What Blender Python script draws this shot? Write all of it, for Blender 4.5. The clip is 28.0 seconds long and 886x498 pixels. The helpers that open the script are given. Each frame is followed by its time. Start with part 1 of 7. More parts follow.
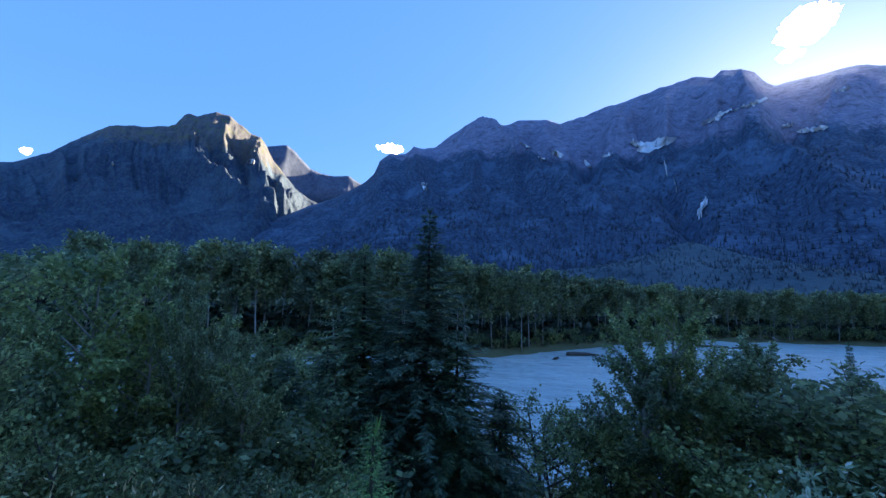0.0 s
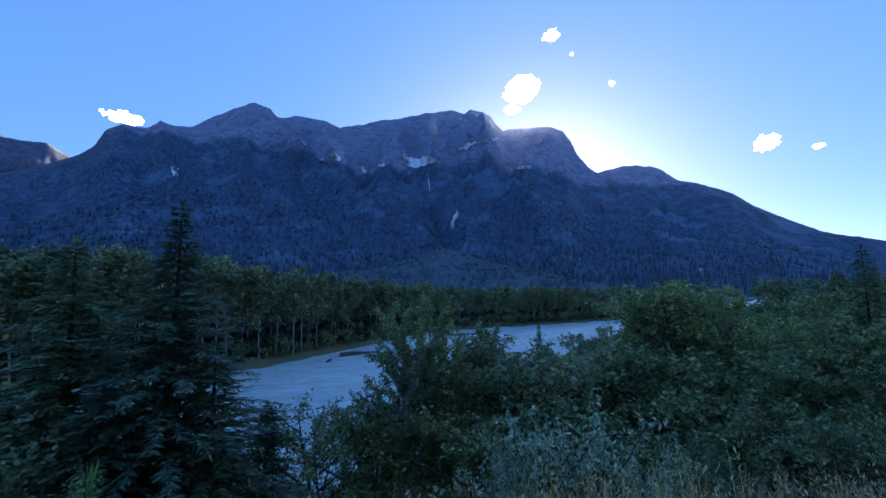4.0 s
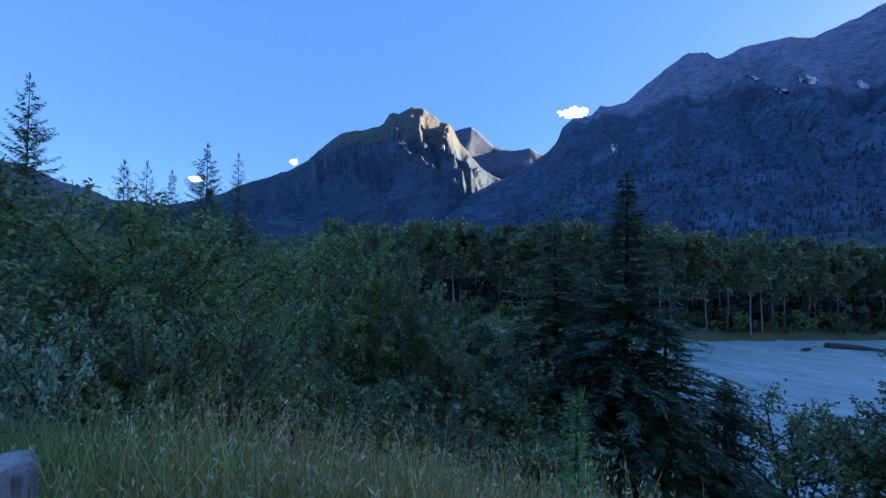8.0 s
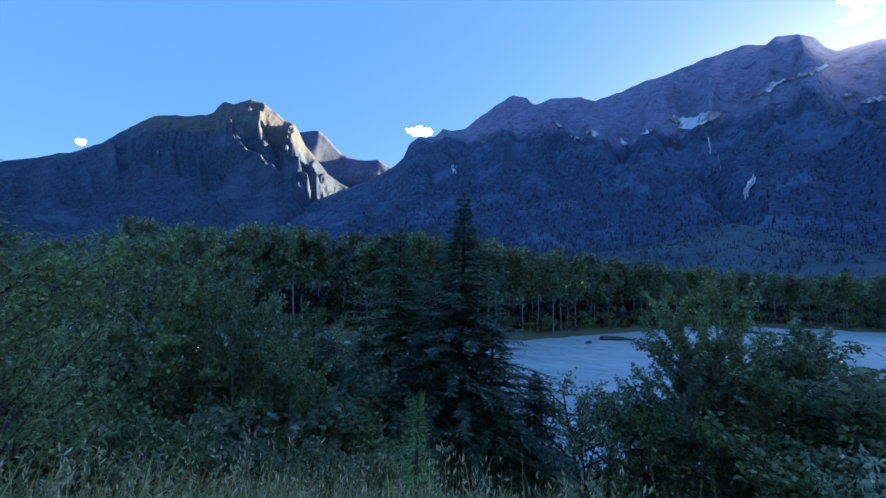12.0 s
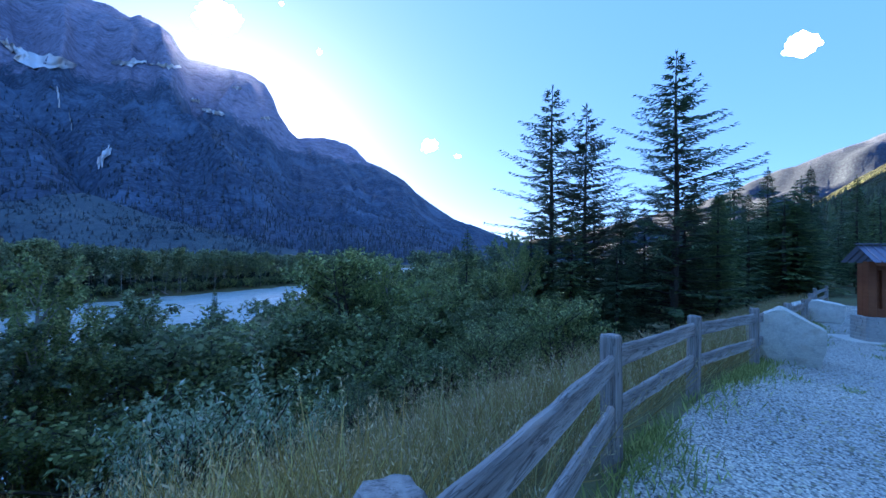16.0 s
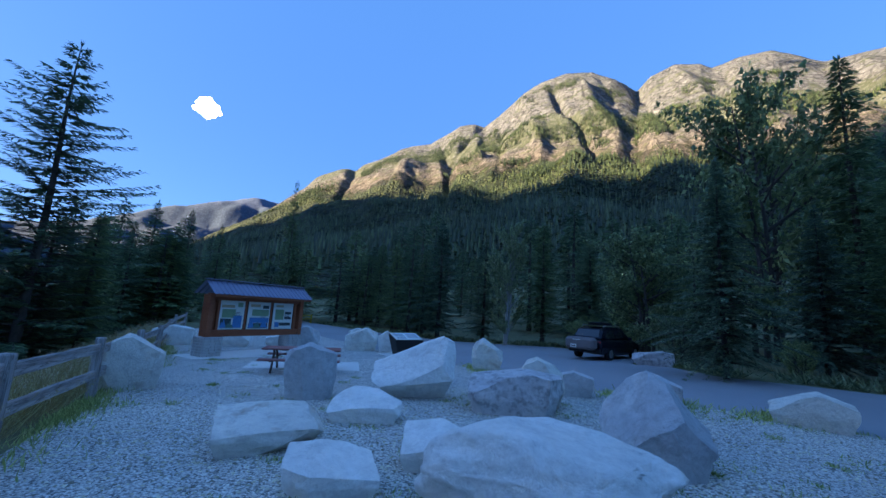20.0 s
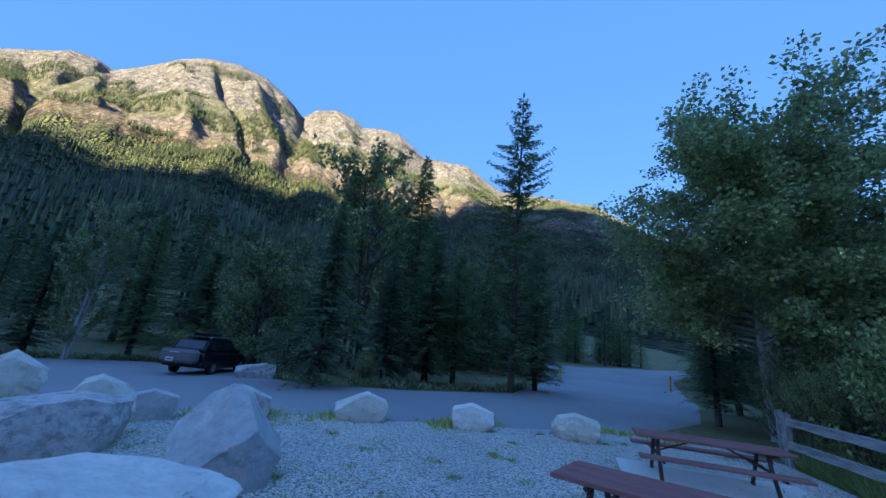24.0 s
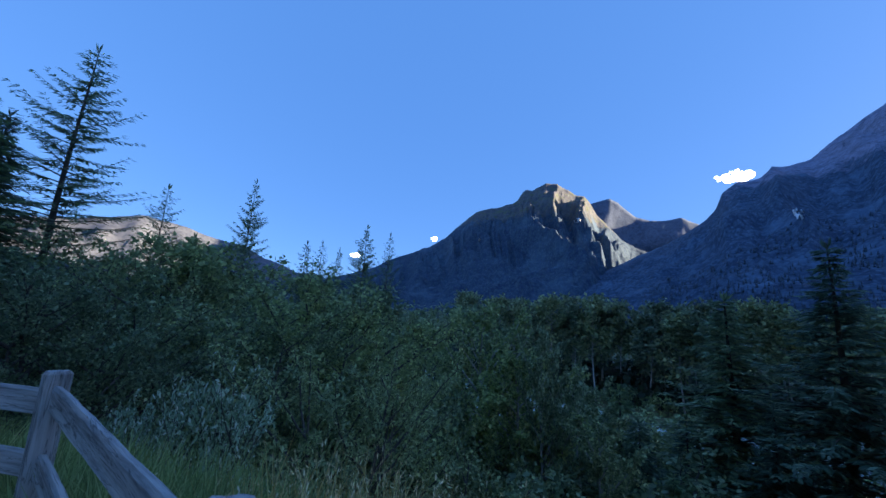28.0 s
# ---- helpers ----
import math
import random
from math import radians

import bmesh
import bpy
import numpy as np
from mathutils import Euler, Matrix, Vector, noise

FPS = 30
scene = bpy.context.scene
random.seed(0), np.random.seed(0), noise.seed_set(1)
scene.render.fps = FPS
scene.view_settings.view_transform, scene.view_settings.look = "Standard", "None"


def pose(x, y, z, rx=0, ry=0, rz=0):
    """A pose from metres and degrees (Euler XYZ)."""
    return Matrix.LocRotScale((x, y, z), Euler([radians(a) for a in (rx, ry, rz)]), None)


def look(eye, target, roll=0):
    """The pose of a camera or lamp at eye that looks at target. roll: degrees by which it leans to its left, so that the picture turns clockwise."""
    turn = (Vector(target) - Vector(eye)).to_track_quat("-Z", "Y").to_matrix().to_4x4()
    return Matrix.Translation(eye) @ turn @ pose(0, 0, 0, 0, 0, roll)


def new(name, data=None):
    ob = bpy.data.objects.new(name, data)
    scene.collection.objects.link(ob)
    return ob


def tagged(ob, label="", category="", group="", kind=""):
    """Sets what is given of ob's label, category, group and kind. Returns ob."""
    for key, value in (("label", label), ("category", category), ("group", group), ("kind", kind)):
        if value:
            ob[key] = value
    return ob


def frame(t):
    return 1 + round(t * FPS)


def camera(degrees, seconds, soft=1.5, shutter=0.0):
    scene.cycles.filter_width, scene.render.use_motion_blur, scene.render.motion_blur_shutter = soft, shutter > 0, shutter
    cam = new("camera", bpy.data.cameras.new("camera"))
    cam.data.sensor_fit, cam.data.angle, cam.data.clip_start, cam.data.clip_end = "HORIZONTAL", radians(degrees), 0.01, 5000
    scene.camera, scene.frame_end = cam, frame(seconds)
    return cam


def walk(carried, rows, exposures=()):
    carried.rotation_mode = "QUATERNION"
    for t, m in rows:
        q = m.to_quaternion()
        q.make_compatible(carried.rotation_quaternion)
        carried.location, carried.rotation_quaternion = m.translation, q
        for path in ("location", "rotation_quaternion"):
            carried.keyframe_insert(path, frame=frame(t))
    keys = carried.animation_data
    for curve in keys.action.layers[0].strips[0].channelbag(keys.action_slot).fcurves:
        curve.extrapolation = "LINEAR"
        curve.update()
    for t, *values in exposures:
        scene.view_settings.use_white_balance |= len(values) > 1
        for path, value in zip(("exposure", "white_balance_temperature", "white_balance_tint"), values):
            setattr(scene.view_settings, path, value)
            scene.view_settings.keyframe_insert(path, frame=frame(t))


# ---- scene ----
cam = camera(97.5, 28.0)
PATH = [
    (0, (0.064, 0.394, 1.661), (-0.311, 2.349, 1.851), 1.3),
    (0.5, (0.064, 0.394, 1.662), (-0.163, 2.372, 1.854), 2.0),
    (1, (0.071, 0.391, 1.664), (0.062, 2.382, 1.856), 2.2),
    (1.5, (0.079, 0.38, 1.658), (0.295, 2.359, 1.852), 2.1),
    (2, (0.086, 0.358, 1.647), (0.502, 2.304, 1.845), 1.4),
    (2.5, (0.092, 0.336, 1.647), (0.672, 2.239, 1.851), 1.0),
    (4.5, (0.026, 0.271, 1.623), (0.756, 2.121, 1.833), -0.5),
    (5, (-0.028, 0.255, 1.617), (0.234, 2.228, 1.814), -2.0),
    (5.5, (-0.099, 0.241, 1.605), (-0.352, 2.215, 1.805), -1.5),
    (6, (-0.144, 0.25, 1.605), (-0.82, 2.123, 1.791), -0.6),
    (6.5, (-0.166, 0.269, 1.605), (-1.131, 2.014, 1.759), 0.5),
    (7, (-0.175, 0.28, 1.601), (-1.318, 1.917, 1.715), 1.3),
    (7.5, (-0.175, 0.285, 1.598), (-1.403, 1.862, 1.678), 1.3),
    (8, (-0.168, 0.272, 1.602), (-1.388, 1.857, 1.637), 0.7),
    (8.5, (-0.164, 0.261, 1.605), (-1.243, 1.943, 1.684), 3.0),
    (9, (-0.17, 0.255, 1.609), (-1.147, 1.997, 1.716), 2.4),
    (9.5, (-0.183, 0.249, 1.602), (-1.017, 2.064, 1.71), 1.7),
    (10, (-0.198, 0.234, 1.602), (-0.964, 2.079, 1.703), 1.1),
    (10.5, (-0.209, 0.218, 1.601), (-0.927, 2.082, 1.712), 0.8),
    (11, (-0.22, 0.202, 1.6), (-0.89, 2.083, 1.717), 0.9),
    (11.5, (-0.21, 0.204, 1.602), (-0.82, 2.105, 1.716), 1.2),
    (13.5, (-0.045, 0.299, 1.64), (-0.037, 2.298, 1.707), 1.2),
    (14, (0.019, 0.298, 1.628), (0.327, 2.273, 1.686), 0.8),
    (14.5, (0.093, 0.274, 1.608), (0.774, 2.154, 1.651), 0.8),
    (15, (0.168, 0.232, 1.591), (1.281, 1.893, 1.625), 1.5),
    (15.5, (0.26, 0.158, 1.577), (1.771, 1.468, 1.611), 1.5),
    (16, (0.342, 0.102, 1.577), (2.148, 0.959, 1.624), 1.3),
    (16.5, (0.373, 0.062, 1.577), (2.336, 0.436, 1.65), 1.1),
    (17, (0.379, 0.039, 1.579), (2.376, -0.023, 1.672), 1.5),
    (17.5, (0.343, 0.008, 1.588), (2.295, -0.411, 1.701), 1.8),
    (18, (0.323, -0.031, 1.596), (2.191, -0.732, 1.73), 2.3),
    (18.5, (0.276, -0.1, 1.6), (2.033, -1.043, 1.758), 2.6),
    (19, (0.212, -0.137, 1.608), (1.829, -1.298, 1.8), 2.9),
    (19.5, (0.194, -0.194, 1.607), (1.638, -1.556, 1.851), 3.2),
    (20, (0.201, -0.233, 1.619), (1.441, -1.77, 1.932), 3.5),
    (20.5, (0.191, -0.236, 1.652), (1.21, -1.913, 2.035), 3.9),
    (21, (0.172, -0.234, 1.657), (0.97, -2.014, 2.099), 4.1),
    (21.5, (0.138, -0.243, 1.664), (0.724, -2.094, 2.142), 4.3),
    (23.5, (0.05, -0.301, 1.63), (-0.177, -2.219, 2.147), 5.3),
    (24, (0.027, -0.307, 1.624), (-0.377, -2.197, 2.14), 5.5),
    (24.5, (-0.045, -0.33, 1.616), (-0.649, -2.168, 2.121), 5.9),
    (25, (-0.17, -0.335, 1.612), (-0.988, -2.093, 2.104), 6.4),
    (25.5, (-0.258, -0.308, 1.613), (-1.375, -1.895, 2.094), 7.2),
    (26, (-0.338, -0.27, 1.619), (-1.913, -1.41, 2.087), 7.0),
    (26.5, (-0.378, -0.189, 1.618), (-2.259, -0.699, 2.066), 6.6),
    (27, (-0.357, -0.069, 1.633), (-2.308, 0.033, 2.061), 5.7),
    (27.5, (-0.337, 0.06, 1.621), (-2.19, 0.689, 2.032), 5.0),
    (28, (-0.31, 0.179, 1.603), (-1.963, 1.236, 1.988), 3.8),
]
EXPOSURES = [
    (0.0, 3.48, 6200, 9),
    (4.5, 3.22, 6200, 9),
    (8.0, 3.27, 6200, 9),
    (11.0, 3.27, 6200, 9),
    (13.5, 3.88, 6200, 9),
    (15.5, 4.02, 6200, 9),
    (17.0, 3.35, 6200, 9),
    (18.5, 3.28, 6200, 9),
    (21.0, 3.34, 6200, 9),
    (24.0, 3.48, 6200, 9),
    (26.0, 3.44, 6200, 9),
    (27.0, 3.23, 6200, 9),
    (28.0, 3.08, 6200, 9),
]
walk(cam, [(t, look(eye, target, roll)) for t, eye, target, roll in PATH], EXPOSURES)
SKY_STRENGTH = 0.15
SUN_STRENGTH = 2.6
AUREOLE = 0.034
CLOUD_GLOW = 0.35

# ---- sky and sun ----
SUN_AZ, SUN_EL = 35.0, 12.3
world = bpy.data.worlds.new("sky")
scene.world = world
world.use_nodes = True
wn = world.node_tree.nodes
wl = world.node_tree.links
sky_tex = wn.new("ShaderNodeTexSky")
sky_tex.sky_type = "NISHITA"
sky_tex.sun_disc = False
sky_tex.sun_elevation = radians(SUN_EL)
sky_tex.sun_rotation = radians(SUN_AZ)
sky_tex.altitude = 600
sky_tex.air_density = 0.6
sky_tex.dust_density = 0.3
sky_tex.ozone_density = 2.6
# the clear sky, evened out by the haze of the valley
haze = wn.new("ShaderNodeMix")
haze.data_type = "RGBA"
haze.inputs[0].default_value = 0.92
haze.inputs[7].default_value = (0.073, 0.212, 0.572, 1.0)
wl.new(sky_tex.outputs[0], haze.inputs[6])
# the bright ring that haze in the air draws round the low sun
aureole = wn.new("ShaderNodeTexSky")
aureole.sky_type = "NISHITA"
aureole.sun_disc = False
aureole.sun_elevation = radians(SUN_EL)
aureole.sun_rotation = radians(SUN_AZ)
aureole.altitude = 600
aureole.air_density = 0.0
aureole.dust_density = 1.0
aureole.ozone_density = 0.0
both = wn.new("ShaderNodeMix")
both.data_type, both.blend_type = "RGBA", "ADD"
both.inputs[0].default_value = AUREOLE
wl.new(haze.outputs[2], both.inputs[6])
tint = wn.new("ShaderNodeMix")
tint.data_type, tint.blend_type = "RGBA", "MULTIPLY"
tint.inputs[0].default_value = 1.0
tint.inputs[7].default_value = (1.08, 0.94, 1.02, 1.0)
wl.new(aureole.outputs[0], tint.inputs[6])
wl.new(tint.outputs[2], both.inputs[7])
wl.new(both.outputs[2], wn["Background"].inputs[0])
wn["Background"].inputs[1].default_value = SKY_STRENGTH
sun_data = bpy.data.lights.new("sun", "SUN")
sun_data.energy = SUN_STRENGTH
sun_data.angle = radians(0.6)
sun_data.color = (1.0, 0.82, 0.58)
sun = new("sun", sun_data)
sa, se = radians(SUN_AZ), radians(SUN_EL)
sun.matrix_world = look((0, 0, 60), (-math.sin(sa) * math.cos(se), -math.cos(sa) * math.cos(se), 60 - math.sin(se)))

# ---- materials ----


def material(name, rough=0.85, metal=0.0):
    m = bpy.data.materials.new(name)
    m.use_nodes = True
    b = m.node_tree.nodes["Principled BSDF"]
    b.inputs["Roughness"].default_value = rough
    b.inputs["Metallic"].default_value = metal
    b.inputs["Specular IOR Level"].default_value = 0.3
    return m, m.node_tree.nodes, m.node_tree.links, b


def mix_rgb(nodes, links, fac, a, b, blend="MIX"):
    n = nodes.new("ShaderNodeMix")
    n.data_type, n.blend_type = "RGBA", blend
    for sock, v in ((n.inputs[0], fac), (n.inputs[6], a), (n.inputs[7], b)):
        if hasattr(v, "is_linked"):
            links.new(v, sock)
        elif isinstance(v, (int, float)):
            sock.default_value = v
        else:
            sock.default_value = (*v, 1.0)
    return n.outputs[2]


def tex_noise(nodes, links, vec, scale, detail=4.0, rough=0.55, distort=0.0):
    n = nodes.new("ShaderNodeTexNoise")
    n.inputs["Scale"].default_value = scale
    n.inputs["Detail"].default_value = detail
    n.inputs["Roughness"].default_value = rough
    n.inputs["Distortion"].default_value = distort
    links.new(vec, n.inputs["Vector"])
    return n.outputs["Fac"]


def ramp(nodes, links, fac, stops):
    r = nodes.new("ShaderNodeValToRGB")
    while len(r.color_ramp.elements) < len(stops):
        r.color_ramp.elements.new(0.5)
    for e, (p, c) in zip(r.color_ramp.elements, stops):
        e.position = p
        e.color = (*c, 1.0) if not isinstance(c, (int, float)) else (c, c, c, 1.0)
    links.new(fac, r.inputs[0])
    return r.outputs[0]


def coords(nodes, kind="Object"):
    return nodes.new("ShaderNodeTexCoord").outputs[kind]


def world_pos(nodes):
    return nodes.new("ShaderNodeNewGeometry").outputs["Position"]


def bump(nodes, links, bsdf, fac, strength=0.4, distance=0.02):
    n = nodes.new("ShaderNodeBump")
    n.inputs["Strength"].default_value = strength
    n.inputs["Distance"].default_value = distance
    links.new(fac, n.inputs["Height"])
    links.new(n.outputs[0], bsdf.inputs["Normal"])


def scaled(nodes, links, vec, scale):
    n = nodes.new("ShaderNodeMapping")
    n.inputs["Scale"].default_value = scale
    links.new(vec, n.inputs["Vector"])
    return n.outputs[0]


def mottled(name, stops, big=0.4, fine=8.0, rough=0.85, relief=0.4, depth=0.02, metal=0.0, use="Object", stretch=(1, 1, 1)):
    """A surface whose colour varies at two scales, with fine relief."""
    m, nd, ln, b = material(name, rough, metal)
    vec = world_pos(nd) if use == "World" else coords(nd, use)
    vec = scaled(nd, ln, vec, stretch)
    n1 = tex_noise(nd, ln, vec, big, 4)
    n2 = tex_noise(nd, ln, vec, fine, 6, 0.65)
    mixed = nd.new("ShaderNodeMath")
    mixed.operation = "MULTIPLY_ADD"
    ln.new(n2, mixed.inputs[0])
    mixed.inputs[1].default_value = 0.55
    half = nd.new("ShaderNodeMath")
    half.operation = "MULTIPLY"
    ln.new(n1, half.inputs[0])
    half.inputs[1].default_value = 0.45
    ln.new(half.outputs[0], mixed.inputs[2])
    ln.new(ramp(nd, ln, mixed.outputs[0], stops), b.inputs["Base Color"])
    if relief:
        bump(nd, ln, b, n2, relief, depth)
    return m


def foliage(name, dark, light, rough=0.5, see=0.25, vary=1.0):
    """Leaves: colour varies from leaf to leaf and from tree to tree; a little light comes through."""
    m, nd, ln, b = material(name, rough)
    b.inputs["Specular IOR Level"].default_value = 0.5 if see else 0.3
    geo = nd.new("ShaderNodeNewGeometry")
    info = nd.new("ShaderNodeObjectInfo")
    base = ramp(nd, ln, geo.outputs["Random Per Island"], ((0.0, tuple(0.6 * c for c in dark)), (0.75, tuple(0.5 * (c + d) for c, d in zip(dark, light))), (1.0, tuple(min(0.8, 1.3 * c) for c in light))))
    tree = ramp(nd, ln, info.outputs["Random"], ((0.0, tuple(1 + vary * (c - 1) for c in (0.55, 0.62, 0.68))), (1.0, tuple(1 + vary * (c - 1) for c in (1.3, 1.22, 0.85)))))
    col = mix_rgb(nd, ln, 1.0, base, tree, "MULTIPLY")
    ln.new(col, b.inputs["Base Color"])
    tr = nd.new("ShaderNodeBsdfTranslucent")
    ln.new(col, tr.inputs[0])
    mx = nd.new("ShaderNodeMixShader")
    mx.inputs[0].default_value = see
    ln.new(b.outputs[0], mx.inputs[1])
    ln.new(tr.outputs[0], mx.inputs[2])
    ln.new(mx.outputs[0], nd["Material Output"].inputs[0])
    return m


M_NEEDLE = foliage("needles", (0.12, 0.19, 0.115), (0.27, 0.36, 0.20), see=0.45)
M_NEEDLE_BLUE = foliage("blue_needles", (0.13, 0.205, 0.15), (0.30, 0.39, 0.27), see=0.45)
M_LEAF = foliage("leaves", (0.20, 0.27, 0.13), (0.44, 0.50, 0.26), see=0.5, vary=0.8)
M_LEAF_YEL = foliage("yellow_green_leaves", (0.30, 0.39, 0.14), (0.60, 0.66, 0.28), see=0.5, vary=0.3)
M_LEAF_PALE = foliage("pale_leaves", (0.36, 0.50, 0.28), (0.64, 0.76, 0.52), rough=0.35, see=0.4, vary=0.3)
M_LEAF_GREY = foliage("grey_green_leaves", (0.24, 0.31, 0.16), (0.50, 0.56, 0.32), see=0.5, vary=0.7)
M_YOUNG = foliage("young_needles", (0.19, 0.35, 0.11), (0.38, 0.58, 0.22), see=0.4, vary=0.5)
# distant needles: the blue of the air haze is put into the colour
M_HAZED_NEEDLE = foliage("hazed_needles", (0.035, 0.058, 0.095), (0.085, 0.13, 0.165), see=0.2, vary=0.3)
M_BRIGHT = foliage("light_green_needles", (0.13, 0.21, 0.09), (0.29, 0.41, 0.18), see=0.4, vary=0.5)
M_BANK = foliage("bank_leaves", (0.22, 0.27, 0.15), (0.46, 0.50, 0.29), see=0.45, vary=0.6)
M_GRASS = foliage("green_grass", (0.34, 0.43, 0.15), (0.60, 0.68, 0.30), see=0.5)
M_STRAW = foliage("dry_grass", (0.48, 0.36, 0.14), (0.76, 0.61, 0.32), see=0.5)
M_SEED = foliage("seed_heads", (0.60, 0.50, 0.36), (0.84, 0.74, 0.58), see=0.4)
M_FOREST = foliage("forest_needles", (0.045, 0.068, 0.035), (0.11, 0.14, 0.065), see=0.2)
M_BARK = mottled("bark", ((0.3, (0.05, 0.042, 0.036)), (0.7, (0.16, 0.135, 0.115))), 2.0, 14.0, 0.95, 0.8, 0.03, stretch=(1, 1, 0.25))
M_BARK_PALE = mottled("pale_bark", ((0.3, (0.24, 0.23, 0.205)), (0.7, (0.52, 0.50, 0.46))), 2.0, 12.0, 0.95, 0.6, 0.03, stretch=(1, 1, 0.3))
M_SOIL = mottled("soil", ((0.3, (0.10, 0.095, 0.05)), (0.55, (0.18, 0.18, 0.085)), (0.75, (0.28, 0.25, 0.15))), 0.25, 3.0, 0.95, 0.8, 0.08, use="World")
M_ROAD = mottled("asphalt", ((0.3, (0.24, 0.245, 0.25)), (0.7, (0.37, 0.37, 0.37))), 0.18, 45.0, 0.9, 0.5, 0.01, use="World")
M_CONCRETE = mottled("concrete", ((0.3, (0.66, 0.65, 0.59)), (0.7, (0.80, 0.78, 0.71))), 0.8, 25.0, 0.9, 0.25, 0.005, use="World")


def timber(name, stretch):
    """Weathered wood: long grain, dark splits, pale bleached streaks."""
    m, nd, ln, b = material(name, 0.9)
    c = scaled(nd, ln, coords(nd), stretch)
    grain = tex_noise(nd, ln, c, 22.0, 7, 0.7)
    broad = tex_noise(nd, ln, c, 3.5, 5, 0.6, 0.6)
    col = ramp(nd, ln, broad, ((0.3, (0.22, 0.195, 0.175)), (0.5, (0.40, 0.37, 0.345)), (0.7, (0.62, 0.60, 0.57))))
    col = mix_rgb(nd, ln, 1.0, col, ramp(nd, ln, grain, ((0.36, 0.5), (0.52, 1.0), (0.66, 1.15))), "MULTIPLY")
    split = tex_noise(nd, ln, c, 9.0, 4, 0.6, 1.5)
    col = mix_rgb(nd, ln, ramp(nd, ln, split, ((0.485, 0.0), (0.5, 0.75), (0.515, 0.0))), col, (0.05, 0.045, 0.04))
    ln.new(col, b.inputs["Base Color"])
    bump(nd, ln, b, grain, 0.8, 0.012)
    return m


M_FENCE = timber("weathered_timber", (0.06, 1, 1))
M_POST = timber("weathered_post", (1, 1, 0.08))
M_TABLE = mottled("red_stained_boards", ((0.3, (0.20, 0.075, 0.065)), (0.6, (0.33, 0.15, 0.13)), (0.8, (0.46, 0.28, 0.25))), 1.5, 20.0, 0.75, 0.3, 0.004, stretch=(0.15, 1, 1))
M_STEEL = mottled("brown_painted_steel", ((0.3, (0.055, 0.035, 0.028)), (0.7, (0.10, 0.06, 0.045))), 3.0, 40.0, 0.45, 0.1, 0.002, metal=0.2)
M_KIOSK = mottled("red_brown_log", ((0.3, (0.20, 0.055, 0.025)), (0.7, (0.36, 0.12, 0.05))), 1.5, 18.0, 0.6, 0.3, 0.01, stretch=(0.2, 0.2, 1))
M_ROOF = mottled("grey_violet_sheet_metal", ((0.3, (0.20, 0.20, 0.27)), (0.7, (0.29, 0.29, 0.37))), 0.8, 30.0, 0.4, 0.05, 0.002, metal=0.5)
M_STONE = mottled("wall_stone", ((0.3, (0.34, 0.33, 0.31)), (0.7, (0.60, 0.58, 0.54))), 3.0, 20.0, 0.9, 0.5, 0.01)
M_MORTAR = mottled("mortar", ((0.3, (0.46, 0.46, 0.44)), (0.7, (0.58, 0.57, 0.55))), 3.0, 30.0, 0.95, 0.3, 0.004)
M_YELLOW = mottled("yellow_paint", ((0.3, (0.50, 0.33, 0.02)), (0.7, (0.62, 0.43, 0.04))), 2.0, 20.0, 0.5, 0.1, 0.002)
M_DARK = mottled("black_panel", ((0.3, (0.015, 0.014, 0.014)), (0.7, (0.035, 0.032, 0.03))), 2.0, 20.0, 0.5, 0.1, 0.002)
M_CAR = mottled("dark_blue_car_paint", ((0.3, (0.010, 0.012, 0.020)), (0.7, (0.014, 0.016, 0.026))), 1.0, 4.0, 0.22, 0.0, metal=0.2)
M_RUBBER = mottled("tyre_rubber", ((0.3, (0.012, 0.012, 0.012)), (0.7, (0.025, 0.025, 0.025))), 4.0, 40.0, 0.9, 0.2, 0.003)
M_RIM = mottled("alloy", ((0.3, (0.45, 0.45, 0.47)), (0.7, (0.6, 0.6, 0.62))), 4.0, 30.0, 0.3, 0.0, metal=0.9)
M_BAG = mottled("taupe_canvas", ((0.3, (0.14, 0.125, 0.12)), (0.7, (0.24, 0.215, 0.205))), 2.0, 40.0, 0.9, 0.3, 0.004)
M_PAPER = mottled("sign_paper", ((0.3, (0.62, 0.66, 0.60)), (0.7, (0.74, 0.76, 0.68))), 2.0, 14.0, 0.5, 0.0)
M_SNOW = mottled("snow", ((0.3, (0.62, 0.64, 0.68)), (0.7, (0.80, 0.81, 0.83))), 0.01, 0.2, 0.8, 0.2, 1.0, use="World")


def plain(name, colour, rough=0.6, metal=0.0):
    m, nd, ln, b = material(name, rough, metal)
    n = tex_noise(nd, ln, coords(nd), 12.0, 3)
    dim = tuple(c * 0.86 for c in colour)
    ln.new(ramp(nd, ln, n, ((0.35, dim), (0.65, colour))), b.inputs["Base Color"])
    return m


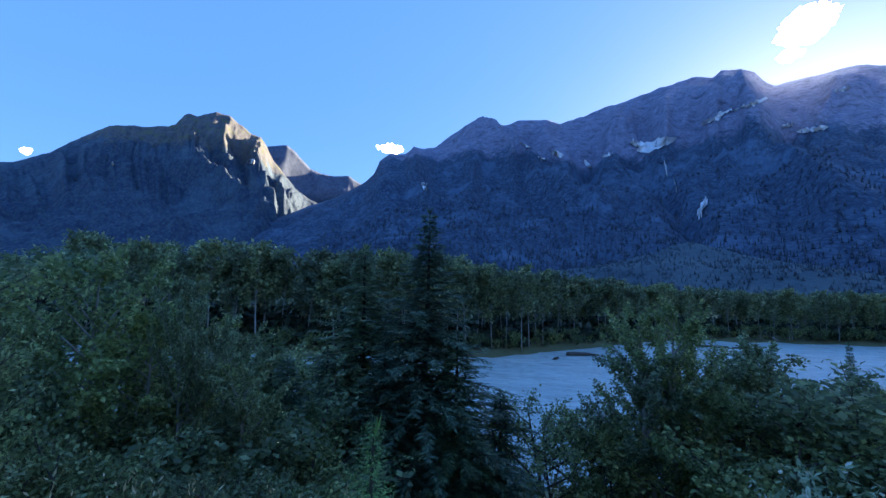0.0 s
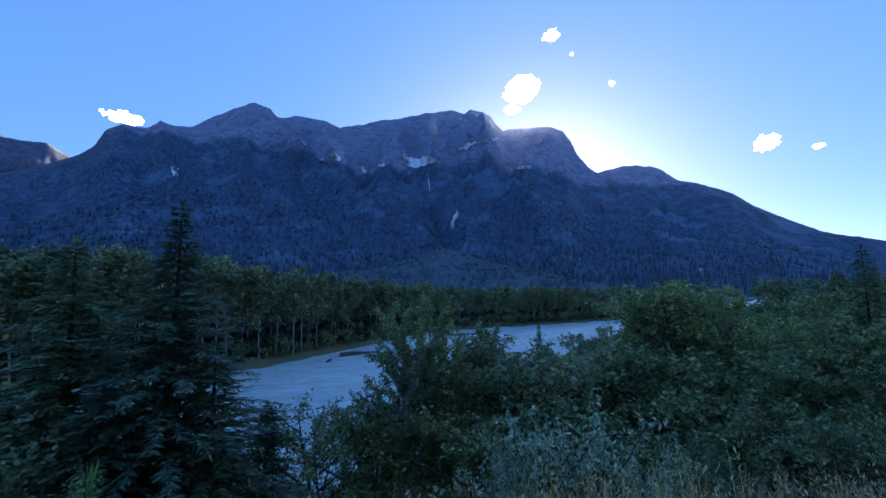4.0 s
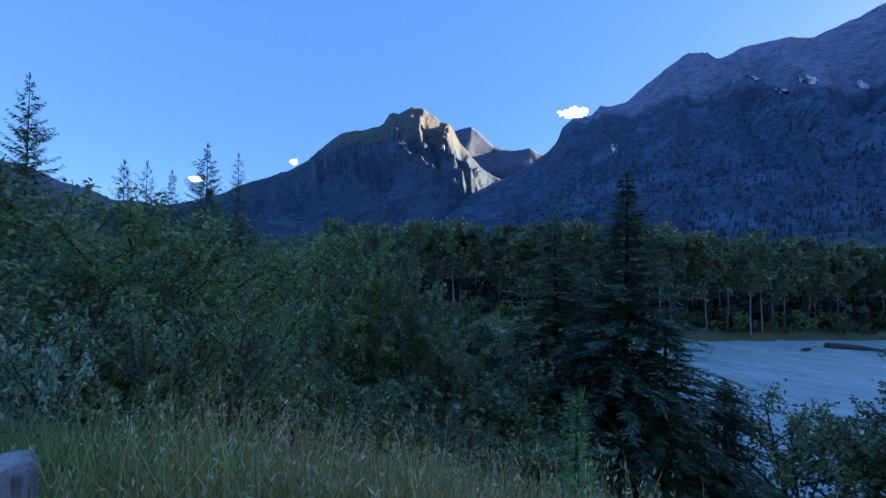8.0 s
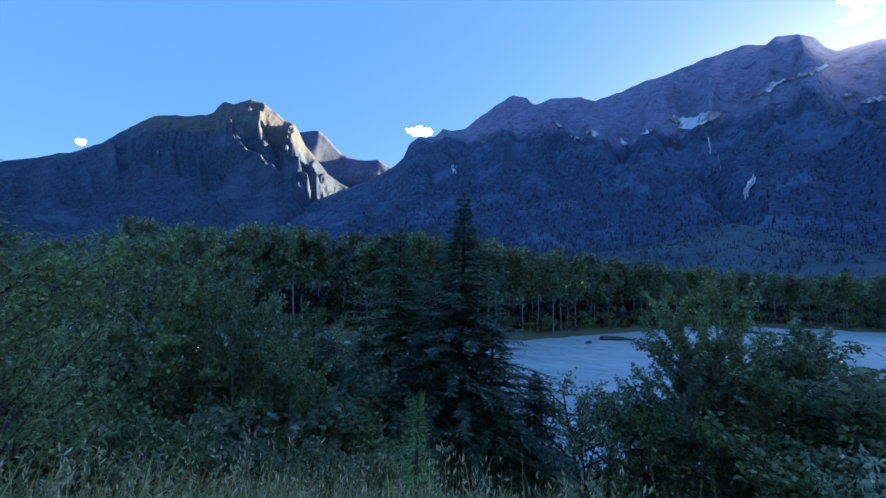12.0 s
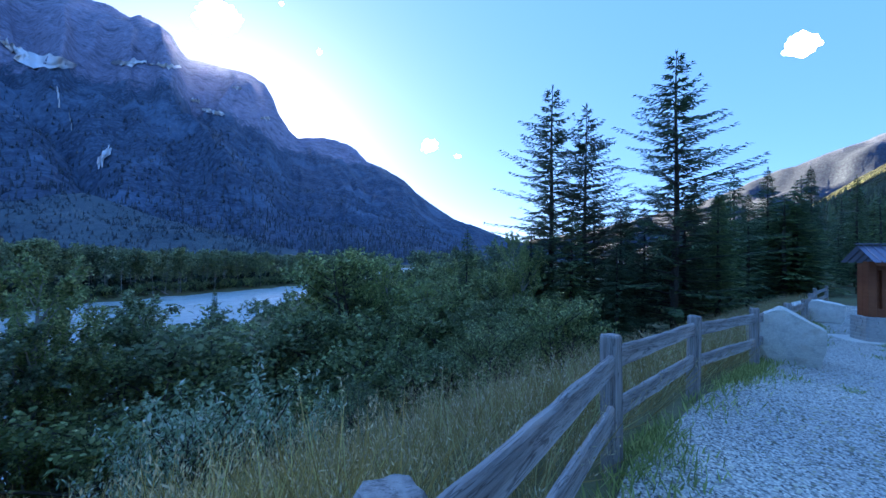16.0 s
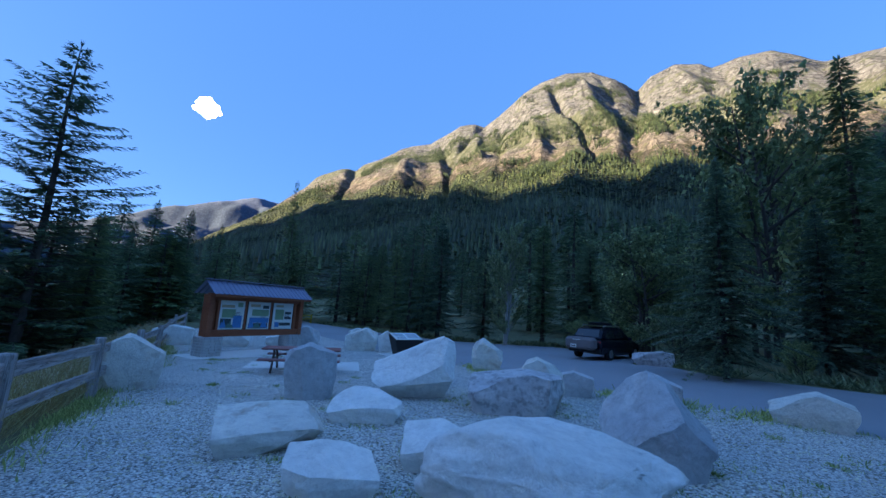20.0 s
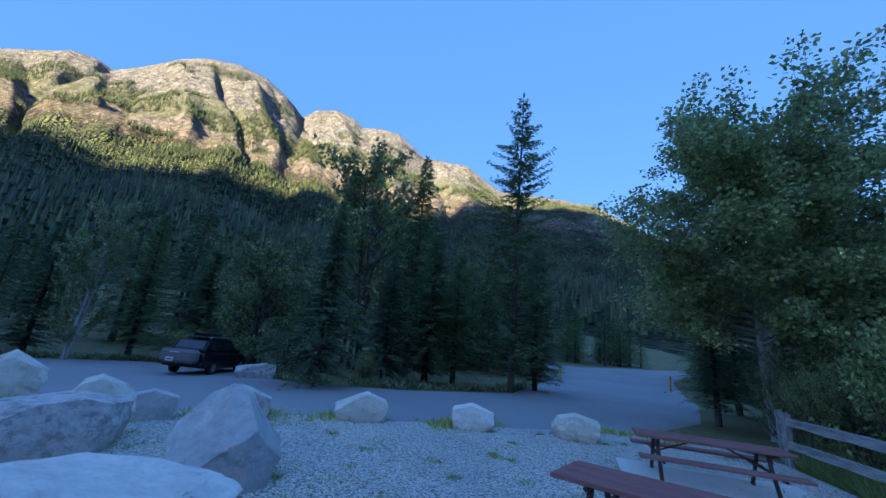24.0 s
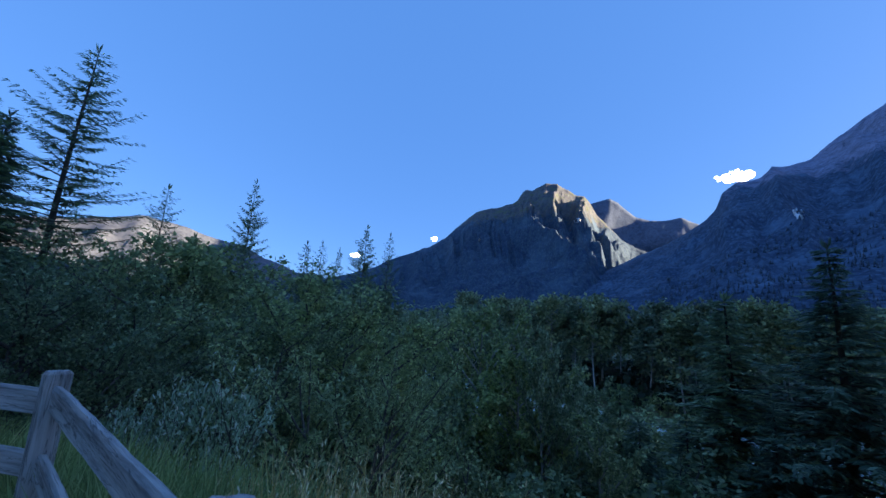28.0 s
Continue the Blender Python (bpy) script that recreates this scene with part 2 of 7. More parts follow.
def gravel_material():
    m, nd, ln, b = material("gravel", 0.95)
    p = world_pos(nd)
    v = nd.new("ShaderNodeTexVoronoi")
    v.inputs["Scale"].default_value = 46.0
    ln.new(p, v.inputs["Vector"])
    sep = nd.new("ShaderNodeSeparateColor")
    ln.new(v.outputs["Color"], sep.inputs[0])
    stones = ramp(nd, ln, sep.outputs[0], ((0.0, (0.15, 0.147, 0.13)), (0.4, (0.66, 0.635, 0.56)), (1.0, (0.95, 0.92, 0.82))))
    gap = ramp(nd, ln, v.outputs["Distance"], ((0.35, 1.05), (0.75, 0.6)))
    stones = mix_rgb(nd, ln, 1.0, stones, gap, "MULTIPLY")
    patch = ramp(nd, ln, tex_noise(nd, ln, p, 0.35, 5, 0.6), ((0.3, (0.78, 0.80, 0.84)), (0.7, (1.08, 1.07, 1.04))))
    ln.new(mix_rgb(nd, ln, 1.0, stones, patch, "MULTIPLY"), b.inputs["Base Color"])
    bump(nd, ln, b, v.outputs["Distance"], 0.9, -0.02)
    return m


M_GRAVEL = gravel_material()


def boulder_material(name, dark, mid, light, lichen=0.0, rust=0.0):
    m, nd, ln, b = material(name, 0.92)
    c = coords(nd)
    info = nd.new("ShaderNodeObjectInfo")
    add = nd.new("ShaderNodeVectorMath")
    ln.new(c, add.inputs[0])
    ln.new(info.outputs["Random"], add.inputs[1])
    c = add.outputs[0]
    big = tex_noise(nd, ln, c, 1.1, 6, 0.6, 0.8)
    fine = tex_noise(nd, ln, c, 9.0, 9, 0.78)
    col = ramp(nd, ln, big, ((0.28, dark), (0.5, mid), (0.72, light)))
    speck = ramp(nd, ln, fine, ((0.28, 0.58), (0.40, 1.0), (0.62, 1.12)))
    vein = tex_noise(nd, ln, c, 3.2, 9, 0.7, 2.2)
    col = mix_rgb(nd, ln, ramp(nd, ln, vein, ((0.485, 0.0), (0.5, 0.22), (0.515, 0.0))), col, tuple(0.4 * v for v in dark))
    col = mix_rgb(nd, ln, 1.0, col, speck, "MULTIPLY")
    if lichen:
        blot = tex_noise(nd, ln, c, 5.0, 8, 0.75)
        col = mix_rgb(nd, ln, ramp(nd, ln, blot, ((0.5, 0.0), (0.60, lichen))), col, (0.17, 0.165, 0.16))
    if rust:
        stain = tex_noise(nd, ln, c, 2.2, 5, 0.6, 1.0)
        col = mix_rgb(nd, ln, ramp(nd, ln, stain, ((0.55, 0.0), (0.7, rust))), col, (0.42, 0.29, 0.17))
    ln.new(col, b.inputs["Base Color"])
    pits = nd.new("ShaderNodeMath")
    pits.operation = "MULTIPLY_ADD"
    ln.new(tex_noise(nd, ln, c, 3.4, 7, 0.66, 0.5), pits.inputs[0])
    pits.inputs[1].default_value = 1.6
    ln.new(fine, pits.inputs[2])
    bump(nd, ln, b, pits.outputs[0], 1.0, 0.035)
    return m


M_ROCK_WHITE = boulder_material("pale_granite", (0.78, 0.76, 0.69), (0.88, 0.86, 0.78), (0.94, 0.92, 0.85), 0.12)
M_ROCK_GREY = boulder_material("blue_grey_granite", (0.40, 0.41, 0.41), (0.53, 0.54, 0.53), (0.68, 0.68, 0.65), 0.25)
M_ROCK_TAN = boulder_material("rust_stained_granite", (0.64, 0.61, 0.53), (0.77, 0.74, 0.64), (0.86, 0.83, 0.72), 0.2, 0.6)
M_ROCK_SPECK = boulder_material("speckled_granite", (0.48, 0.47, 0.46), (0.62, 0.61, 0.59), (0.76, 0.75, 0.72), 0.6)


def mountain_material(name, rock_a, rock_b, wood_a, wood_b, line, spread, grass=0.0, scale=1.0, tan=None, green=0.0, belt=None, layer=(1, 1, 0.4)):
    """Bare cracked rock above a ragged tree line, forest and scrub below and on the ledges."""
    m, nd, ln, b = material(name, 0.95)
    p = world_pos(nd)

    def math_node(kind, a, c, d=None):
        n = nd.new("ShaderNodeMath")
        n.operation = kind
        for sock, v in zip(n.inputs, (a, c, d)):
            if v is None:
                continue
            if hasattr(v, "is_linked"):
                ln.new(v, sock)
            else:
                sock.default_value = v
        return n.outputs[0]

    sep = nd.new("ShaderNodeSeparateXYZ")
    ln.new(p, sep.inputs[0])
    high = sep.outputs[2]
    n_big = tex_noise(nd, ln, p, 0.0035 * scale, 7, 0.62)
    n_fine = tex_noise(nd, ln, p, 0.03 * scale, 8, 0.7)
    edge = math_node("MULTIPLY_ADD", n_big, -spread * 2.0, high)
    edge = math_node("MULTIPLY_ADD", n_fine, -spread * 1.6, edge)
    top = nd.new("ShaderNodeMapRange")
    top.inputs["From Min"].default_value = line - spread * 1.92
    top.inputs["From Max"].default_value = line - spread * 1.68
    ln.new(edge, top.inputs[0])
    # rock: steep streaks, cracks and fine grain
    n_crag = tex_noise(nd, ln, scaled(nd, ln, p, layer), 0.018 * scale, 10, 0.74, 0.8)
    n_grain = tex_noise(nd, ln, p, 0.055 * scale, 9, 0.78)
    mid = tuple(0.4 * a + 0.6 * c for a, c in zip(rock_a, rock_b))
    rock = ramp(nd, ln, n_crag, ((0.36, rock_a), (0.47, mid), (0.64, rock_b)))
    if tan:
        low = nd.new("ShaderNodeMapRange")
        low.inputs["From Min"].default_value = tan[1] + 90
        low.inputs["From Max"].default_value = tan[1] - 90
        ln.new(math_node("MULTIPLY_ADD", n_big, 300.0, math_node("ADD", high, -150.0)), low.inputs[0])
        rock = mix_rgb(nd, ln, low.outputs[0], rock, mix_rgb(nd, ln, 1.0, rock, tan[0], "MULTIPLY"))
    rock = mix_rgb(nd, ln, 1.0, rock, ramp(nd, ln, n_grain, ((0.38, 0.42 if scale > 1.2 else 0.68), (0.5, 1.0), (0.62, 1.3 if scale > 1.2 else 1.12))), "MULTIPLY")
    crack = nd.new("ShaderNodeTexVoronoi")
    crack.feature = "DISTANCE_TO_EDGE"
    crack.inputs["Scale"].default_value = 0.022 * scale
    warp = nd.new("ShaderNodeVectorMath")
    warp.operation = "MULTIPLY_ADD"
    wobble = nd.new("ShaderNodeTexNoise")
    wobble.inputs["Scale"].default_value = 0.02 * scale
    wobble.inputs["Detail"].default_value = 5
    ln.new(p, wobble.inputs["Vector"])
    ln.new(wobble.outputs["Color"], warp.inputs[0])
    warp.inputs[1].default_value = (50 / scale, 50 / scale, 50 / scale)
    ln.new(scaled(nd, ln, p, (1, 1, 0.55)), warp.inputs[2])
    ln.new(warp.outputs[0], crack.inputs["Vector"])
    rock = mix_rgb(nd, ln, 1.0, rock, ramp(nd, ln, crack.outputs["Distance"], ((0.0, 0.4 if scale > 1.2 else 0.86), (0.13, 1.0))), "MULTIPLY")
    if green:
        moss = tex_noise(nd, ln, scaled(nd, ln, p, (1, 1, 1.6)), 0.012 * scale, 9, 0.75)
        if belt:
            # a belt of ledges that carry more growth
            near = math_node("ABSOLUTE", math_node("MULTIPLY_ADD", n_big, 160.0, math_node("ADD", high, -belt[0] - 80.0)), 0.0)
            moss = math_node("MULTIPLY_ADD", math_node("MAXIMUM", math_node("MULTIPLY_ADD", near, -1.0 / belt[1], 1.0), 0.0), 0.17, moss)
        rock = mix_rgb(nd, ln, ramp(nd, ln, moss, ((0.52, 0.0), (0.58, green))), rock, (0.115, 0.13, 0.045))
    # forest: crowns side by side, the shade between them darkened into the colour
    crown = nd.new("ShaderNodeTexVoronoi")
    crown.inputs["Scale"].default_value = 0.085 * (1.0 if scale < 1.2 else 1.7)
    ln.new(scaled(nd, ln, p, (1, 1, 0.42)), crown.inputs["Vector"])
    sepc = nd.new("ShaderNodeSeparateColor")
    ln.new(crown.outputs["Color"], sepc.inputs[0])
    mixed = math_node("MULTIPLY_ADD", sepc.outputs[0], 0.35, math_node("MULTIPLY", n_fine, 0.65))
    wood = ramp(nd, ln, mixed, ((0.36, wood_a), (0.66, wood_b)))
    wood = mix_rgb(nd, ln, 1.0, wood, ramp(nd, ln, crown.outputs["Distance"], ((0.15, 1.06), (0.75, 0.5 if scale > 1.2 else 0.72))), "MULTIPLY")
    if grass:
        wood = mix_rgb(nd, ln, ramp(nd, ln, n_big, ((0.52, 0.0), (0.62, grass))), wood, tuple(2.0 * c for c in wood_b))
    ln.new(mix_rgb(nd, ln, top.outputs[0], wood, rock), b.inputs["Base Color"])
    relief = mix_rgb(nd, ln, top.outputs[0], math_node("MULTIPLY", crown.outputs["Distance"], -0.5), math_node("MULTIPLY_ADD", n_grain, 0.25, n_crag))
    bump(nd, ln, b, relief, 1.0, 1.6 if scale < 1.2 else 34.0)
    return m


# blue in the north range's rock and forest is distance haze, painted in
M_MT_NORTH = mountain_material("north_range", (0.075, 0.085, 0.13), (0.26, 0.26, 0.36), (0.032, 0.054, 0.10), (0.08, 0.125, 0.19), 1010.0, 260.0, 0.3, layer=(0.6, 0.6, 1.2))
# bluish tones put the air's veil into the west peak's own colours
M_MT_PEAK = mountain_material("far_peak", (0.045, 0.055, 0.08), (0.15, 0.14, 0.135), (0.032, 0.054, 0.10), (0.07, 0.105, 0.135), 1020.0, 260.0, 0.25, green=0.6)
# rock and wood coloured blue-grey in place of haze in the air
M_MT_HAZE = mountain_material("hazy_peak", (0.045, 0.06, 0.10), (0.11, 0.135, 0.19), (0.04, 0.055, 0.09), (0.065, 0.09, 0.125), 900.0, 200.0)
M_MT_SOUTH = mountain_material("south_range", (0.082, 0.077, 0.07), (0.30, 0.282, 0.255), (0.022, 0.034, 0.016), (0.10, 0.11, 0.04), 400.0, 130.0, 0.25, 1.8, ((1.1, 0.93, 0.76), 520.0), 0.6, (610.0, 110.0))
# outermost ridge: haze is likewise mixed into its colours
M_MT_FAR = mountain_material("hazed_far_range", (0.055, 0.065, 0.095), (0.15, 0.155, 0.175), (0.045, 0.06, 0.075), (0.09, 0.11, 0.11), 300.0, 160.0)
# fan scrub carries the same painted haze blue as the slope behind
M_FAN = mottled("hazed_scrub", ((0.35, (0.04, 0.068, 0.095)), (0.65, (0.10, 0.14, 0.15))), 0.006, 0.05, 0.95, 0.8, 4.0, use="World")


def water_material():
    m, nd, ln, b = material("silty_water", 0.35)
    p = world_pos(nd)
    s = scaled(nd, ln, p, (0.35, 1.0, 1.0))
    n1 = tex_noise(nd, ln, s, 0.16, 5, 0.6, 0.6)
    n2 = tex_noise(nd, ln, s, 0.55, 7, 0.72, 1.2)
    col = ramp(nd, ln, n1, ((0.35, (0.50, 0.61, 0.60)), (0.65, (0.62, 0.73, 0.71))))
    trough = ramp(nd, ln, n2, ((0.36, 0.6), (0.52, 1.0)))
    col = mix_rgb(nd, ln, 1.0, col, trough, "MULTIPLY")
    foam = ramp(nd, ln, n2, ((0.56, 0.0), (0.66, 0.55)))
    ln.new(mix_rgb(nd, ln, foam, col, (0.76, 0.81, 0.80)), b.inputs["Base Color"])
    b.inputs["Specular IOR Level"].default_value = 0.5
    bump(nd, ln, b, n2, 1.0, 0.6)
    return m


M_WATER = water_material()


def cloud_material():
    m, nd, ln, b = material("cloud", 1.0)
    tr = nd.new("ShaderNodeBsdfTranslucent")
    tr.inputs[0].default_value = (0.95, 0.95, 0.95, 1)
    b.inputs["Base Color"].default_value = (0.95, 0.95, 0.95, 1)
    b.inputs["Specular IOR Level"].default_value = 0.0
    mx = nd.new("ShaderNodeMixShader")
    mx.inputs[0].default_value = 0.6
    ln.new(b.outputs[0], mx.inputs[1])
    ln.new(tr.outputs[0], mx.inputs[2])
    # emission added in place of sunlight scattered inside the cloud
    glow = nd.new("ShaderNodeEmission")
    glow.inputs[0].default_value = (1.0, 0.97, 0.92, 1)
    glow.inputs[1].default_value = CLOUD_GLOW
    add = nd.new("ShaderNodeAddShader")
    ln.new(mx.outputs[0], add.inputs[0])
    ln.new(glow.outputs[0], add.inputs[1])
    ln.new(add.outputs[0], nd["Material Output"].inputs[0])
    return m


M_CLOUD = cloud_material()

# ---- mesh helpers ----


def mesh_of(name, verts, faces, mat, smooth=False):
    me = bpy.data.meshes.new(name)
    me.from_pydata([tuple(v) for v in verts], [], [tuple(f) for f in faces])
    me.materials.append(mat)
    if smooth:
        me.polygons.foreach_set("use_smooth", [True] * len(me.polygons))
    me.update()
    return me


def part(name, data, mat, parent, label=""):
    """Links a bmesh or a mesh as one part under a thing or a part."""
    if isinstance(data, bmesh.types.BMesh):
        me = bpy.data.meshes.new(name)
        data.to_mesh(me)
        data.free()
        me.materials.append(mat)
        data = me
    ob = new(name, data)
    ob.parent = parent
    return tagged(ob, label) if label else ob


def thing(name, label, category, group="", m=None):
    ob = new(name)
    ob.empty_display_size = 0.2
    if m is not None:
        ob.matrix_basis = m
    return tagged(ob, label, category, group)


def box_bm(sx, sy, sz, centre=(0, 0, 0), bevel=0.0, turn=None, bm=None):
    bm = bm or bmesh.new()
    made = bmesh.ops.create_cube(bm, size=1.0)["verts"]
    bmesh.ops.scale(bm, vec=(sx, sy, sz), verts=made)
    if bevel:
        edges = list({e for v in made for e in v.link_edges})
        made = [v for v in bmesh.ops.bevel(bm, geom=edges, offset=bevel, segments=1, affect="EDGES")["verts"]] + [v for v in made if v.is_valid]
        made = list({v for v in made if v.is_valid} | {v for f in {f for v in made if v.is_valid for f in v.link_faces} for v in f.verts})
    if turn is not None:
        bmesh.ops.transform(bm, matrix=turn, verts=made)
    bmesh.ops.translate(bm, vec=centre, verts=made)
    return bm


def tube_bm(points, radius, sides=8, bm=None):
    """A tube along points; radius is a number or one for each point."""
    bm = bm or bmesh.new()
    rings = []
    pts = [Vector(p) for p in points]
    for i, p in enumerate(pts):
        way = (pts[min(i + 1, len(pts) - 1)] - pts[max(i - 1, 0)]).normalized()
        side = way.orthogonal().normalized()
        other = way.cross(side)
        r = radius[i] if isinstance(radius, (list, tuple)) else radius
        rings.append([bm.verts.new(p + r * (math.cos(a) * side + math.sin(a) * other)) for a in np.linspace(0, 2 * math.pi, sides, endpoint=False)])
    for a, b in zip(rings, rings[1:]):
        for k in range(sides):
            bm.faces.new((a[k], a[(k + 1) % sides], b[(k + 1) % sides], b[k]))
    bm.faces.new(rings[0][::-1])
    bm.faces.new(rings[-1])
    return bm


# ---- the lie of the land ----
FENCE = [(-10.3, -8.2), (-9.4, -7.4), (-7.9, -4.75), (-6.3, -2.45), (-4.28, -0.5), (-1.57, 0.35), (1.07, 0.57), (3.88, 0.2), (6.58, -0.72), (9.4, -2.05), (12.7, -3.5), (16.5, -5.0), (21.5, -6.8), (26.5, -8.6), (31.0, -10.6)]
RIM_X = [-400, -60, -25, -10.3, -9.4, -7.9, -6.3, -4.28, -1.5, 1.13, 3.88, 6.58, 9.4, 12.7, 16.5, 21.5, 26.5, 31.0, 60, 120, 400]
RIM_Y = [-160, -40, -14, -8.2, -7.4, -4.75, -2.45, -0.5, 0.38, 0.55, 0.2, -0.72, -2.05, -3.5, -5.0, -6.8, -8.6, -10.6, -22, -45, -150]
NEAR_X, NEAR_Y = [-900, -200, -40, 0, 25, 45, 83, 125, 187, 300, 900], [-60, 8, 34, 43, 50, 70, 108, 132, 163, 205, 420]
BANK_X, BANK_Y = [-900, -200, -60, -7, 15, 60, 117, 187, 300, 900], [60, 84, 92, 107, 127, 168, 174, 181, 235, 470]
WATER_Z = -17.0


def plateau(x, y):
    """The height of the gravel place and the road, which fall a little to the east and rise again to the south."""
    rise = np.clip(-y - 30, 0, 400)
    return -0.033 * np.clip(x, 0, 18) - 0.006 * np.clip(-y, 0, 40) + 0.055 * np.minimum(rise, 60) + 0.16 * np.clip(rise - 60, 0, 400)


def ground_z(x, y):
    x, y = np.asarray(x, float), np.asarray(y, float)
    out = (y - np.interp(x, RIM_X, RIM_Y)) * 0.85
    top = plateau(x, y)
    near = np.interp(x, NEAR_X, NEAR_Y)
    bank = np.interp(x, BANK_X, BANK_Y)
    span = np.maximum(near - np.interp(x, RIM_X, RIM_Y), 12) * 0.85
    s = np.clip((out - 1.2) / (span - 1.2), 0, 1.3)
    slope = top - 0.12 * np.clip(out, 0, 2.5) - (17.3 + top) * np.where(s < 1, 1 - (1 - np.minimum(s, 1)) ** 1.35, 1)
    z = np.where(out > 0, slope, top)
    z = np.where(y > near, np.maximum(-18.6, -17.2 - 0.25 * (y - near)), z)
    far = np.minimum(-18.6 + 0.5 * (y - bank + 4), -15.6)
    z = np.where(y > bank - 4, np.maximum(z, far), z)
    return np.where(y > bank + 400, z + 0.03 * np.clip(y - bank - 400, 0, 900), z)


def gz(x, y):
    return float(ground_z(x, y))


def build_ground():
    radii = np.concatenate([[0.01], np.geomspace(1.2, 4700, 120)])
    az = np.linspace(0, 2 * math.pi, 220, endpoint=False)
    rr, aa = np.meshgrid(radii, az, indexing="ij")
    x, y = rr * np.sin(aa), rr * np.cos(aa)
    z = ground_z(x, y)
    rough = np.sin(x * 0.9 + 1.3 * np.sin(y * 0.5)) * np.sin(y * 0.8 + np.sin(x * 0.6)) * 0.16
    off = np.clip((y - np.interp(x, RIM_X, RIM_Y) - 1.0) / 4, 0, 1)
    z = z + rough * off - 0.03
    verts = np.stack([x, y, z], -1).reshape(-1, 3)
    n = len(az)
    faces = [(i * n + j, i * n + (j + 1) % n, (i + 1) * n + (j + 1) % n, (i + 1) * n + j) for i in range(len(radii) - 1) for j in range(n)]
    ob = new("ground", mesh_of("ground", verts.tolist(), faces, M_SOIL, True))
    tagged(ob, "dark soil and low growth falling to the river", "ground", kind="structure")


build_ground()


def sheet(name, outline, mat, lift, label, category, step=1.0, wave=0.0):
    """A flat covering laid on the plateau inside an outline."""
    bm = bmesh.new()
    poly = [Vector((x, y, 0)) for x, y in outline]
    face = bm.faces.new([bm.verts.new(p) for p in poly])
    lo = Vector((min(p.x for p in poly), min(p.y for p in poly)))
    hi = Vector((max(p.x for p in poly), max(p.y for p in poly)))
    for axis, a, b in ((0, lo.x, hi.x), (1, lo.y, hi.y)):
        for k in np.arange(a + step, b, step):
            co = (k, 0, 0) if axis == 0 else (0, k, 0)
            no = (1, 0, 0) if axis == 0 else (0, 1, 0)
            bmesh.ops.bisect_plane(bm, geom=bm.verts[:] + bm.edges[:] + bm.faces[:], plane_co=co, plane_no=no)
    for v in bm.verts:
        v.co.z = float(plateau(v.co.x, v.co.y)) + lift + wave * noise.noise(v.co * 0.7)
    bmesh.ops.recalc_face_normals(bm, faces=bm.faces[:])
    if bm.faces[:] and sum(f.normal.z for f in bm.faces) < 0:
        bmesh.ops.reverse_faces(bm, faces=bm.faces[:])
    me = bpy.data.meshes.new(name)
    bm.to_mesh(me)
    bm.free()
    me.materials.append(mat)
    return tagged(new(name, me), label, category, kind="structure")


# the gravel place inside the fence, and the road behind it
GRAVEL_EDGE = [(x + 0.0, y - 0.12) for x, y in FENCE[1:]] + [(30.0, -12.5), (27, -17.5), (20.0, -15.8), (13.0, -13.6), (8.0, -11.9), (3.5, -10.7), (-1.0, -10.15), (-4.5, -10.1), (-8.3, -10.6), (-9.9, -9.6)]
sheet("gravel_pad", GRAVEL_EDGE, M_GRAVEL, 0.045, "pale grey crushed gravel of the viewpoint", "gravel", 0.7, 0.012)
ROAD_EDGE = [(60, -28), (42, -22), (30, -16.5), (20.0, -15.2), (13.0, -13.0), (8.0, -11.3), (3.5, -10.1), (-1.0, -9.6), (-4.5, -9.7), (-8.5, -10.5), (-13.5, -13.6), (-22.0, -22.0), (-34.0, -36.0), (-42.0, -45.5), (-60, -62), (-75, -74), (-80, -84), (-60, -74), (-40, -62), (-22, -58), (-14, -55), (-30, -52), (-22, -40), (-13.0, -27.5), (-9.0, -21.0), (-3.0, -18.2), (1.2, -17.8), (3.6, -20.6), (6.0, -26.0), (12.0, -28.5), (20.0, -25.5), (28, -25.0), (42, -27.5), (58, -34)]


def on_road(x, y, margin=0.0):
    """Whether a point lies on the road or nearer to its edge than the margin."""
    inside, near = False, False
    for (x0, y0), (x1, y1) in zip(ROAD_EDGE, ROAD_EDGE[1:] + ROAD_EDGE[:1]):
        if (y0 > y) != (y1 > y) and x < (x1 - x0) * (y - y0) / (y1 - y0) + x0:
            inside = not inside
        f = max(0.0, min(1.0, ((x - x0) * (x1 - x0) + (y - y0) * (y1 - y0)) / ((x1 - x0) ** 2 + (y1 - y0) ** 2)))
        near = near or math.hypot(x - x0 - f * (x1 - x0), y - y0 - f * (y1 - y0)) < margin
    return inside or near


sheet("road", ROAD_EDGE, M_ROAD, 0.02, "worn grey asphalt road and car park", "road", 3.0)

sheet("road_shoulder", [(-9.9, -9.6), (-8.3, -10.6), (-13.5, -13.8), (-22.0, -22.2), (-34.0, -36.2), (-38, -34), (-27, -21.5), (-18.5, -12.5), (-12.5, -8.6), (-10.6, -8.3)], M_SOIL, 0.012, "dark soil and litter beside the road", "soil", 1.5, 0.01)


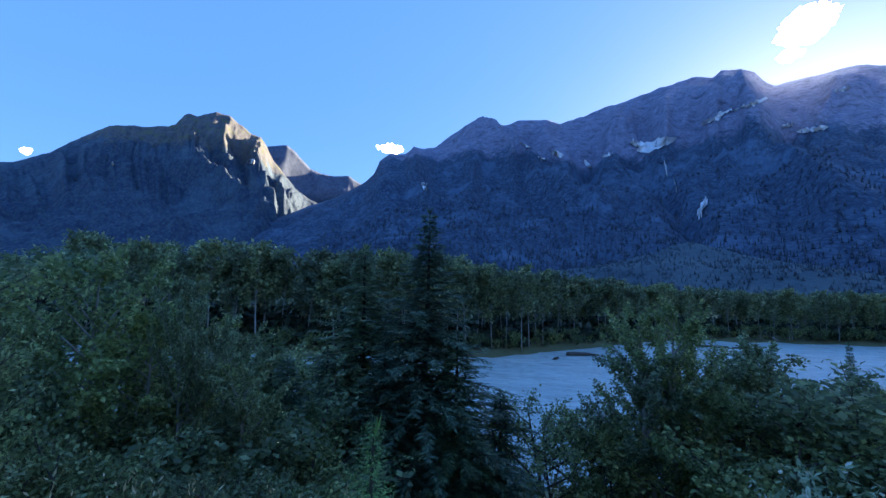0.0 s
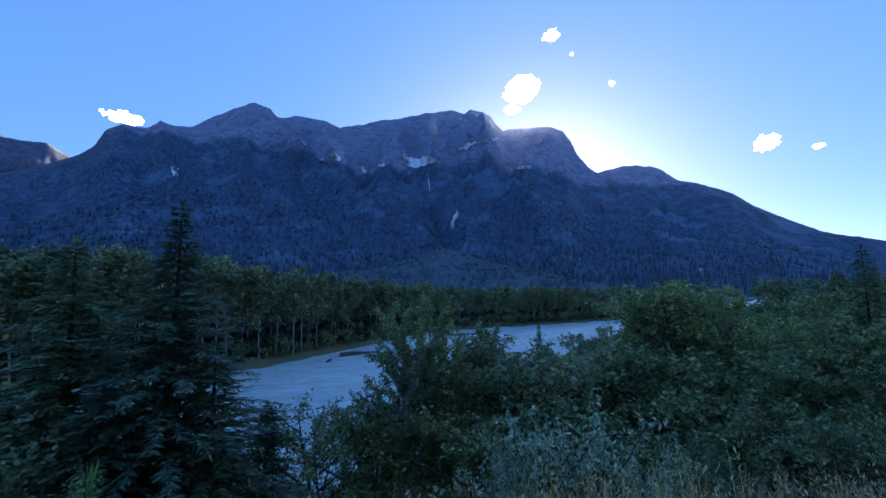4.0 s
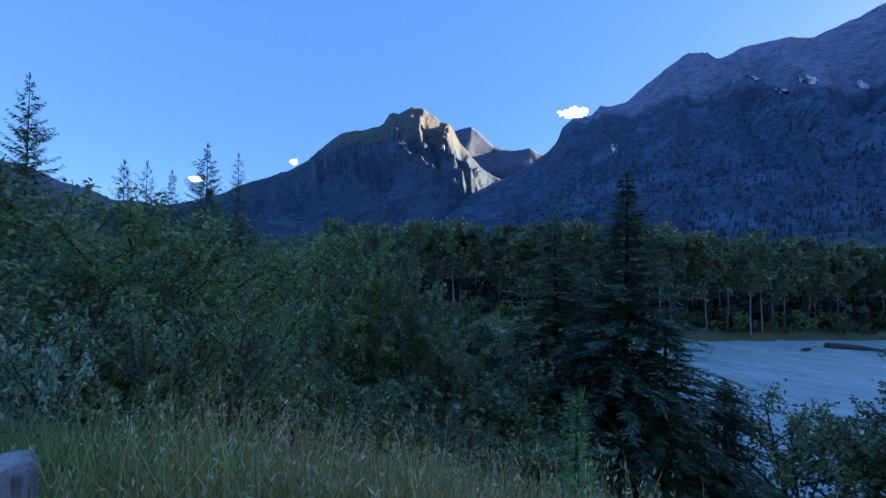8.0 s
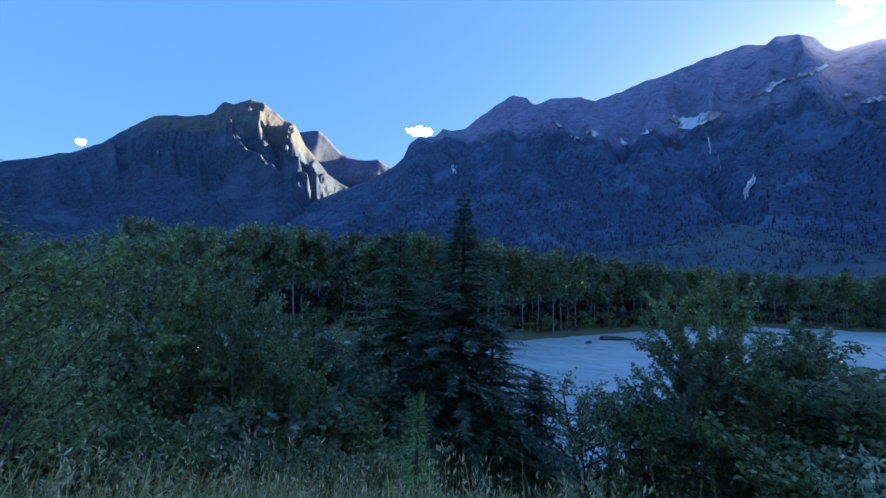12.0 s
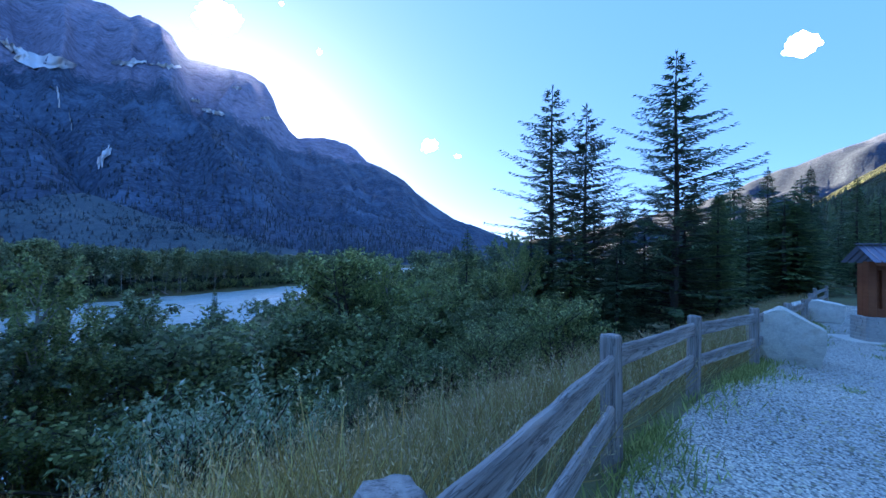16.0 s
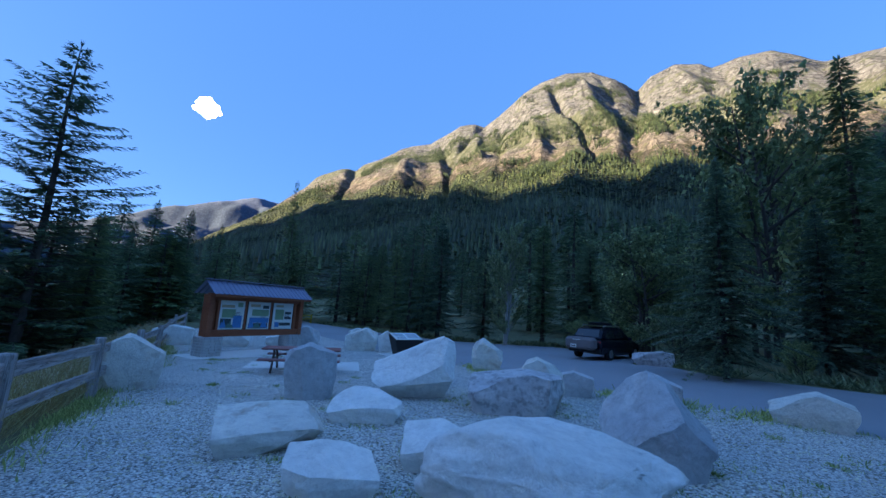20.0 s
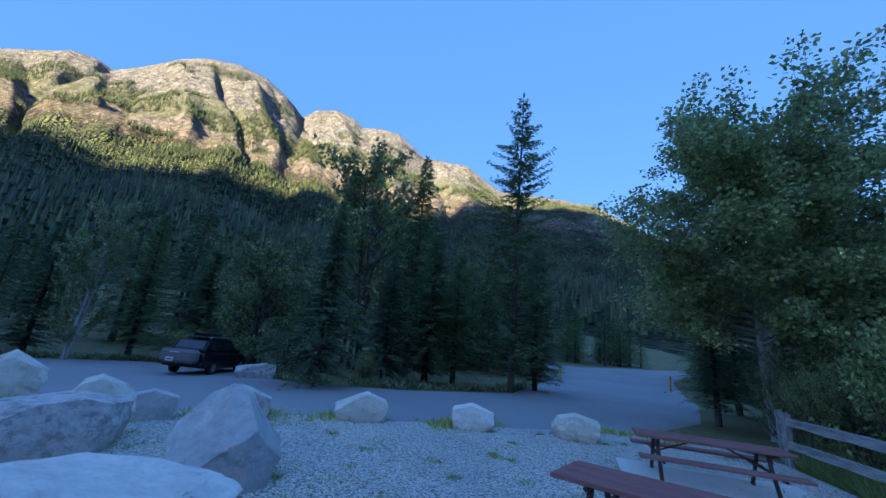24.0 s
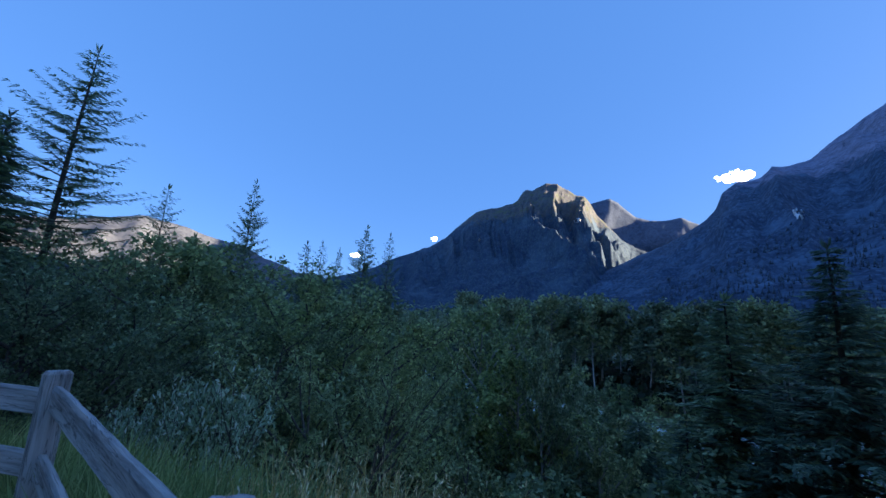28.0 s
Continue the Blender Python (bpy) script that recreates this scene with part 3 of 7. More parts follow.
def build_river():
    xs = np.concatenate([np.linspace(-900, -60, 15), np.linspace(-50, 300, 60), np.linspace(340, 900, 10)])
    verts, faces = [], []
    rows = 26
    for x in xs:
        a, b = np.interp(x, NEAR_X, NEAR_Y) - 6, np.interp(x, BANK_X, BANK_Y) + 4
        for k in range(rows):
            verts.append((x, a + (b - a) * k / (rows - 1), WATER_Z + 0.10 * noise.noise(Vector((x * 0.15, k * 0.9, 0)))))
    for i in range(len(xs) - 1):
        for k in range(rows - 1):
            faces.append((i * rows + k, (i + 1) * rows + k, (i + 1) * rows + k + 1, i * rows + k + 1))
    tagged(new("river", mesh_of("river", verts, faces, M_WATER, True)), "milky blue-grey glacial river", "river", kind="structure")


build_river()

# ---- mountains ----


def ridge_noise(x, y, z, octaves=6):
    return noise.ridged_multi_fractal(Vector((x, y, z)), 1.0, 2.1, octaves, 1.0, 2.0)


class Range:
    """A range of mountains round the place: its crest by bearing and height angle, the bearings in degrees from north to east."""

    def __init__(self, name, crest, near, far, foot, mat, label, steep=1.25, rough=60.0, gully=0.12, cols=360, rows=70, seed=0.0, jag=14.0, profile=None, lines=(), ribs=640.0):
        self.profile, self.lines, self.ribs = profile, [], ribs
        self.az, self.el = zip(*crest)
        self.near, self.far, self.foot, self.steep, self.rough, self.gully, self.seed, self.jag = near, far, foot, steep, rough, gully, seed, jag
        # spurs (high) and clefts (deep) run down the slope along lines of bearing and height angle
        self.lines = [([(a, self.on(a, e)) for a, e in path], wide, high) for path, wide, high in lines]
        verts, faces = [], []
        for i in range(cols + 1):
            az = self.az[0] + (self.az[-1] - self.az[0]) * i / cols
            for k in range(rows + 1):
                verts.append(self.point(az, 1.18 * k / rows))
        n = rows + 1
        faces = [(i * n + k, i * n + k + 1, (i + 1) * n + k + 1, (i + 1) * n + k) for i in range(cols) for k in range(rows)]
        ob = new(name, mesh_of(name, verts, faces, mat, True))
        self.ob = tagged(ob, label, "mountain", kind="structure")

    def point(self, az, s):
        a = radians(az)
        crest_r = float(np.interp(az, *self.far)) if isinstance(self.far, tuple) else self.far
        r = self.near + (crest_r - self.near) * s
        top = crest_r * math.tan(radians(float(np.interp(az, self.az, self.el))))
        u = min(s, 1.0)
        rise = float(np.interp(u, *self.profile)) if self.profile else u ** self.steep
        z = self.foot + (top - self.foot) * rise
        x, y = r * math.sin(a), r * math.cos(a)
        k = 4 * u * (1 - u)
        arc = a * crest_r
        sway = 0.5 * noise.noise(Vector((arc / 600, u * 2.2, 3))) + 0.35 * u
        rib = ridge_noise(arc / self.ribs + self.seed + sway, u * 0.9 + 0.6 * noise.noise(Vector((arc / 500, u * 2, 3))), self.seed) - 1.0
        z += (top - self.foot) * self.gully * rib * min(1.0, 1.5 * k) * (0.12 + 0.88 * min(1.0, max(0.0, (u - 0.42) / 0.25)))
        z += self.rough * noise.fractal(Vector((x / 260, y / 260, z / 260 + self.seed)), 1.0, 2.1, 6) * (0.25 + k) * min(1, 3 * u)
        z += self.jag * (ridge_noise(arc / 170.0, self.seed + 5, s * 2, 5) - 1.0) * max(0.0, u - 0.8) * 5
        for path, wide, high in self.lines:
            hi, lo = path[0][1], path[-1][1]
            if lo - 0.1 < u < hi + 0.05:
                at = float(np.interp(-u, [-q for _, q in path], [a for a, _ in path])) + 0.25 * wide * noise.noise(Vector((u * 14, wide, self.seed)))
                d = abs(az - at) / wide
                if d < 1.0:
                    fade = min(1.0, (u - lo + 0.1) / 0.12) * min(1.0, max(0.0, (hi + 0.05 - u) / 0.06))
                    z += high * (1 - d) ** 1.3 * fade
        if s > 1:
            z -= (top - self.foot) * (s - 1) * 2.2
        return (x, y, z)

    def on(self, az, el):
        """The point of the slope that stands at that height angle."""
        best = None
        for k in range(8, 101):
            p = self.point(az, k / 100)
            e = math.degrees(math.atan2(p[2], math.hypot(p[0], p[1])))
            if best is None or abs(e - el) < best[0]:
                best = (abs(e - el), k / 100)
        return best[1]

    def patch(self, name, az, el, width, height, lean, mat, label, lift=6.0):
        """A patch lying on the slope: middle bearing and height angle, size in degrees, lean across."""
        n, rows = 14, 7
        rim = []
        verts, faces = [], []
        for i in range(n + 1):
            u = i / n * 2 - 1
            half = height * 0.5 * math.sqrt(max(0.0, 1 - u * u)) * (0.75 + 0.6 * noise.noise(Vector((u * 3, az, 0))))
            for k in range(rows + 1):
                v = k / rows * 2 - 1
                a = az + u * width / 2
                e = el + lean * u * height + v * max(half, 0.02) + 0.12 * height * noise.noise(Vector((u * 4, v, az)))
                p = Vector(self.point(a, self.on(a, e)))
                verts.append(p + Vector((-p.x, -p.y, 0)).normalized() * lift + Vector((0, 0, lift)))
        m = rows + 1
        faces = [(i * m + k, i * m + k + 1, (i + 1) * m + k + 1, (i + 1) * m + k) for i in range(n) for k in range(rows)]
        ob = new(name, mesh_of(name, verts, faces, mat, True))
        ob.parent = self.ob
        return tagged(ob, label)


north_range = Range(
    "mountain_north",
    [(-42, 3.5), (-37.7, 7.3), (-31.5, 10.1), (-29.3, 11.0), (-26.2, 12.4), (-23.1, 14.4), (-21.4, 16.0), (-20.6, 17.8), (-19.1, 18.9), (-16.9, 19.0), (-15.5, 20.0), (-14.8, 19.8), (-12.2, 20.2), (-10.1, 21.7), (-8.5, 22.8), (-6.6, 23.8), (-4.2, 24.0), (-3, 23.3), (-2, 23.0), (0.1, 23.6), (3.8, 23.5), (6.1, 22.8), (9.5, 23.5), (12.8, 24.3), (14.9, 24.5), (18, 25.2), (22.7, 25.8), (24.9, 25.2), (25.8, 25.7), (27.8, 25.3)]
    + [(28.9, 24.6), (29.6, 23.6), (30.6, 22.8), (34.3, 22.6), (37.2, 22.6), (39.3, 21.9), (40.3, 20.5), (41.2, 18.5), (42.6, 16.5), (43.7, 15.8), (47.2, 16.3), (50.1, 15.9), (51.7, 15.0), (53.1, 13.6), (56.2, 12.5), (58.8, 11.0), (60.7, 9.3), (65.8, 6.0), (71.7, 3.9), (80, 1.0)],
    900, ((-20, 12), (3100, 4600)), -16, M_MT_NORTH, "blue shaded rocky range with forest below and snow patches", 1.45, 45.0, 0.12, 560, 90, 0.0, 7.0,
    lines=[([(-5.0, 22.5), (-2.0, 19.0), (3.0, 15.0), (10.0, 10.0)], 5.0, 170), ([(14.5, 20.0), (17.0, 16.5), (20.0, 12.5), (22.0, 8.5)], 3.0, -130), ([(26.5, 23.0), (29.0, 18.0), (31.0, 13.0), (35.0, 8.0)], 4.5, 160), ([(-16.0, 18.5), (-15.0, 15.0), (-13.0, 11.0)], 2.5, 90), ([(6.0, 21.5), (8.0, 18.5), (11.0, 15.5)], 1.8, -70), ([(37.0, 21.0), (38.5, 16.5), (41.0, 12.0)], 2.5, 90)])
far_peak = Range(
    "mountain_west",
    [(-75, 5.0), (-70, 6.5), (-65.2, 8.9), (-60.4, 11.0), (-59.5, 11.2), (-57.3, 12.6), (-55.5, 14.3), (-54.4, 15.5), (-52.7, 16.8), (-49.9, 17.5), (-47.3, 18.1), (-46.6, 18.6), (-45.7, 19.9), (-45.1, 20.1), (-44.4, 19.9), (-43.7, 20.3), (-42.4, 20.9), (-40.8, 20.9), (-39.2, 20.0), (-38.2, 19.2), (-37, 19.0), (-36.2, 18.0), (-35.3, 16.3), (-33.7, 14.5), (-32.3, 13.0), (-30.5, 11.8), (-27, 10.5), (-20, 8.0)],
    1900, 4000, -16, M_MT_PEAK, "sunlit pyramid peak with wooded flanks", 1.35, 70.0, 0.13, 520, 130, 7.3, 4.0, ribs=230.0,
    lines=[([(-46.2, 16.0), (-44.9, 13.5), (-41.4, 11.3), (-36.8, 9.3)], 3.0, 150), ([(-43.8, 18.6), (-42.0, 14.2), (-39.8, 12.0), (-35.6, 9.6)], 1.4, -70), ([(-48.8, 13.7), (-46.5, 12.5), (-44.0, 11.0)], 1.8, 90), ([(-41.0, 18.0), (-40.0, 15.8), (-37.6, 12.0)], 1.3, 95), ([(-38.2, 17.0), (-37.0, 14.8), (-34.8, 11.4)], 1.2, 90), ([(-36.2, 15.2), (-35.2, 13.2), (-33.4, 10.8)], 1.0, 70), ([(-40.2, 17.6), (-38.8, 14.2), (-36.4, 11.2)], 0.9, -80), ([(-37.8, 16.8), (-36.2, 13.8), (-34.4, 11.0)], 0.8, -70)])
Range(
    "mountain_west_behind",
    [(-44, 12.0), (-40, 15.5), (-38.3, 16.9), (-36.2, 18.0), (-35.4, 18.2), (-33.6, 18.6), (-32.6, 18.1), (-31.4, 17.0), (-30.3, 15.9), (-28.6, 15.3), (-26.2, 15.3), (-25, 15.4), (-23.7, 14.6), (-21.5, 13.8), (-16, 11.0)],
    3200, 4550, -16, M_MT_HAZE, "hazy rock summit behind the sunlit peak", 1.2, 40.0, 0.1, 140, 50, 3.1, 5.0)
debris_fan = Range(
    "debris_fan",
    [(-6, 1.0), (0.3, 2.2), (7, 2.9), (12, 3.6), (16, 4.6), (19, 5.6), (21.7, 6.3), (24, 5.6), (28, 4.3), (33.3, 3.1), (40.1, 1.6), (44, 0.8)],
    760, ((-6, 10, 21.7, 33, 44), (1000, 1220, 1590, 1200, 1000)), -16, M_FAN, "scrub tinted blue for haze on a debris fan under the range", 1.1, 14.0, 0.05, 120, 24, 1.7, 0.0)
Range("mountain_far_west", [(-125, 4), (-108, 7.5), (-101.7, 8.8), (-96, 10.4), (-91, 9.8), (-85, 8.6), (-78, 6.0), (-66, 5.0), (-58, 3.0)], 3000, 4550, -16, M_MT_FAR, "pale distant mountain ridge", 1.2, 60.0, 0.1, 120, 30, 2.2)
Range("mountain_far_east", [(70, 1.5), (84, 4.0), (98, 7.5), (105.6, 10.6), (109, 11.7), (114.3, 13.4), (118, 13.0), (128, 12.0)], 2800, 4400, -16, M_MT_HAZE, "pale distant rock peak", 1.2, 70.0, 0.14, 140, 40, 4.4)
CLEFTS = [([(139.8, 24.6), (141.2, 21.9), (141.4, 18.6), (140.7, 16.6)], 1.4, -52), ([(127.3, 19.5), (126.5, 17.3), (125.2, 14.8)], 1.3, -38), ([(156.6, 31.5), (158.2, 28.7), (161.0, 26.0), (162.5, 22.5)], 1.2, -60), ([(168.3, 29.3), (170.8, 27.0), (172.6, 25.0)], 1.6, -50), ([(145.8, 26.3), (143.0, 23.9), (141.6, 21.8)], 1.1, -40), ([(149.0, 26.0), (148.9, 23.3)], 0.9, -30)]
CLEFTS += [([(134.0, 22.2), (132.6, 18.0), (131.0, 14.0)], 0.7, -14), ([(163.5, 31.6), (165.8, 27.0), (167.2, 23.5)], 0.9, -22), ([(178.2, 29.8), (181.0, 26.0), (182.5, 23.0)], 1.2, -36), ([(187.6, 27.6), (190.5, 24.0), (192.5, 21.0)], 2.2, -50), ([(199.5, 23.6), (202.5, 19.5)], 1.5, -36), ([(152.6, 28.0), (153.4, 25.0)], 0.7, -20)]
DOMES = [([(159.6, 31.6), (162.6, 28.0), (165.5, 24.6)], 2.6, 34), ([(151.5, 29.6), (153.6, 26.5), (155.0, 23.0)], 2.4, 32), ([(173.2, 30.8), (175.5, 28.0), (177.5, 25.0)], 2.4, 34), ([(134.6, 20.8), (133.0, 17.2), (129.6, 13.0)], 5.0, 36), ([(148.6, 20.6), (147.4, 18.2)], 3.6, 40), ([(159.8, 21.6), (159.4, 20.0)], 3.6, 30), ([(145.0, 25.4), (146.0, 22.5), (146.5, 20.5)], 2.0, 26)]
south_range = Range(
    "mountain_south",
    [(98, 1.5), (106, 5.0), (112, 9.3), (115.8, 12.0), (120.5, 15.8), (121.9, 17.4), (125.2, 19.1), (127.3, 19.6), (131.9, 21.8), (133.8, 23.0), (138.2, 23.9), (139.8, 25.0), (142.6, 26.7), (145.0, 27.0), (146.4, 26.6), (149.8, 29.1), (152.2, 31.0), (155.3, 32.3), (158.6, 33.0), (162.5, 32.7), (165.7, 31.4), (168.3, 29.5), (170.1, 31.0), (173.1, 31.8), (176.0, 31.1), (177.2, 30.3), (180.0, 30.6), (183.2, 30.3), (185.7, 29.0), (187.6, 27.8), (189.0, 27.7), (195.0, 27.1), (200.3, 24.0), (209.8, 22.7), (214.3, 21.7), (220.3, 18.3), (230, 13), (242, 8), (256, 4)],
    170, 1900, 8, M_MT_SOUTH, "steep sunlit rock mountain with forest in shade below", 1.45, 34.0, 0.035, 620, 150, 11.0, 4.0, profile=((0, 0.25, 0.45, 0.6, 0.75, 0.88, 1.0), (0, 0.135, 0.305, 0.485, 0.69, 0.862, 1.0)),
    lines=[(path, wide, 0.68 * high) for path, wide, high in CLEFTS] + DOMES)

for az, el, w, h, lean in ((18.6, 18.6, 5.0, 1.7, 0.25), (16.3, 18.9, 2.2, 1.2, -0.3), (23.2, 10.2, 1.2, 1.8, 0.55), (25.0, 20.6, 3.2, 0.7, 0.8), (28.2, 21.2, 3.6, 0.65, 0.5), (1.0, 20.2, 1.6, 0.5, -0.9), (5.5, 18.8, 2.2, 0.7, -0.6), (12.5, 18.0, 1.6, 0.5, 0.3), (33.5, 17.3, 2.6, 0.5, -0.2), (31.5, 18.2, 1.0, 0.5, 0.0), (36.0, 20.6, 1.4, 0.4, 0.1), (-13.8, 14.4, 1.0, 1.3, -0.2), (3.0, 18.3, 2.4, 0.8, -0.6), (9.8, 17.0, 1.0, 0.9, -0.5), (19.4, 15.4, 0.35, 1.3, -0.8), (20.4, 13.4, 0.3, 1.0, -0.8), (39.5, 17.6, 1.2, 0.4, 0.2)):
    north_range.patch("snow_patch", az, el, w, h, lean, M_SNOW, "white summer snow patch")
for az, el, w, h, lean in ((-38.0, 15.6, 1.0, 0.9, 0.2), (-52.0, 12.6, 1.0, 0.3, 0.1)):
    far_peak.patch("snow_patch", az, el, w, h, lean, M_SNOW, "small white snow patch")

# ---- trees and shrubs ----


def unit(v):
    return v / np.maximum(np.linalg.norm(v, axis=-1, keepdims=True), 1e-9)


def blades(root, way, face, length, width, fold=0.18):
    """Leaf blades as folded rhombs: root points, pointing and facing directions, lengths and widths. Returns verts and faces."""
    way, side = unit(way), None
    side = unit(np.cross(way, face))
    up = unit(np.cross(side, way))
    L, W = np.asarray(length)[:, None], np.asarray(width)[:, None]
    a = root
    b = root + way * L * 0.45 + side * W * 0.5 + up * W * fold
    c = root + way * L
    d = root + way * L * 0.45 - side * W * 0.5 + up * W * fold
    verts = np.stack([a, b, c, d], 1).reshape(-1, 3)
    n = len(root)
    idx = np.arange(n)[:, None] * 4
    return verts, (idx + np.array([[0, 1, 2, 3]]))


def mesh_np(name, verts, quads, mat, smooth=False):
    """A mesh straight from arrays of verts and quads."""
    me = bpy.data.meshes.new(name)
    nv, nf = len(verts), len(quads)
    me.vertices.add(nv)
    me.vertices.foreach_set("co", np.asarray(verts, np.float32).ravel())
    me.loops.add(nf * 4)
    me.loops.foreach_set("vertex_index", np.asarray(quads, np.int32).ravel())
    me.polygons.add(nf)
    me.polygons.foreach_set("loop_start", np.arange(nf, dtype=np.int32) * 4)
    me.update(calc_edges=True)
    me.validate()
    me.materials.append(mat)
    return me


def limb_verts(points, radii, sides=6):
    """Tube verts and quads along points."""
    pts, radii = np.asarray(points, float), np.asarray(radii, float)
    way = unit(np.gradient(pts, axis=0))
    ref = np.where(np.abs(way[:, 2:3]) > 0.9, [[1.0, 0, 0]], [[0, 0, 1.0]])
    s1 = unit(np.cross(way, ref))
    s2 = np.cross(way, s1)
    ang = np.linspace(0, 2 * math.pi, sides, endpoint=False)
    ring = pts[:, None] + radii[:, None, None] * (np.cos(ang)[None, :, None] * s1[:, None] + np.sin(ang)[None, :, None] * s2[:, None])
    quads = []
    for i in range(len(pts) - 1):
        for k in range(sides):
            quads.append((i * sides + k, i * sides + (k + 1) % sides, (i + 1) * sides + (k + 1) % sides, (i + 1) * sides + k))
    return ring.reshape(-1, 3), np.array(quads)


def joined(pieces):
    verts, quads, at = [], [], 0
    for v, q in pieces:
        verts.append(v)
        quads.append(q + at)
        at += len(v)
    return np.concatenate(verts), np.concatenate(quads)


def conifer_meshes(name, height, radius, mat, seed, bare=0.08, gap=0.36, full=1.0, droop=0.25, power=0.8, ragged=0.3, step=0.24, needle=0.42, lean=0.0, tuft=3, fine=True, slim=1.0, lift=0.0, wild=0.10, stem=0.016):
    """Trunk and crown of a conifer: whorls of limbs that carry flat sprays."""
    r = np.random.default_rng(seed)
    z = np.linspace(0, height, 12)
    wob = np.stack([0.02 * height * lean * (z / height) ** 2 + 0.03 * np.sin(z * 0.5 + seed), 0.03 * np.cos(z * 0.4 + seed), z], 1)
    wood = [limb_verts(wob, stem * height * (1 - z / height) ** 0.9 + 0.012, 8)]
    roots, ways, faces_, lens, wids = [], [], [], [], []
    h = bare * height
    while h < height * 0.985:
        u = h / height
        reach = radius * (1 - (u - bare) / (1 - bare)) ** power * min(1.0, 0.55 + (u - bare) * 5)
        n = max(2, int(round((5.5 if u < 0.85 else 4) * full)))
        turn = r.uniform(0, 6.28)
        cx = np.interp(h, z, wob[:, 0])
        cy = np.interp(h, z, wob[:, 1])
        for b in range(n):
            a = turn + 6.283 * b / n + r.normal(0, 0.25)
            L = max(0.18, reach * r.uniform(1 - ragged * 1.6, 1.0 + ragged * 0.6))
            steps = max(3, int(L / step))
            s = np.linspace(0.0, 1.0, steps + 1)
            dz = L * ((0.32 + lift - 0.25 * (1 - u)) * s - (droop + 0.3 * (1 - u) * droop * 2) * s ** 2 + 0.12 * s ** 3) + r.normal(0, wild) * L * s
            line = np.stack([cx + np.cos(a) * L * s, cy + np.sin(a) * L * s, h + dz], 1)
            if L > 0.6 and fine:
                wood.append(limb_verts(line[:: max(1, steps // 3)], np.linspace(0.012 * L + 0.006, 0.004, len(line[:: max(1, steps // 3)])), 3))
            out = np.array([np.cos(a), np.sin(a), 0.0])
            side = np.array([-np.sin(a), np.cos(a), 0.0])
            first = 1 if L < 1.0 else max(1, int(steps * 0.18))
            for i in range(first, steps + 1):
                f = s[i]
                size = needle * (1.15 - 0.55 * f) * min(1.0, 0.5 + L)
                for k in range(tuft):
                    sgn = (1, -1, 0)[k % 3]
                    d = out * (0.55 + 0.6 * r.random()) + side * sgn * r.uniform(0.6, 1.2) + np.array([0, 0, r.uniform(-0.55, 0.12)])
                    roots.append(line[i] + r.normal(0, 0.03, 3))
                    ways.append(d)
                    faces_.append(np.array([r.normal(0, 0.35), r.normal(0, 0.35), 1.0]))
                    lens.append(size * r.uniform(0.7, 1.25))
                    wids.append(size * slim * r.uniform(0.26, 0.40))
        h += gap * r.uniform(0.75, 1.25) * (1.0 if u < 0.8 else 0.75)
    for k in range(6):
        roots.append(np.array([wob[-1, 0], wob[-1, 1], height - 0.25]))
        ways.append(np.array([r.normal(0, 0.25), r.normal(0, 0.25), 1.0]))
        faces_.append(np.array([1.0, 0.3 * k, 0]))
        lens.append(0.45)
        wids.append(0.09)
    v, q = blades(np.array(roots), np.array(ways), np.array(faces_), np.array(lens), np.array(wids))
    wv, wq = joined(wood)
    return mesh_np(name + "_trunk", wv, wq, M_BARK), mesh_np(name + "_crown", v, q, mat)


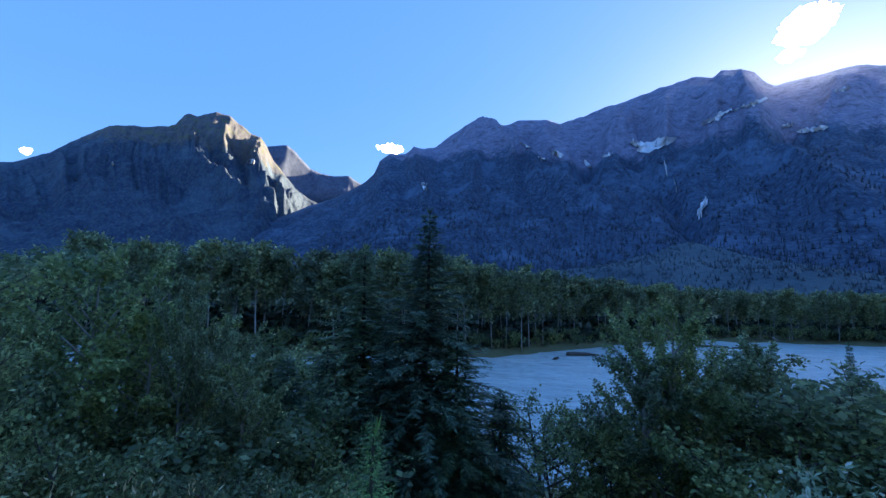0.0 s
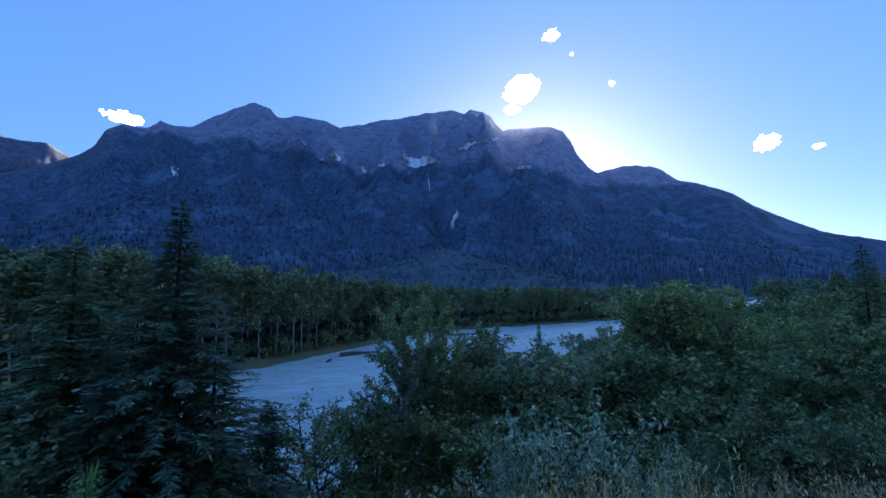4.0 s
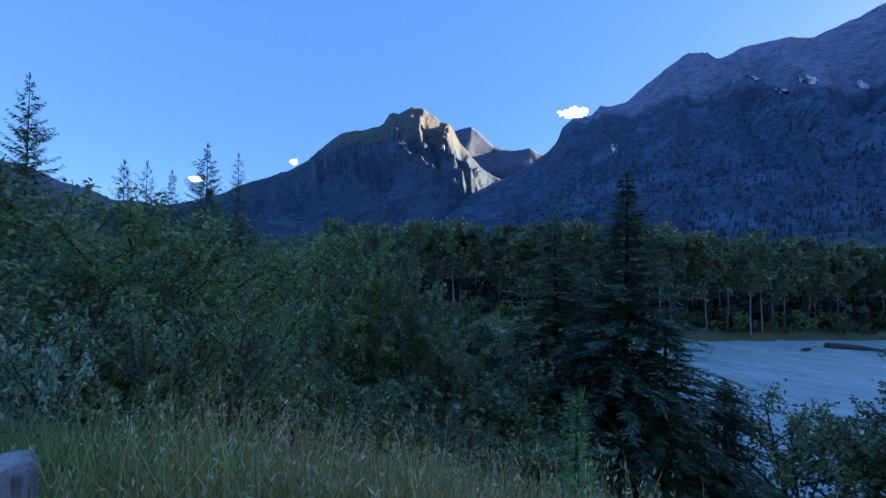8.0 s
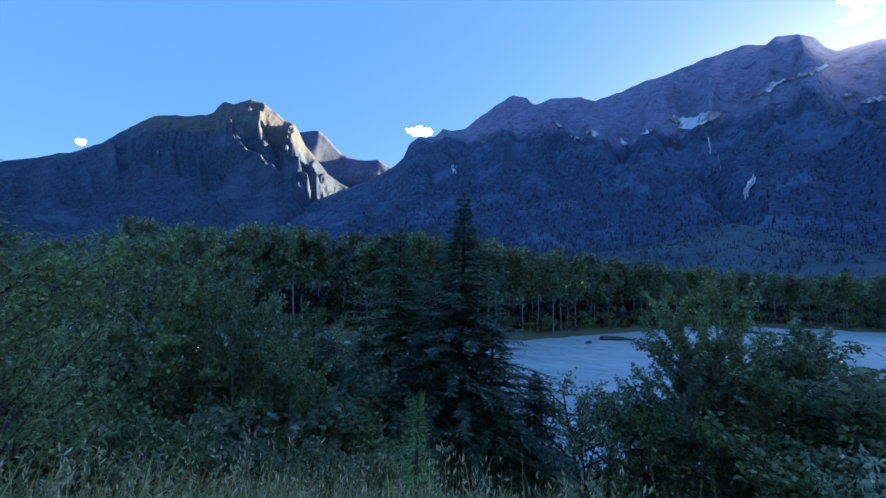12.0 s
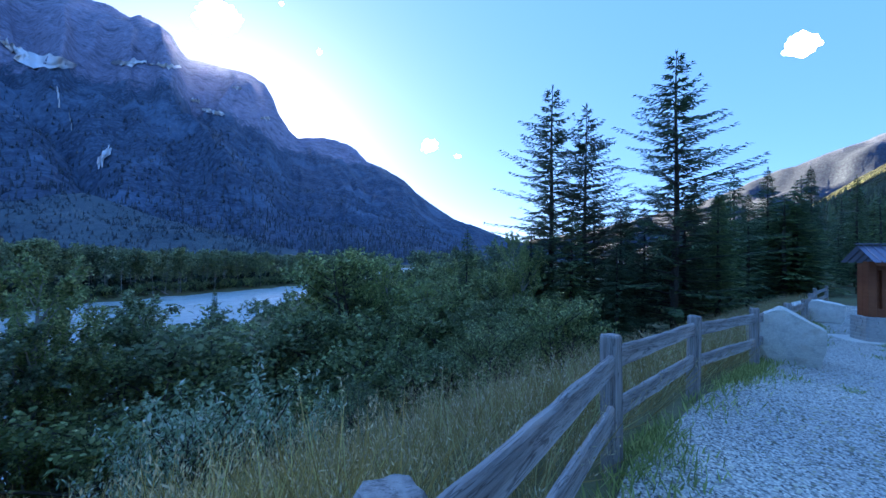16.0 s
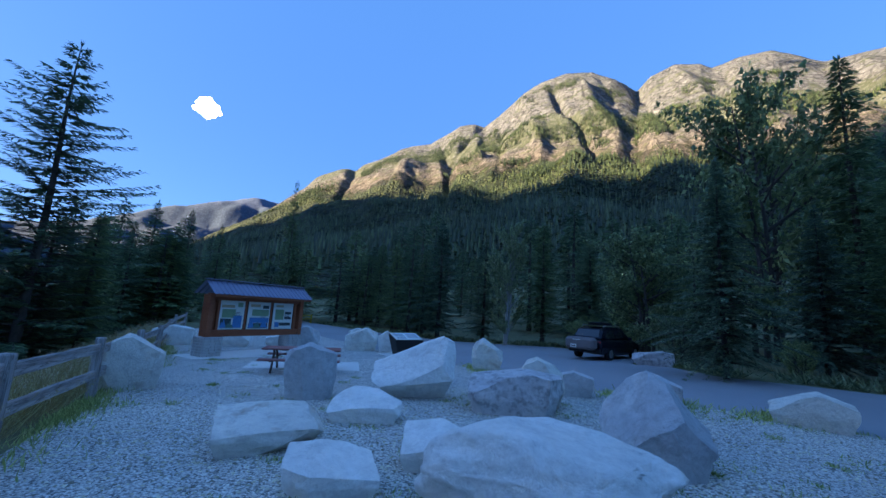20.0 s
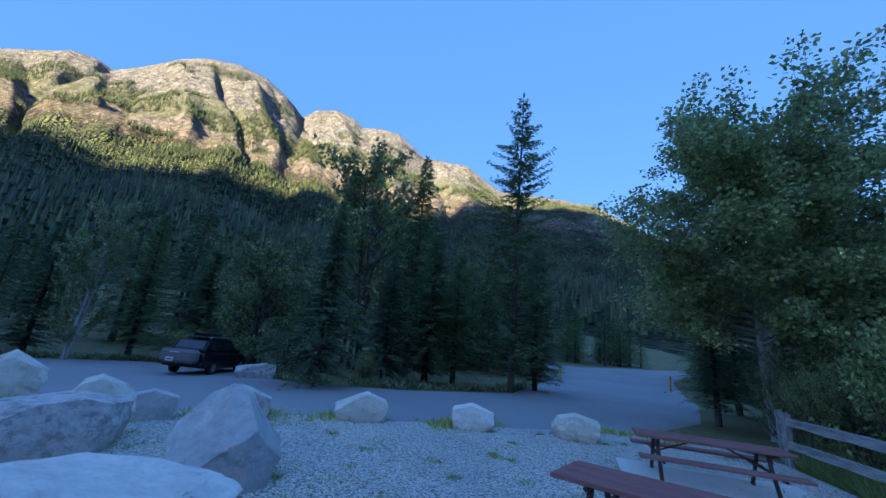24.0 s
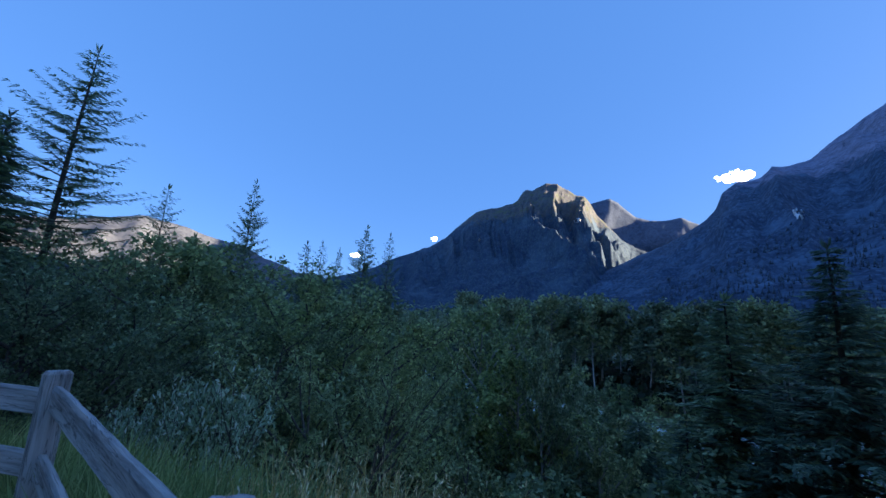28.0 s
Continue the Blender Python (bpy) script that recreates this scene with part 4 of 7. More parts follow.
def leafy_meshes(name, height, radius, mat, seed, trunks=1, bare=0.25, leaf=0.13, leaves=5200, bark=None, shape=0.75, spread=0.5, limbs=26, twigs=5, narrow=0.62, clump=0.42, thick=0.013, fine=True, lean=1.0, gather=1.0):
    """Trunk and crown of a broadleaved tree or shrub: limbs, twigs and clumps of leaves with gaps between."""
    r = np.random.default_rng(seed)
    wood, sprays = [], []
    for t in range(trunks):
        a0 = r.uniform(0, 6.28)
        off = 0.0 if trunks == 1 else r.uniform(0.1, 0.35) * radius * gather
        tilt = (0.03 if trunks == 1 else r.uniform(0.15, 0.5) * lean) * radius
        H = height * (1.0 if t == 0 else r.uniform(0.65, 1.0))
        z = np.linspace(0, 1, 9)
        bend = np.stack([np.cos(a0) * (off + tilt * z ** 1.2) + 0.012 * H * np.sin(z * 5 + seed), np.sin(a0) * (off + tilt * z ** 1.2) + 0.012 * H * np.cos(z * 4 + seed), H * 0.96 * z], 1)
        wood.append(limb_verts(bend, thick * H * (1 - 0.9 * z) + 0.008, 8))
        for b in range(max(3, limbs // trunks)):
            u = bare + (1 - bare) * (b + r.random()) / max(3, limbs // trunks)
            if u > 0.99:
                continue
            w = (u - bare) / (1 - bare)
            prof = max(0.12, math.sin(math.pi * min(1, 0.16 + 0.80 * w)) ** shape)
            L = radius * prof * r.uniform(0.6, 1.08)
            a = r.uniform(0, 6.28) + b * 2.4
            base = np.array([np.interp(u, z, bend[:, k]) for k in range(3)])
            s = np.linspace(0, 1, 6)
            rise = L * (spread * s + 0.25 * w * s ** 2) + r.normal(0, 0.06) * L * s
            line = base + np.stack([np.cos(a) * L * s, np.sin(a) * L * s, rise], 1) + r.normal(0, 0.03, (6, 3)) * L * s[:, None]
            wood.append(limb_verts(line, np.linspace(0.018 * L + 0.008, 0.005, 6), 4) if fine else limb_verts(line[::5], np.array([0.02 * L, 0.01]), 3))
            for k in range(twigs):
                f = r.uniform(0.3, 1.0)
                p = np.array([np.interp(f, s, line[:, c]) for c in range(3)])
                d = np.array([np.cos(a), np.sin(a), 0.2 + 0.8 * spread]) + r.normal(0, 0.6, 3)
                tl = L * r.uniform(0.16, 0.42)
                tip = p + unit(d) * tl
                sag = r.normal(0, 0.02, 3) if fine else 0.0
                fine and wood.append(limb_verts(np.stack([p, tip + sag]), np.array([0.008, 0.003]), 3))
                sprays.append((p, tip))
            sprays.append((line[2], line[-1]))
        sprays.append((bend[-2], bend[-1] + [0, 0, 0.03 * H]))
        sprays.append((bend[-3], bend[-1]))
    foot, tip = np.array([q[0] for q in sprays]), np.array([q[1] for q in sprays])
    long = np.linalg.norm(tip - foot, axis=1) + 0.15
    pick = r.choice(len(sprays), leaves, p=long / long.sum())
    f = r.random((leaves, 1)) ** 0.8
    roots = foot[pick] + (tip - foot)[pick] * f + np.clip(r.normal(0, 1, (leaves, 3)), -2.2, 2.2) * clump * (1.15 - 0.6 * f) * [0.4, 0.4, 0.34]
    ways = r.normal(0, 1, (leaves, 3)) + [0, 0, -0.25]
    face = r.normal(0, 0.6, (leaves, 3)) + [0, 0, 1.0]
    lens = leaf * r.uniform(0.65, 1.3, leaves)
    v, q = blades(roots, ways, face, lens, lens * narrow)
    wv, wq = joined(wood)
    return mesh_np(name + "_trunk", wv, wq, bark or M_BARK), mesh_np(name + "_crown", v, q, mat)


def tree_thing(name, label, category, meshes, x, y, z, size, turn=0.0, group="", wide=1.0):
    """One tree on the ground; size scales it, wide its spread."""
    ob = new(name)
    ob.matrix_basis = pose(x, y, z, 0, 0, turn) @ Matrix.Diagonal((size * wide, size * wide, size, 1))
    for piece, me in zip(("trunk", "crown"), meshes):
        c = new(piece, me)
        c.parent = ob
    return tagged(ob, label, category, group)


P_FIR = [conifer_meshes("fir", 14.0, 3.4, M_NEEDLE, 11, full=1.3, step=0.22, needle=0.5, tuft=4, fine=False, slim=0.8, wild=0.14, gap=0.32), conifer_meshes("fir_b", 14.0, 3.1, M_NEEDLE, 12, bare=0.12, full=1.25, droop=0.3, ragged=0.35, step=0.22, needle=0.5, tuft=4, fine=False, slim=0.8, wild=0.14, gap=0.32)]
P_SPRUCE = [conifer_meshes("spruce" + tail, 14.0, 4.9, M_NEEDLE_BLUE, 21 + k, full=1.5, droop=0.3, ragged=0.42, step=0.18, needle=0.40, gap=0.26, tuft=6, power=1.12, slim=0.75, wild=0.15, stem=0.012) for k, tail in enumerate(("", "_b"))]
P_OPEN = [conifer_meshes("open_fir" + tail, 17.0, rad, M_NEEDLE, 31 + k, full=0.55, gap=0.22, ragged=0.42, droop=0.10, power=0.86, bare=0.05, tuft=6, needle=0.40, step=0.17, slim=0.7, lift=0.08, wild=0.17, stem=0.010) for k, (tail, rad) in enumerate((("", 5.1), ("_b", 4.7)))]
P_LARCH = [conifer_meshes("larch", 15.0, 4.2, M_NEEDLE_BLUE, 41, full=0.55, gap=0.22, ragged=0.4, droop=-0.02, power=0.8, bare=0.12, needle=0.28, step=0.15, tuft=7, slim=0.6, wild=0.17, stem=0.009)]
P_LOW = [conifer_meshes("forest_fir", 14.0, 3.4, M_NEEDLE, 50 + k, full=1.1, gap=0.62, step=0.42, needle=0.85, ragged=0.32, tuft=3, fine=False, slim=0.75) for k in range(3)]
P_YOUNG = [conifer_meshes("young_fir", 2.6, 0.8, M_YOUNG, 61, bare=0.02, gap=0.12, step=0.08, needle=0.13, full=1.2, droop=-0.05, tuft=4, slim=0.7, lift=0.15)]
P_COTTON = leafy_meshes("cottonwood", 13.6, 4.5, M_LEAF_GREY, 71, trunks=2, bare=0.27, leaf=0.15, leaves=88000, bark=M_BARK_PALE, limbs=190, twigs=9, clump=0.62, spread=0.3, shape=0.34, lean=0.08, thick=0.014, gather=0.1, narrow=0.75)
P_ALDER = [leafy_meshes("alder", 9.0, 3.1, M_LEAF, 80 + k, trunks=3, bare=0.08, leaf=0.21, leaves=10500, limbs=72, twigs=7, clump=0.46, spread=0.6) for k in range(2)]
P_NEAR = [leafy_meshes("hazel", 6.0, 2.4, M_LEAF, 112 + k, trunks=5, bare=0.04, leaf=0.10, leaves=22000, limbs=84, twigs=8, clump=0.3, spread=0.7) for k in range(2)]
P_BIRCH = [leafy_meshes("birch", 10.0, 2.7, M_LEAF_YEL, 90 + k, trunks=2, bare=0.1, leaf=0.16, leaves=18000, limbs=70, twigs=7, clump=0.26, bark=M_BARK_PALE, shape=0.8, spread=1.0, lean=0.5) for k in range(2)]
P_POPLAR = [leafy_meshes("poplar", 10.0, 2.5, M_LEAF_GREY, 95, trunks=2, bare=0.06, leaf=0.165, leaves=17000, limbs=64, twigs=7, clump=0.26, bark=M_BARK_PALE, spread=1.1)]
P_WILLOW = [leafy_meshes("willow", 5.0, 1.8, M_LEAF_GREY, 101, trunks=6, bare=0.05, leaf=0.11, leaves=17500, limbs=66, twigs=8, narrow=0.32, clump=0.2, spread=1.1)]
P_SHRUB = [leafy_meshes("shrub", 3.2, 1.7, M_LEAF_PALE, 105 + k, trunks=12, bare=0.25, leaf=0.20, leaves=2400, limbs=70, twigs=5, narrow=0.38, clump=0.16, spread=1.3, thick=0.005) for k in range(2)]
P_BUSH = [leafy_meshes("bush", 4.0, 2.1, M_LEAF, 108 + k, trunks=6, bare=0.03, leaf=0.13, leaves=8500, limbs=60, twigs=7, clump=0.4, spread=0.7) for k in range(2)]
P_SPIRE = [leafy_meshes("poplar_spire", 10.0, 2.0, M_LEAF_YEL, 97 + k, trunks=3, bare=0.03, leaf=0.13, leaves=18500, limbs=96, twigs=6, clump=0.22, spread=1.7, shape=0.8, bark=M_BARK_PALE, lean=0.6) for k in range(2)]
P_BRIGHT = [conifer_meshes("bright_fir", 12.0, 3.2, M_BRIGHT, 65, full=1.2, gap=0.5, step=0.4, needle=0.7, ragged=0.3, tuft=3, fine=False, slim=0.8)]

LABELS = {
    "spire": ("bright yellow-green young poplar with upright limbs", "tree"),
    "bright": ("light green fir beyond the road bend", "fir"),
    "fir": ("dark green fir tree with dense drooping boughs", "fir"),
    "spruce": ("blue-green spruce with dense layered boughs", "spruce"),
    "open": ("tall fir with open ragged boughs against the sky", "fir"),
    "larch": ("slender light conifer with thin open boughs", "conifer"),
    "young": ("small bright green young fir among dry grass", "fir"),
    "alder": ("dark green alder with several stems on the slope", "tree"),
    "hazel": ("dense small-leaved alder bush on the slope by the fence", "tree"),
    "birch": ("yellow-green young birch with pale stem", "tree"),
    "poplar": ("grey-green young poplar with upright limbs", "tree"),
    "willow": ("grey-green willow shrub with narrow leaves", "shrub"),
    "shrub": ("pale-leaved leggy shrub beside the fence slope", "shrub"),
    "bush": ("dense green bush on the slope", "bush"),
}
KINDS = {"hazel": P_NEAR, "spire": P_SPIRE, "bright": P_BRIGHT, "fir": P_FIR, "spruce": P_SPRUCE, "open": P_OPEN, "larch": P_LARCH, "young": P_YOUNG, "alder": P_ALDER, "birch": P_BIRCH, "poplar": P_POPLAR, "willow": P_WILLOW, "shrub": P_SHRUB, "bush": P_BUSH}
TALL = {"hazel": 6.0, "spire": 10.0, "bright": 12.0, "fir": 14.0, "spruce": 14.0, "open": 17.0, "larch": 15.0, "young": 2.6, "alder": 9.0, "birch": 10.0, "poplar": 10.0, "willow": 5.0, "shrub": 3.2, "bush": 4.0}
NAMES = {"hazel": "alder_tree", "spire": "poplar_tree", "bright": "fir_tree", "fir": "fir_tree", "spruce": "spruce_tree", "open": "fir_tree", "larch": "larch_tree", "young": "young_fir", "alder": "alder_tree", "birch": "birch_tree", "poplar": "poplar_tree", "willow": "willow_shrub", "shrub": "leafy_shrub", "bush": "bush"}


def plant(kind, x, y, top, wide=1.0, turn=None, which=0):
    """A tree whose top reaches the given height over the place."""
    base = gz(x, y) - 0.08
    size = (top - base) / TALL[kind]
    label, cat = LABELS[kind]
    turn = (x * 37 + y * 91) % 360 if turn is None else turn
    return tree_thing(NAMES[kind], label, cat, KINDS[kind][which % len(KINDS[kind])], x, y, base, size, turn, wide=wide)


# the slope in front of the fence, west to east: kind, place, height of the top over the gravel, spread
SLOPE = []
SLOPE += [("hazel", -14.6, 7.0, 1.7, 0.7), ("birch", -17.6, 13.7, 2.4, 0.95), ("birch", -15.2, 12.9, 0.4, 1.2), ("poplar", -12.1, 13.7, 1.3, 0.55), ("poplar", -10.8, 13.9, -1.5, 0.9), ("bush", -15.6, 9.4, -1.6, 0.8)]
SLOPE += [("willow", -8.7, 3.2, 0.6, 1.0), ("willow", -9.6, 4.2, 0.1, 1.1), ("shrub", -7.2, 0.9, 0.0, 0.6), ("shrub", -7.5, 0.0, -0.1, 0.5), ("hazel", -17.3, 1.2, 2.9, 1.1), ("alder", -19.8, 4.8, 2.8, 1.2), ("alder", -22.3, -1.0, 4.8, 1.1)]
SLOPE += [("hazel", -13.0, 3.6, 2.0, 1.1), ("hazel", -10.5, 1.2, 1.2, 1.0), ("hazel", -12.0, 6.0, -0.6, 0.8), ("bush", -9.5, 6.5, -2.0, 1.0), ("bush", -11.5, 9.5, -3.6, 0.8), ("bush", -7.5, 10.5, -3.6, 1.1), ("bush", -13.5, 11.0, -3.4, 0.8)]
SLOPE += [("spruce", -4.9, 21.9, 6.0, 1.3), ("spruce", -9.0, 22.7, 4.0, 1.45), ("fir", -2.9, 20.6, -0.6, 1.6), ("spruce", -6.6, 20.0, -0.6, 1.2), ("fir", -10.6, 21.5, -2.0, 1.2), ("fir", -11.5, 19.0, -2.2, 1.5), ("fir", -13.4, 20.5, -1.0, 1.4), ("fir", -9.2, 17.4, -3.6, 1.5), ("poplar", -14.2, 16.4, -0.6, 1.0), ("bush", -10.8, 14.6, -3.4, 1.5), ("bush", -8.4, 13.4, -4.6, 1.4), ("young", -3.0, 8.8, -1.4, 1.0), ("fir", -0.8, 22.0, -3.8, 1.5), ("alder", -15.5, 25.5, -3.6, 1.6), ("alder", -18.5, 24.0, -3.6, 1.6), ("alder", -13.0, 25.5, -3.4, 1.6), ("alder", -21.5, 22.0, -3.4, 1.6), ("alder", -12.0, 27.0, -3.8, 1.5)]
SLOPE += [("spire", 6.9, 21.6, 1.0, 1.15), ("spire", 8.9, 21.4, -0.8, 1.0), ("poplar", 5.6, 22.4, -1.6, 1.3), ("poplar", 11.2, 21.6, -1.0, 1.2), ("bush", 10.0, 20.2, -3.6, 1.4), ("bush", 2.6, 22.2, -4.6, 1.0), ("alder", 4.6, 20.5, -5.0, 0.9), ("spruce", 19.5, 28.1, -1.2, 0.62), ("alder", 22.6, 17.1, 1.7, 1.2)]
SLOPE += [("bush", 15.0, 19.1, -2.1, 1.5), ("bush", 12.6, 17.0, -3.8, 1.4), ("bush", 9.2, 17.2, -5.0, 1.3), ("bush", 17.5, 23.0, -3.4, 1.5), ("shrub", 4.3, 5.8, -0.95, 0.95), ("shrub", 3.4, 6.1, -1.4, 0.75), ("shrub", 5.2, 5.2, -1.3, 0.9)]
SLOPE += [("alder", 26.1, 19.1, 1.9, 1.0), ("birch", 24.5, 14.2, 1.1, 1.1), ("fir", 30.0, 12.0, 3.9, 0.9), ("bush", 13.6, 4.3, -0.8, 0.9), ("birch", 23.6, 5.7, 3.0, 0.7), ("alder", 19.0, 10.5, -1.4, 1.2), ("alder", 20.0, 6.8, -0.6, 1.1), ("bush", 16.0, 8.0, -2.6, 1.2), ("bush", 11.5, 8.6, -3.4, 1.2)]
SLOPE += [("alder", 34.0, 22.0, -0.6, 1.3), ("alder", 39.0, 26.5, -1.2, 1.3), ("alder", 37.0, 19.0, 0.8, 1.2), ("alder", 44.0, 24.5, 0.2, 1.2), ("alder", 47.0, 31.0, -1.0, 1.3), ("birch", 41.0, 17.5, 1.6, 1.1), ("alder", 30.5, 19.5, -1.2, 1.2), ("alder", 54.0, 34.0, -0.6, 1.3), ("fir", 46.0, 20.0, 3.2, 1.2), ("alder", 52.0, 26.0, 0.6, 1.3), ("open", 28.9, 5.1, 14.2, 1.35), ("open", 30.2, 2.9, 13.0, 1.2), ("open", 27.3, -2.5, 14.4, 1.4), ("fir", 26.5, 6.0, 3.8, 1.5), ("fir", 28.0, 0.5, 5.0, 1.5), ("fir", 31.0, -3.4, 6.0, 1.5), ("fir", 34.0, 2.6, 6.6, 1.4), ("fir", 36.4, 0.2, 6.5, 1.2), ("fir", 32.0, -1.0, 5.5, 1.3), ("fir", 25.5, 3.2, 4.5, 1.3), ("fir", 33.5, 6.5, 5.0, 1.3), ("fir", 24.0, 0.6, 3.0, 1.2), ("fir", 29.5, -5.0, 6.0, 1.3)]
SLOPE += [("fir", 44.0, -11.2, 10.3, 0.9), ("fir", 46.0, -14.8, 10.5, 0.8), ("fir", 46.9, -18.2, 9.7, 0.8), ("open", 45.5, -25.8, 17.0, 0.7), ("fir", 38.0, -6.5, 7.4, 1.2), ("fir", 40.5, -9.0, 7.4, 1.1)]
SLOPE += [("alder", 50.0, 25.0, 2.2, 1.2), ("alder", 58.0, 27.0, 2.4, 1.3), ("alder", 66.0, 29.0, 2.8, 1.3), ("alder", 48.0, 17.0, 2.8, 1.2), ("fir", 56.0, 18.0, 4.6, 1.3), ("alder", 72.0, 24.0, 3.6, 1.3), ("alder", 22.5, 10.8, 0.2, 1.2), ("alder", 24.0, 8.2, 0.6, 1.1), ("bush", 18.0, 12.8, -2.4, 1.4), ("bush", 20.0, 14.5, -1.8, 1.4), ("alder", 17.0, 15.6, -1.6, 1.2), ("bush", 14.5, 12.0, -4.4, 1.5), ("bush", 18.8, 4.2, -0.6, 1.2), ("bush", 17.2, 2.6, -0.2, 1.0)]
for n, (kind, x, y, top, wide) in enumerate(SLOPE):
    plant(kind, x, y, top, wide, which=n)

# behind the road, east to west
BACK = []
BACK += [("fir", 21.3, -26.3, 9.4, 1.2), ("poplar", 15.2, -26.5, 8.2, 0.8), ("spruce", 10.0, -30.5, 8.3, 1.2), ("fir", 25.0, -28.5, 7.3, 1.3), ("alder", 4.6, -24.6, 6.8, 1.1), ("spruce", 1.1, -17.4, 7.9, 0.95), ("alder", -1.2, -30.2, 17.0, 0.75)]
BACK += [("fir", -4.0, -27.9, 16.4, 0.85), ("alder", 6.0, -26.7, 6.2, 1.0), ("open", -9.3, -22.1, 19.4, 0.95), ("fir", -38.0, -31.0, 15.0, 0.9), ("fir", -20.0, -66.0, 15.0, 1.2), ("fir", -30.0, -72.0, 16.0, 1.2), ("fir", -40.0, -78.0, 17.0, 1.2), ("fir", -52.0, -88.0, 19.0, 1.2), ("fir", -46.0, -40.0, 14.0, 1.2), ("fir", -52.0, -46.0, 16.0, 1.2), ("fir", -60.0, -53.0, 17.0, 1.2), ("fir", -34.0, -26.0, 11.0, 1.2), ("fir", -42.0, -35.0, 13.0, 1.2), ("fir", -7.6, -39.6, 12.9, 1.0), ("fir", -14.0, -13.3, 6.0, 1.2), ("fir", -19.5, -14.6, 9.5, 1.2)]
BACK += [("fir", -22.2, -10.1, 11.6, 1.0), ("fir", -17.8, -9.2, 6.6, 1.3), ("spruce", -20.5, -9.6, 8.2, 1.2), ("spruce", -23.0, -7.2, 9.2, 1.2), ("spruce", -18.8, -11.0, 8.0, 1.2), ("spruce", -22.0, -11.8, 10.0, 1.2), ("spruce", -26.5, -9.0, 10.5, 1.2), ("fir", -25.5, -15.0, 11.0, 1.2), ("fir", -19.0, -7.6, 8.4, 1.3), ("fir", -21.5, -7.6, 9.6, 1.3), ("fir", -24.5, -9.0, 11.2, 1.2), ("fir", -25.0, -12.0, 12.0, 1.2), ("fir", -21.0, -13.2, 11.0, 1.2), ("fir", -16.5, -11.5, 7.0, 1.3), ("bush", -10.1, -5.2, 2.8, 0.75), ("fir", -14.7, -4.6, 3.4, 1.3), ("fir", -17.5, -5.6, 4.6, 1.3), ("larch", -26.7, -6.0, 15.2, 1.25), ("larch", -34.3, -2.2, 10.3, 0.9)]
BACK += [("open", -35.2, 3.5, 12.5, 0.62), ("open", -39.3, 9.2, 8.8, 0.8), ("larch", -42.8, 11.6, 9.7, 0.8), ("open", -42.2, 13.4, 9.1, 0.7), ("open", -39.4, 15.3, 11.6, 0.8), ("larch", -42.1, 19.3, 11.9, 0.7), ("hazel", -16.2, 2.5, 2.7, 1.1), ("hazel", -18.3, -1.2, 3.6, 1.1)]
BACK += [("hazel", -14.3, 0.8, 2.2, 1.1), ("hazel", -11.2, -1.4, 1.4, 1.0), ("hazel", -12.6, -3.0, 2.2, 1.1), ("alder", -26.0, 4.0, 4.5, 1.2), ("alder", -27.0, 8.5, 3.8, 1.2), ("alder", -24.0, 12.5, 2.6, 1.2), ("fir", -31.0, 0.0, 6.5, 1.3), ("fir", -20.5, -18.0, 8.0, 1.2), ("fir", -4.6, -23.6, 9.0, 1.4), ("fir", -6.4, -24.2, 8.0, 1.3), ("bush", 3.0, -22.4, 2.2, 1.0), ("bush", -1.0, -20.8, 1.2, 0.8), ("bush", 9.0, -27.2, 1.6, 1.2), ("spruce", -2.0, -22.6, 7.0, 1.1)]
BACK += [("fir", 18.5, -29.0, 8.0, 1.2), ("fir", 14.0, -31.0, 9.5, 1.2), ("fir", 29.5, -29.0, 8.5, 1.2), ("fir", 34.0, -31.0, 9.0, 1.2), ("fir", -12.0, -24.5, 9.5, 1.1)]
BACK += [("willow", -12.2, -9.5, 2.4, 0.9), ("bush", -13.2, -8.9, 2.9, 0.7), ("willow", -11.0, -8.0, 1.9, 0.9), ("bush", -12.6, -7.6, 2.4, 0.8)]
for n, (kind, x, y, top, wide) in enumerate(BACK):
    plant(kind, x, y, top, wide, which=n)
p = tree_thing("cottonwood_tree", "tall grey-green cottonwood with forked pale trunk", "tree", P_COTTON, -13.3, -10.5, gz(-13.3, -10.5) - 0.1, 0.84, 40, wide=1.2)

for n, (x, y, top) in enumerate(((-33, -47, 9), (-36, -43, 9), (-30.5, -51, 10), (-27, -53, 11), (-38, -39, 8.5), (-24, -48, 10.5), (-21, -51, 12), (-18, -49, 12), (-41, -42, 10), (-36, -52, 12), (-32, -57, 13), (-45, -47, 12), (-26, -60, 15), (-20, -58, 15), (-15, -52, 14), (-48, -42, 12))):
    if not on_road(x, y, 2.0):
        plant("bright", x, y, top, 1.25, which=n)

# the wood behind the road, further off
place = random.Random(3)
for n in range(120):
    az, r = radians(place.uniform(188, 230)), place.uniform(46, 112)
    x, y = r * math.sin(az), r * math.cos(az)
    if not on_road(x, y, 2.5):
        plant("bright", x, y, gz(x, y) + place.uniform(8.0, 11.5), place.uniform(1.2, 1.5), which=n)
for n in range(150):
    az = radians(place.uniform(97, 238))
    r = place.uniform(34, 120) if n % 3 else place.uniform(34, 60)
    x, y = r * math.sin(az), r * math.cos(az)
    if y > -24 and x > -24 and x < 42:
        continue
    h = place.uniform(9, 15)
    if on_road(x, y, 2.0):
        continue
    base = gz(x, y)
    tree_thing("fir_tree", "dark green fir in the wood behind the road", "fir", P_LOW[n % 3], x, y, base, h / 14.0, place.uniform(0, 360), "wood behind the road", place.uniform(0.95, 1.3))

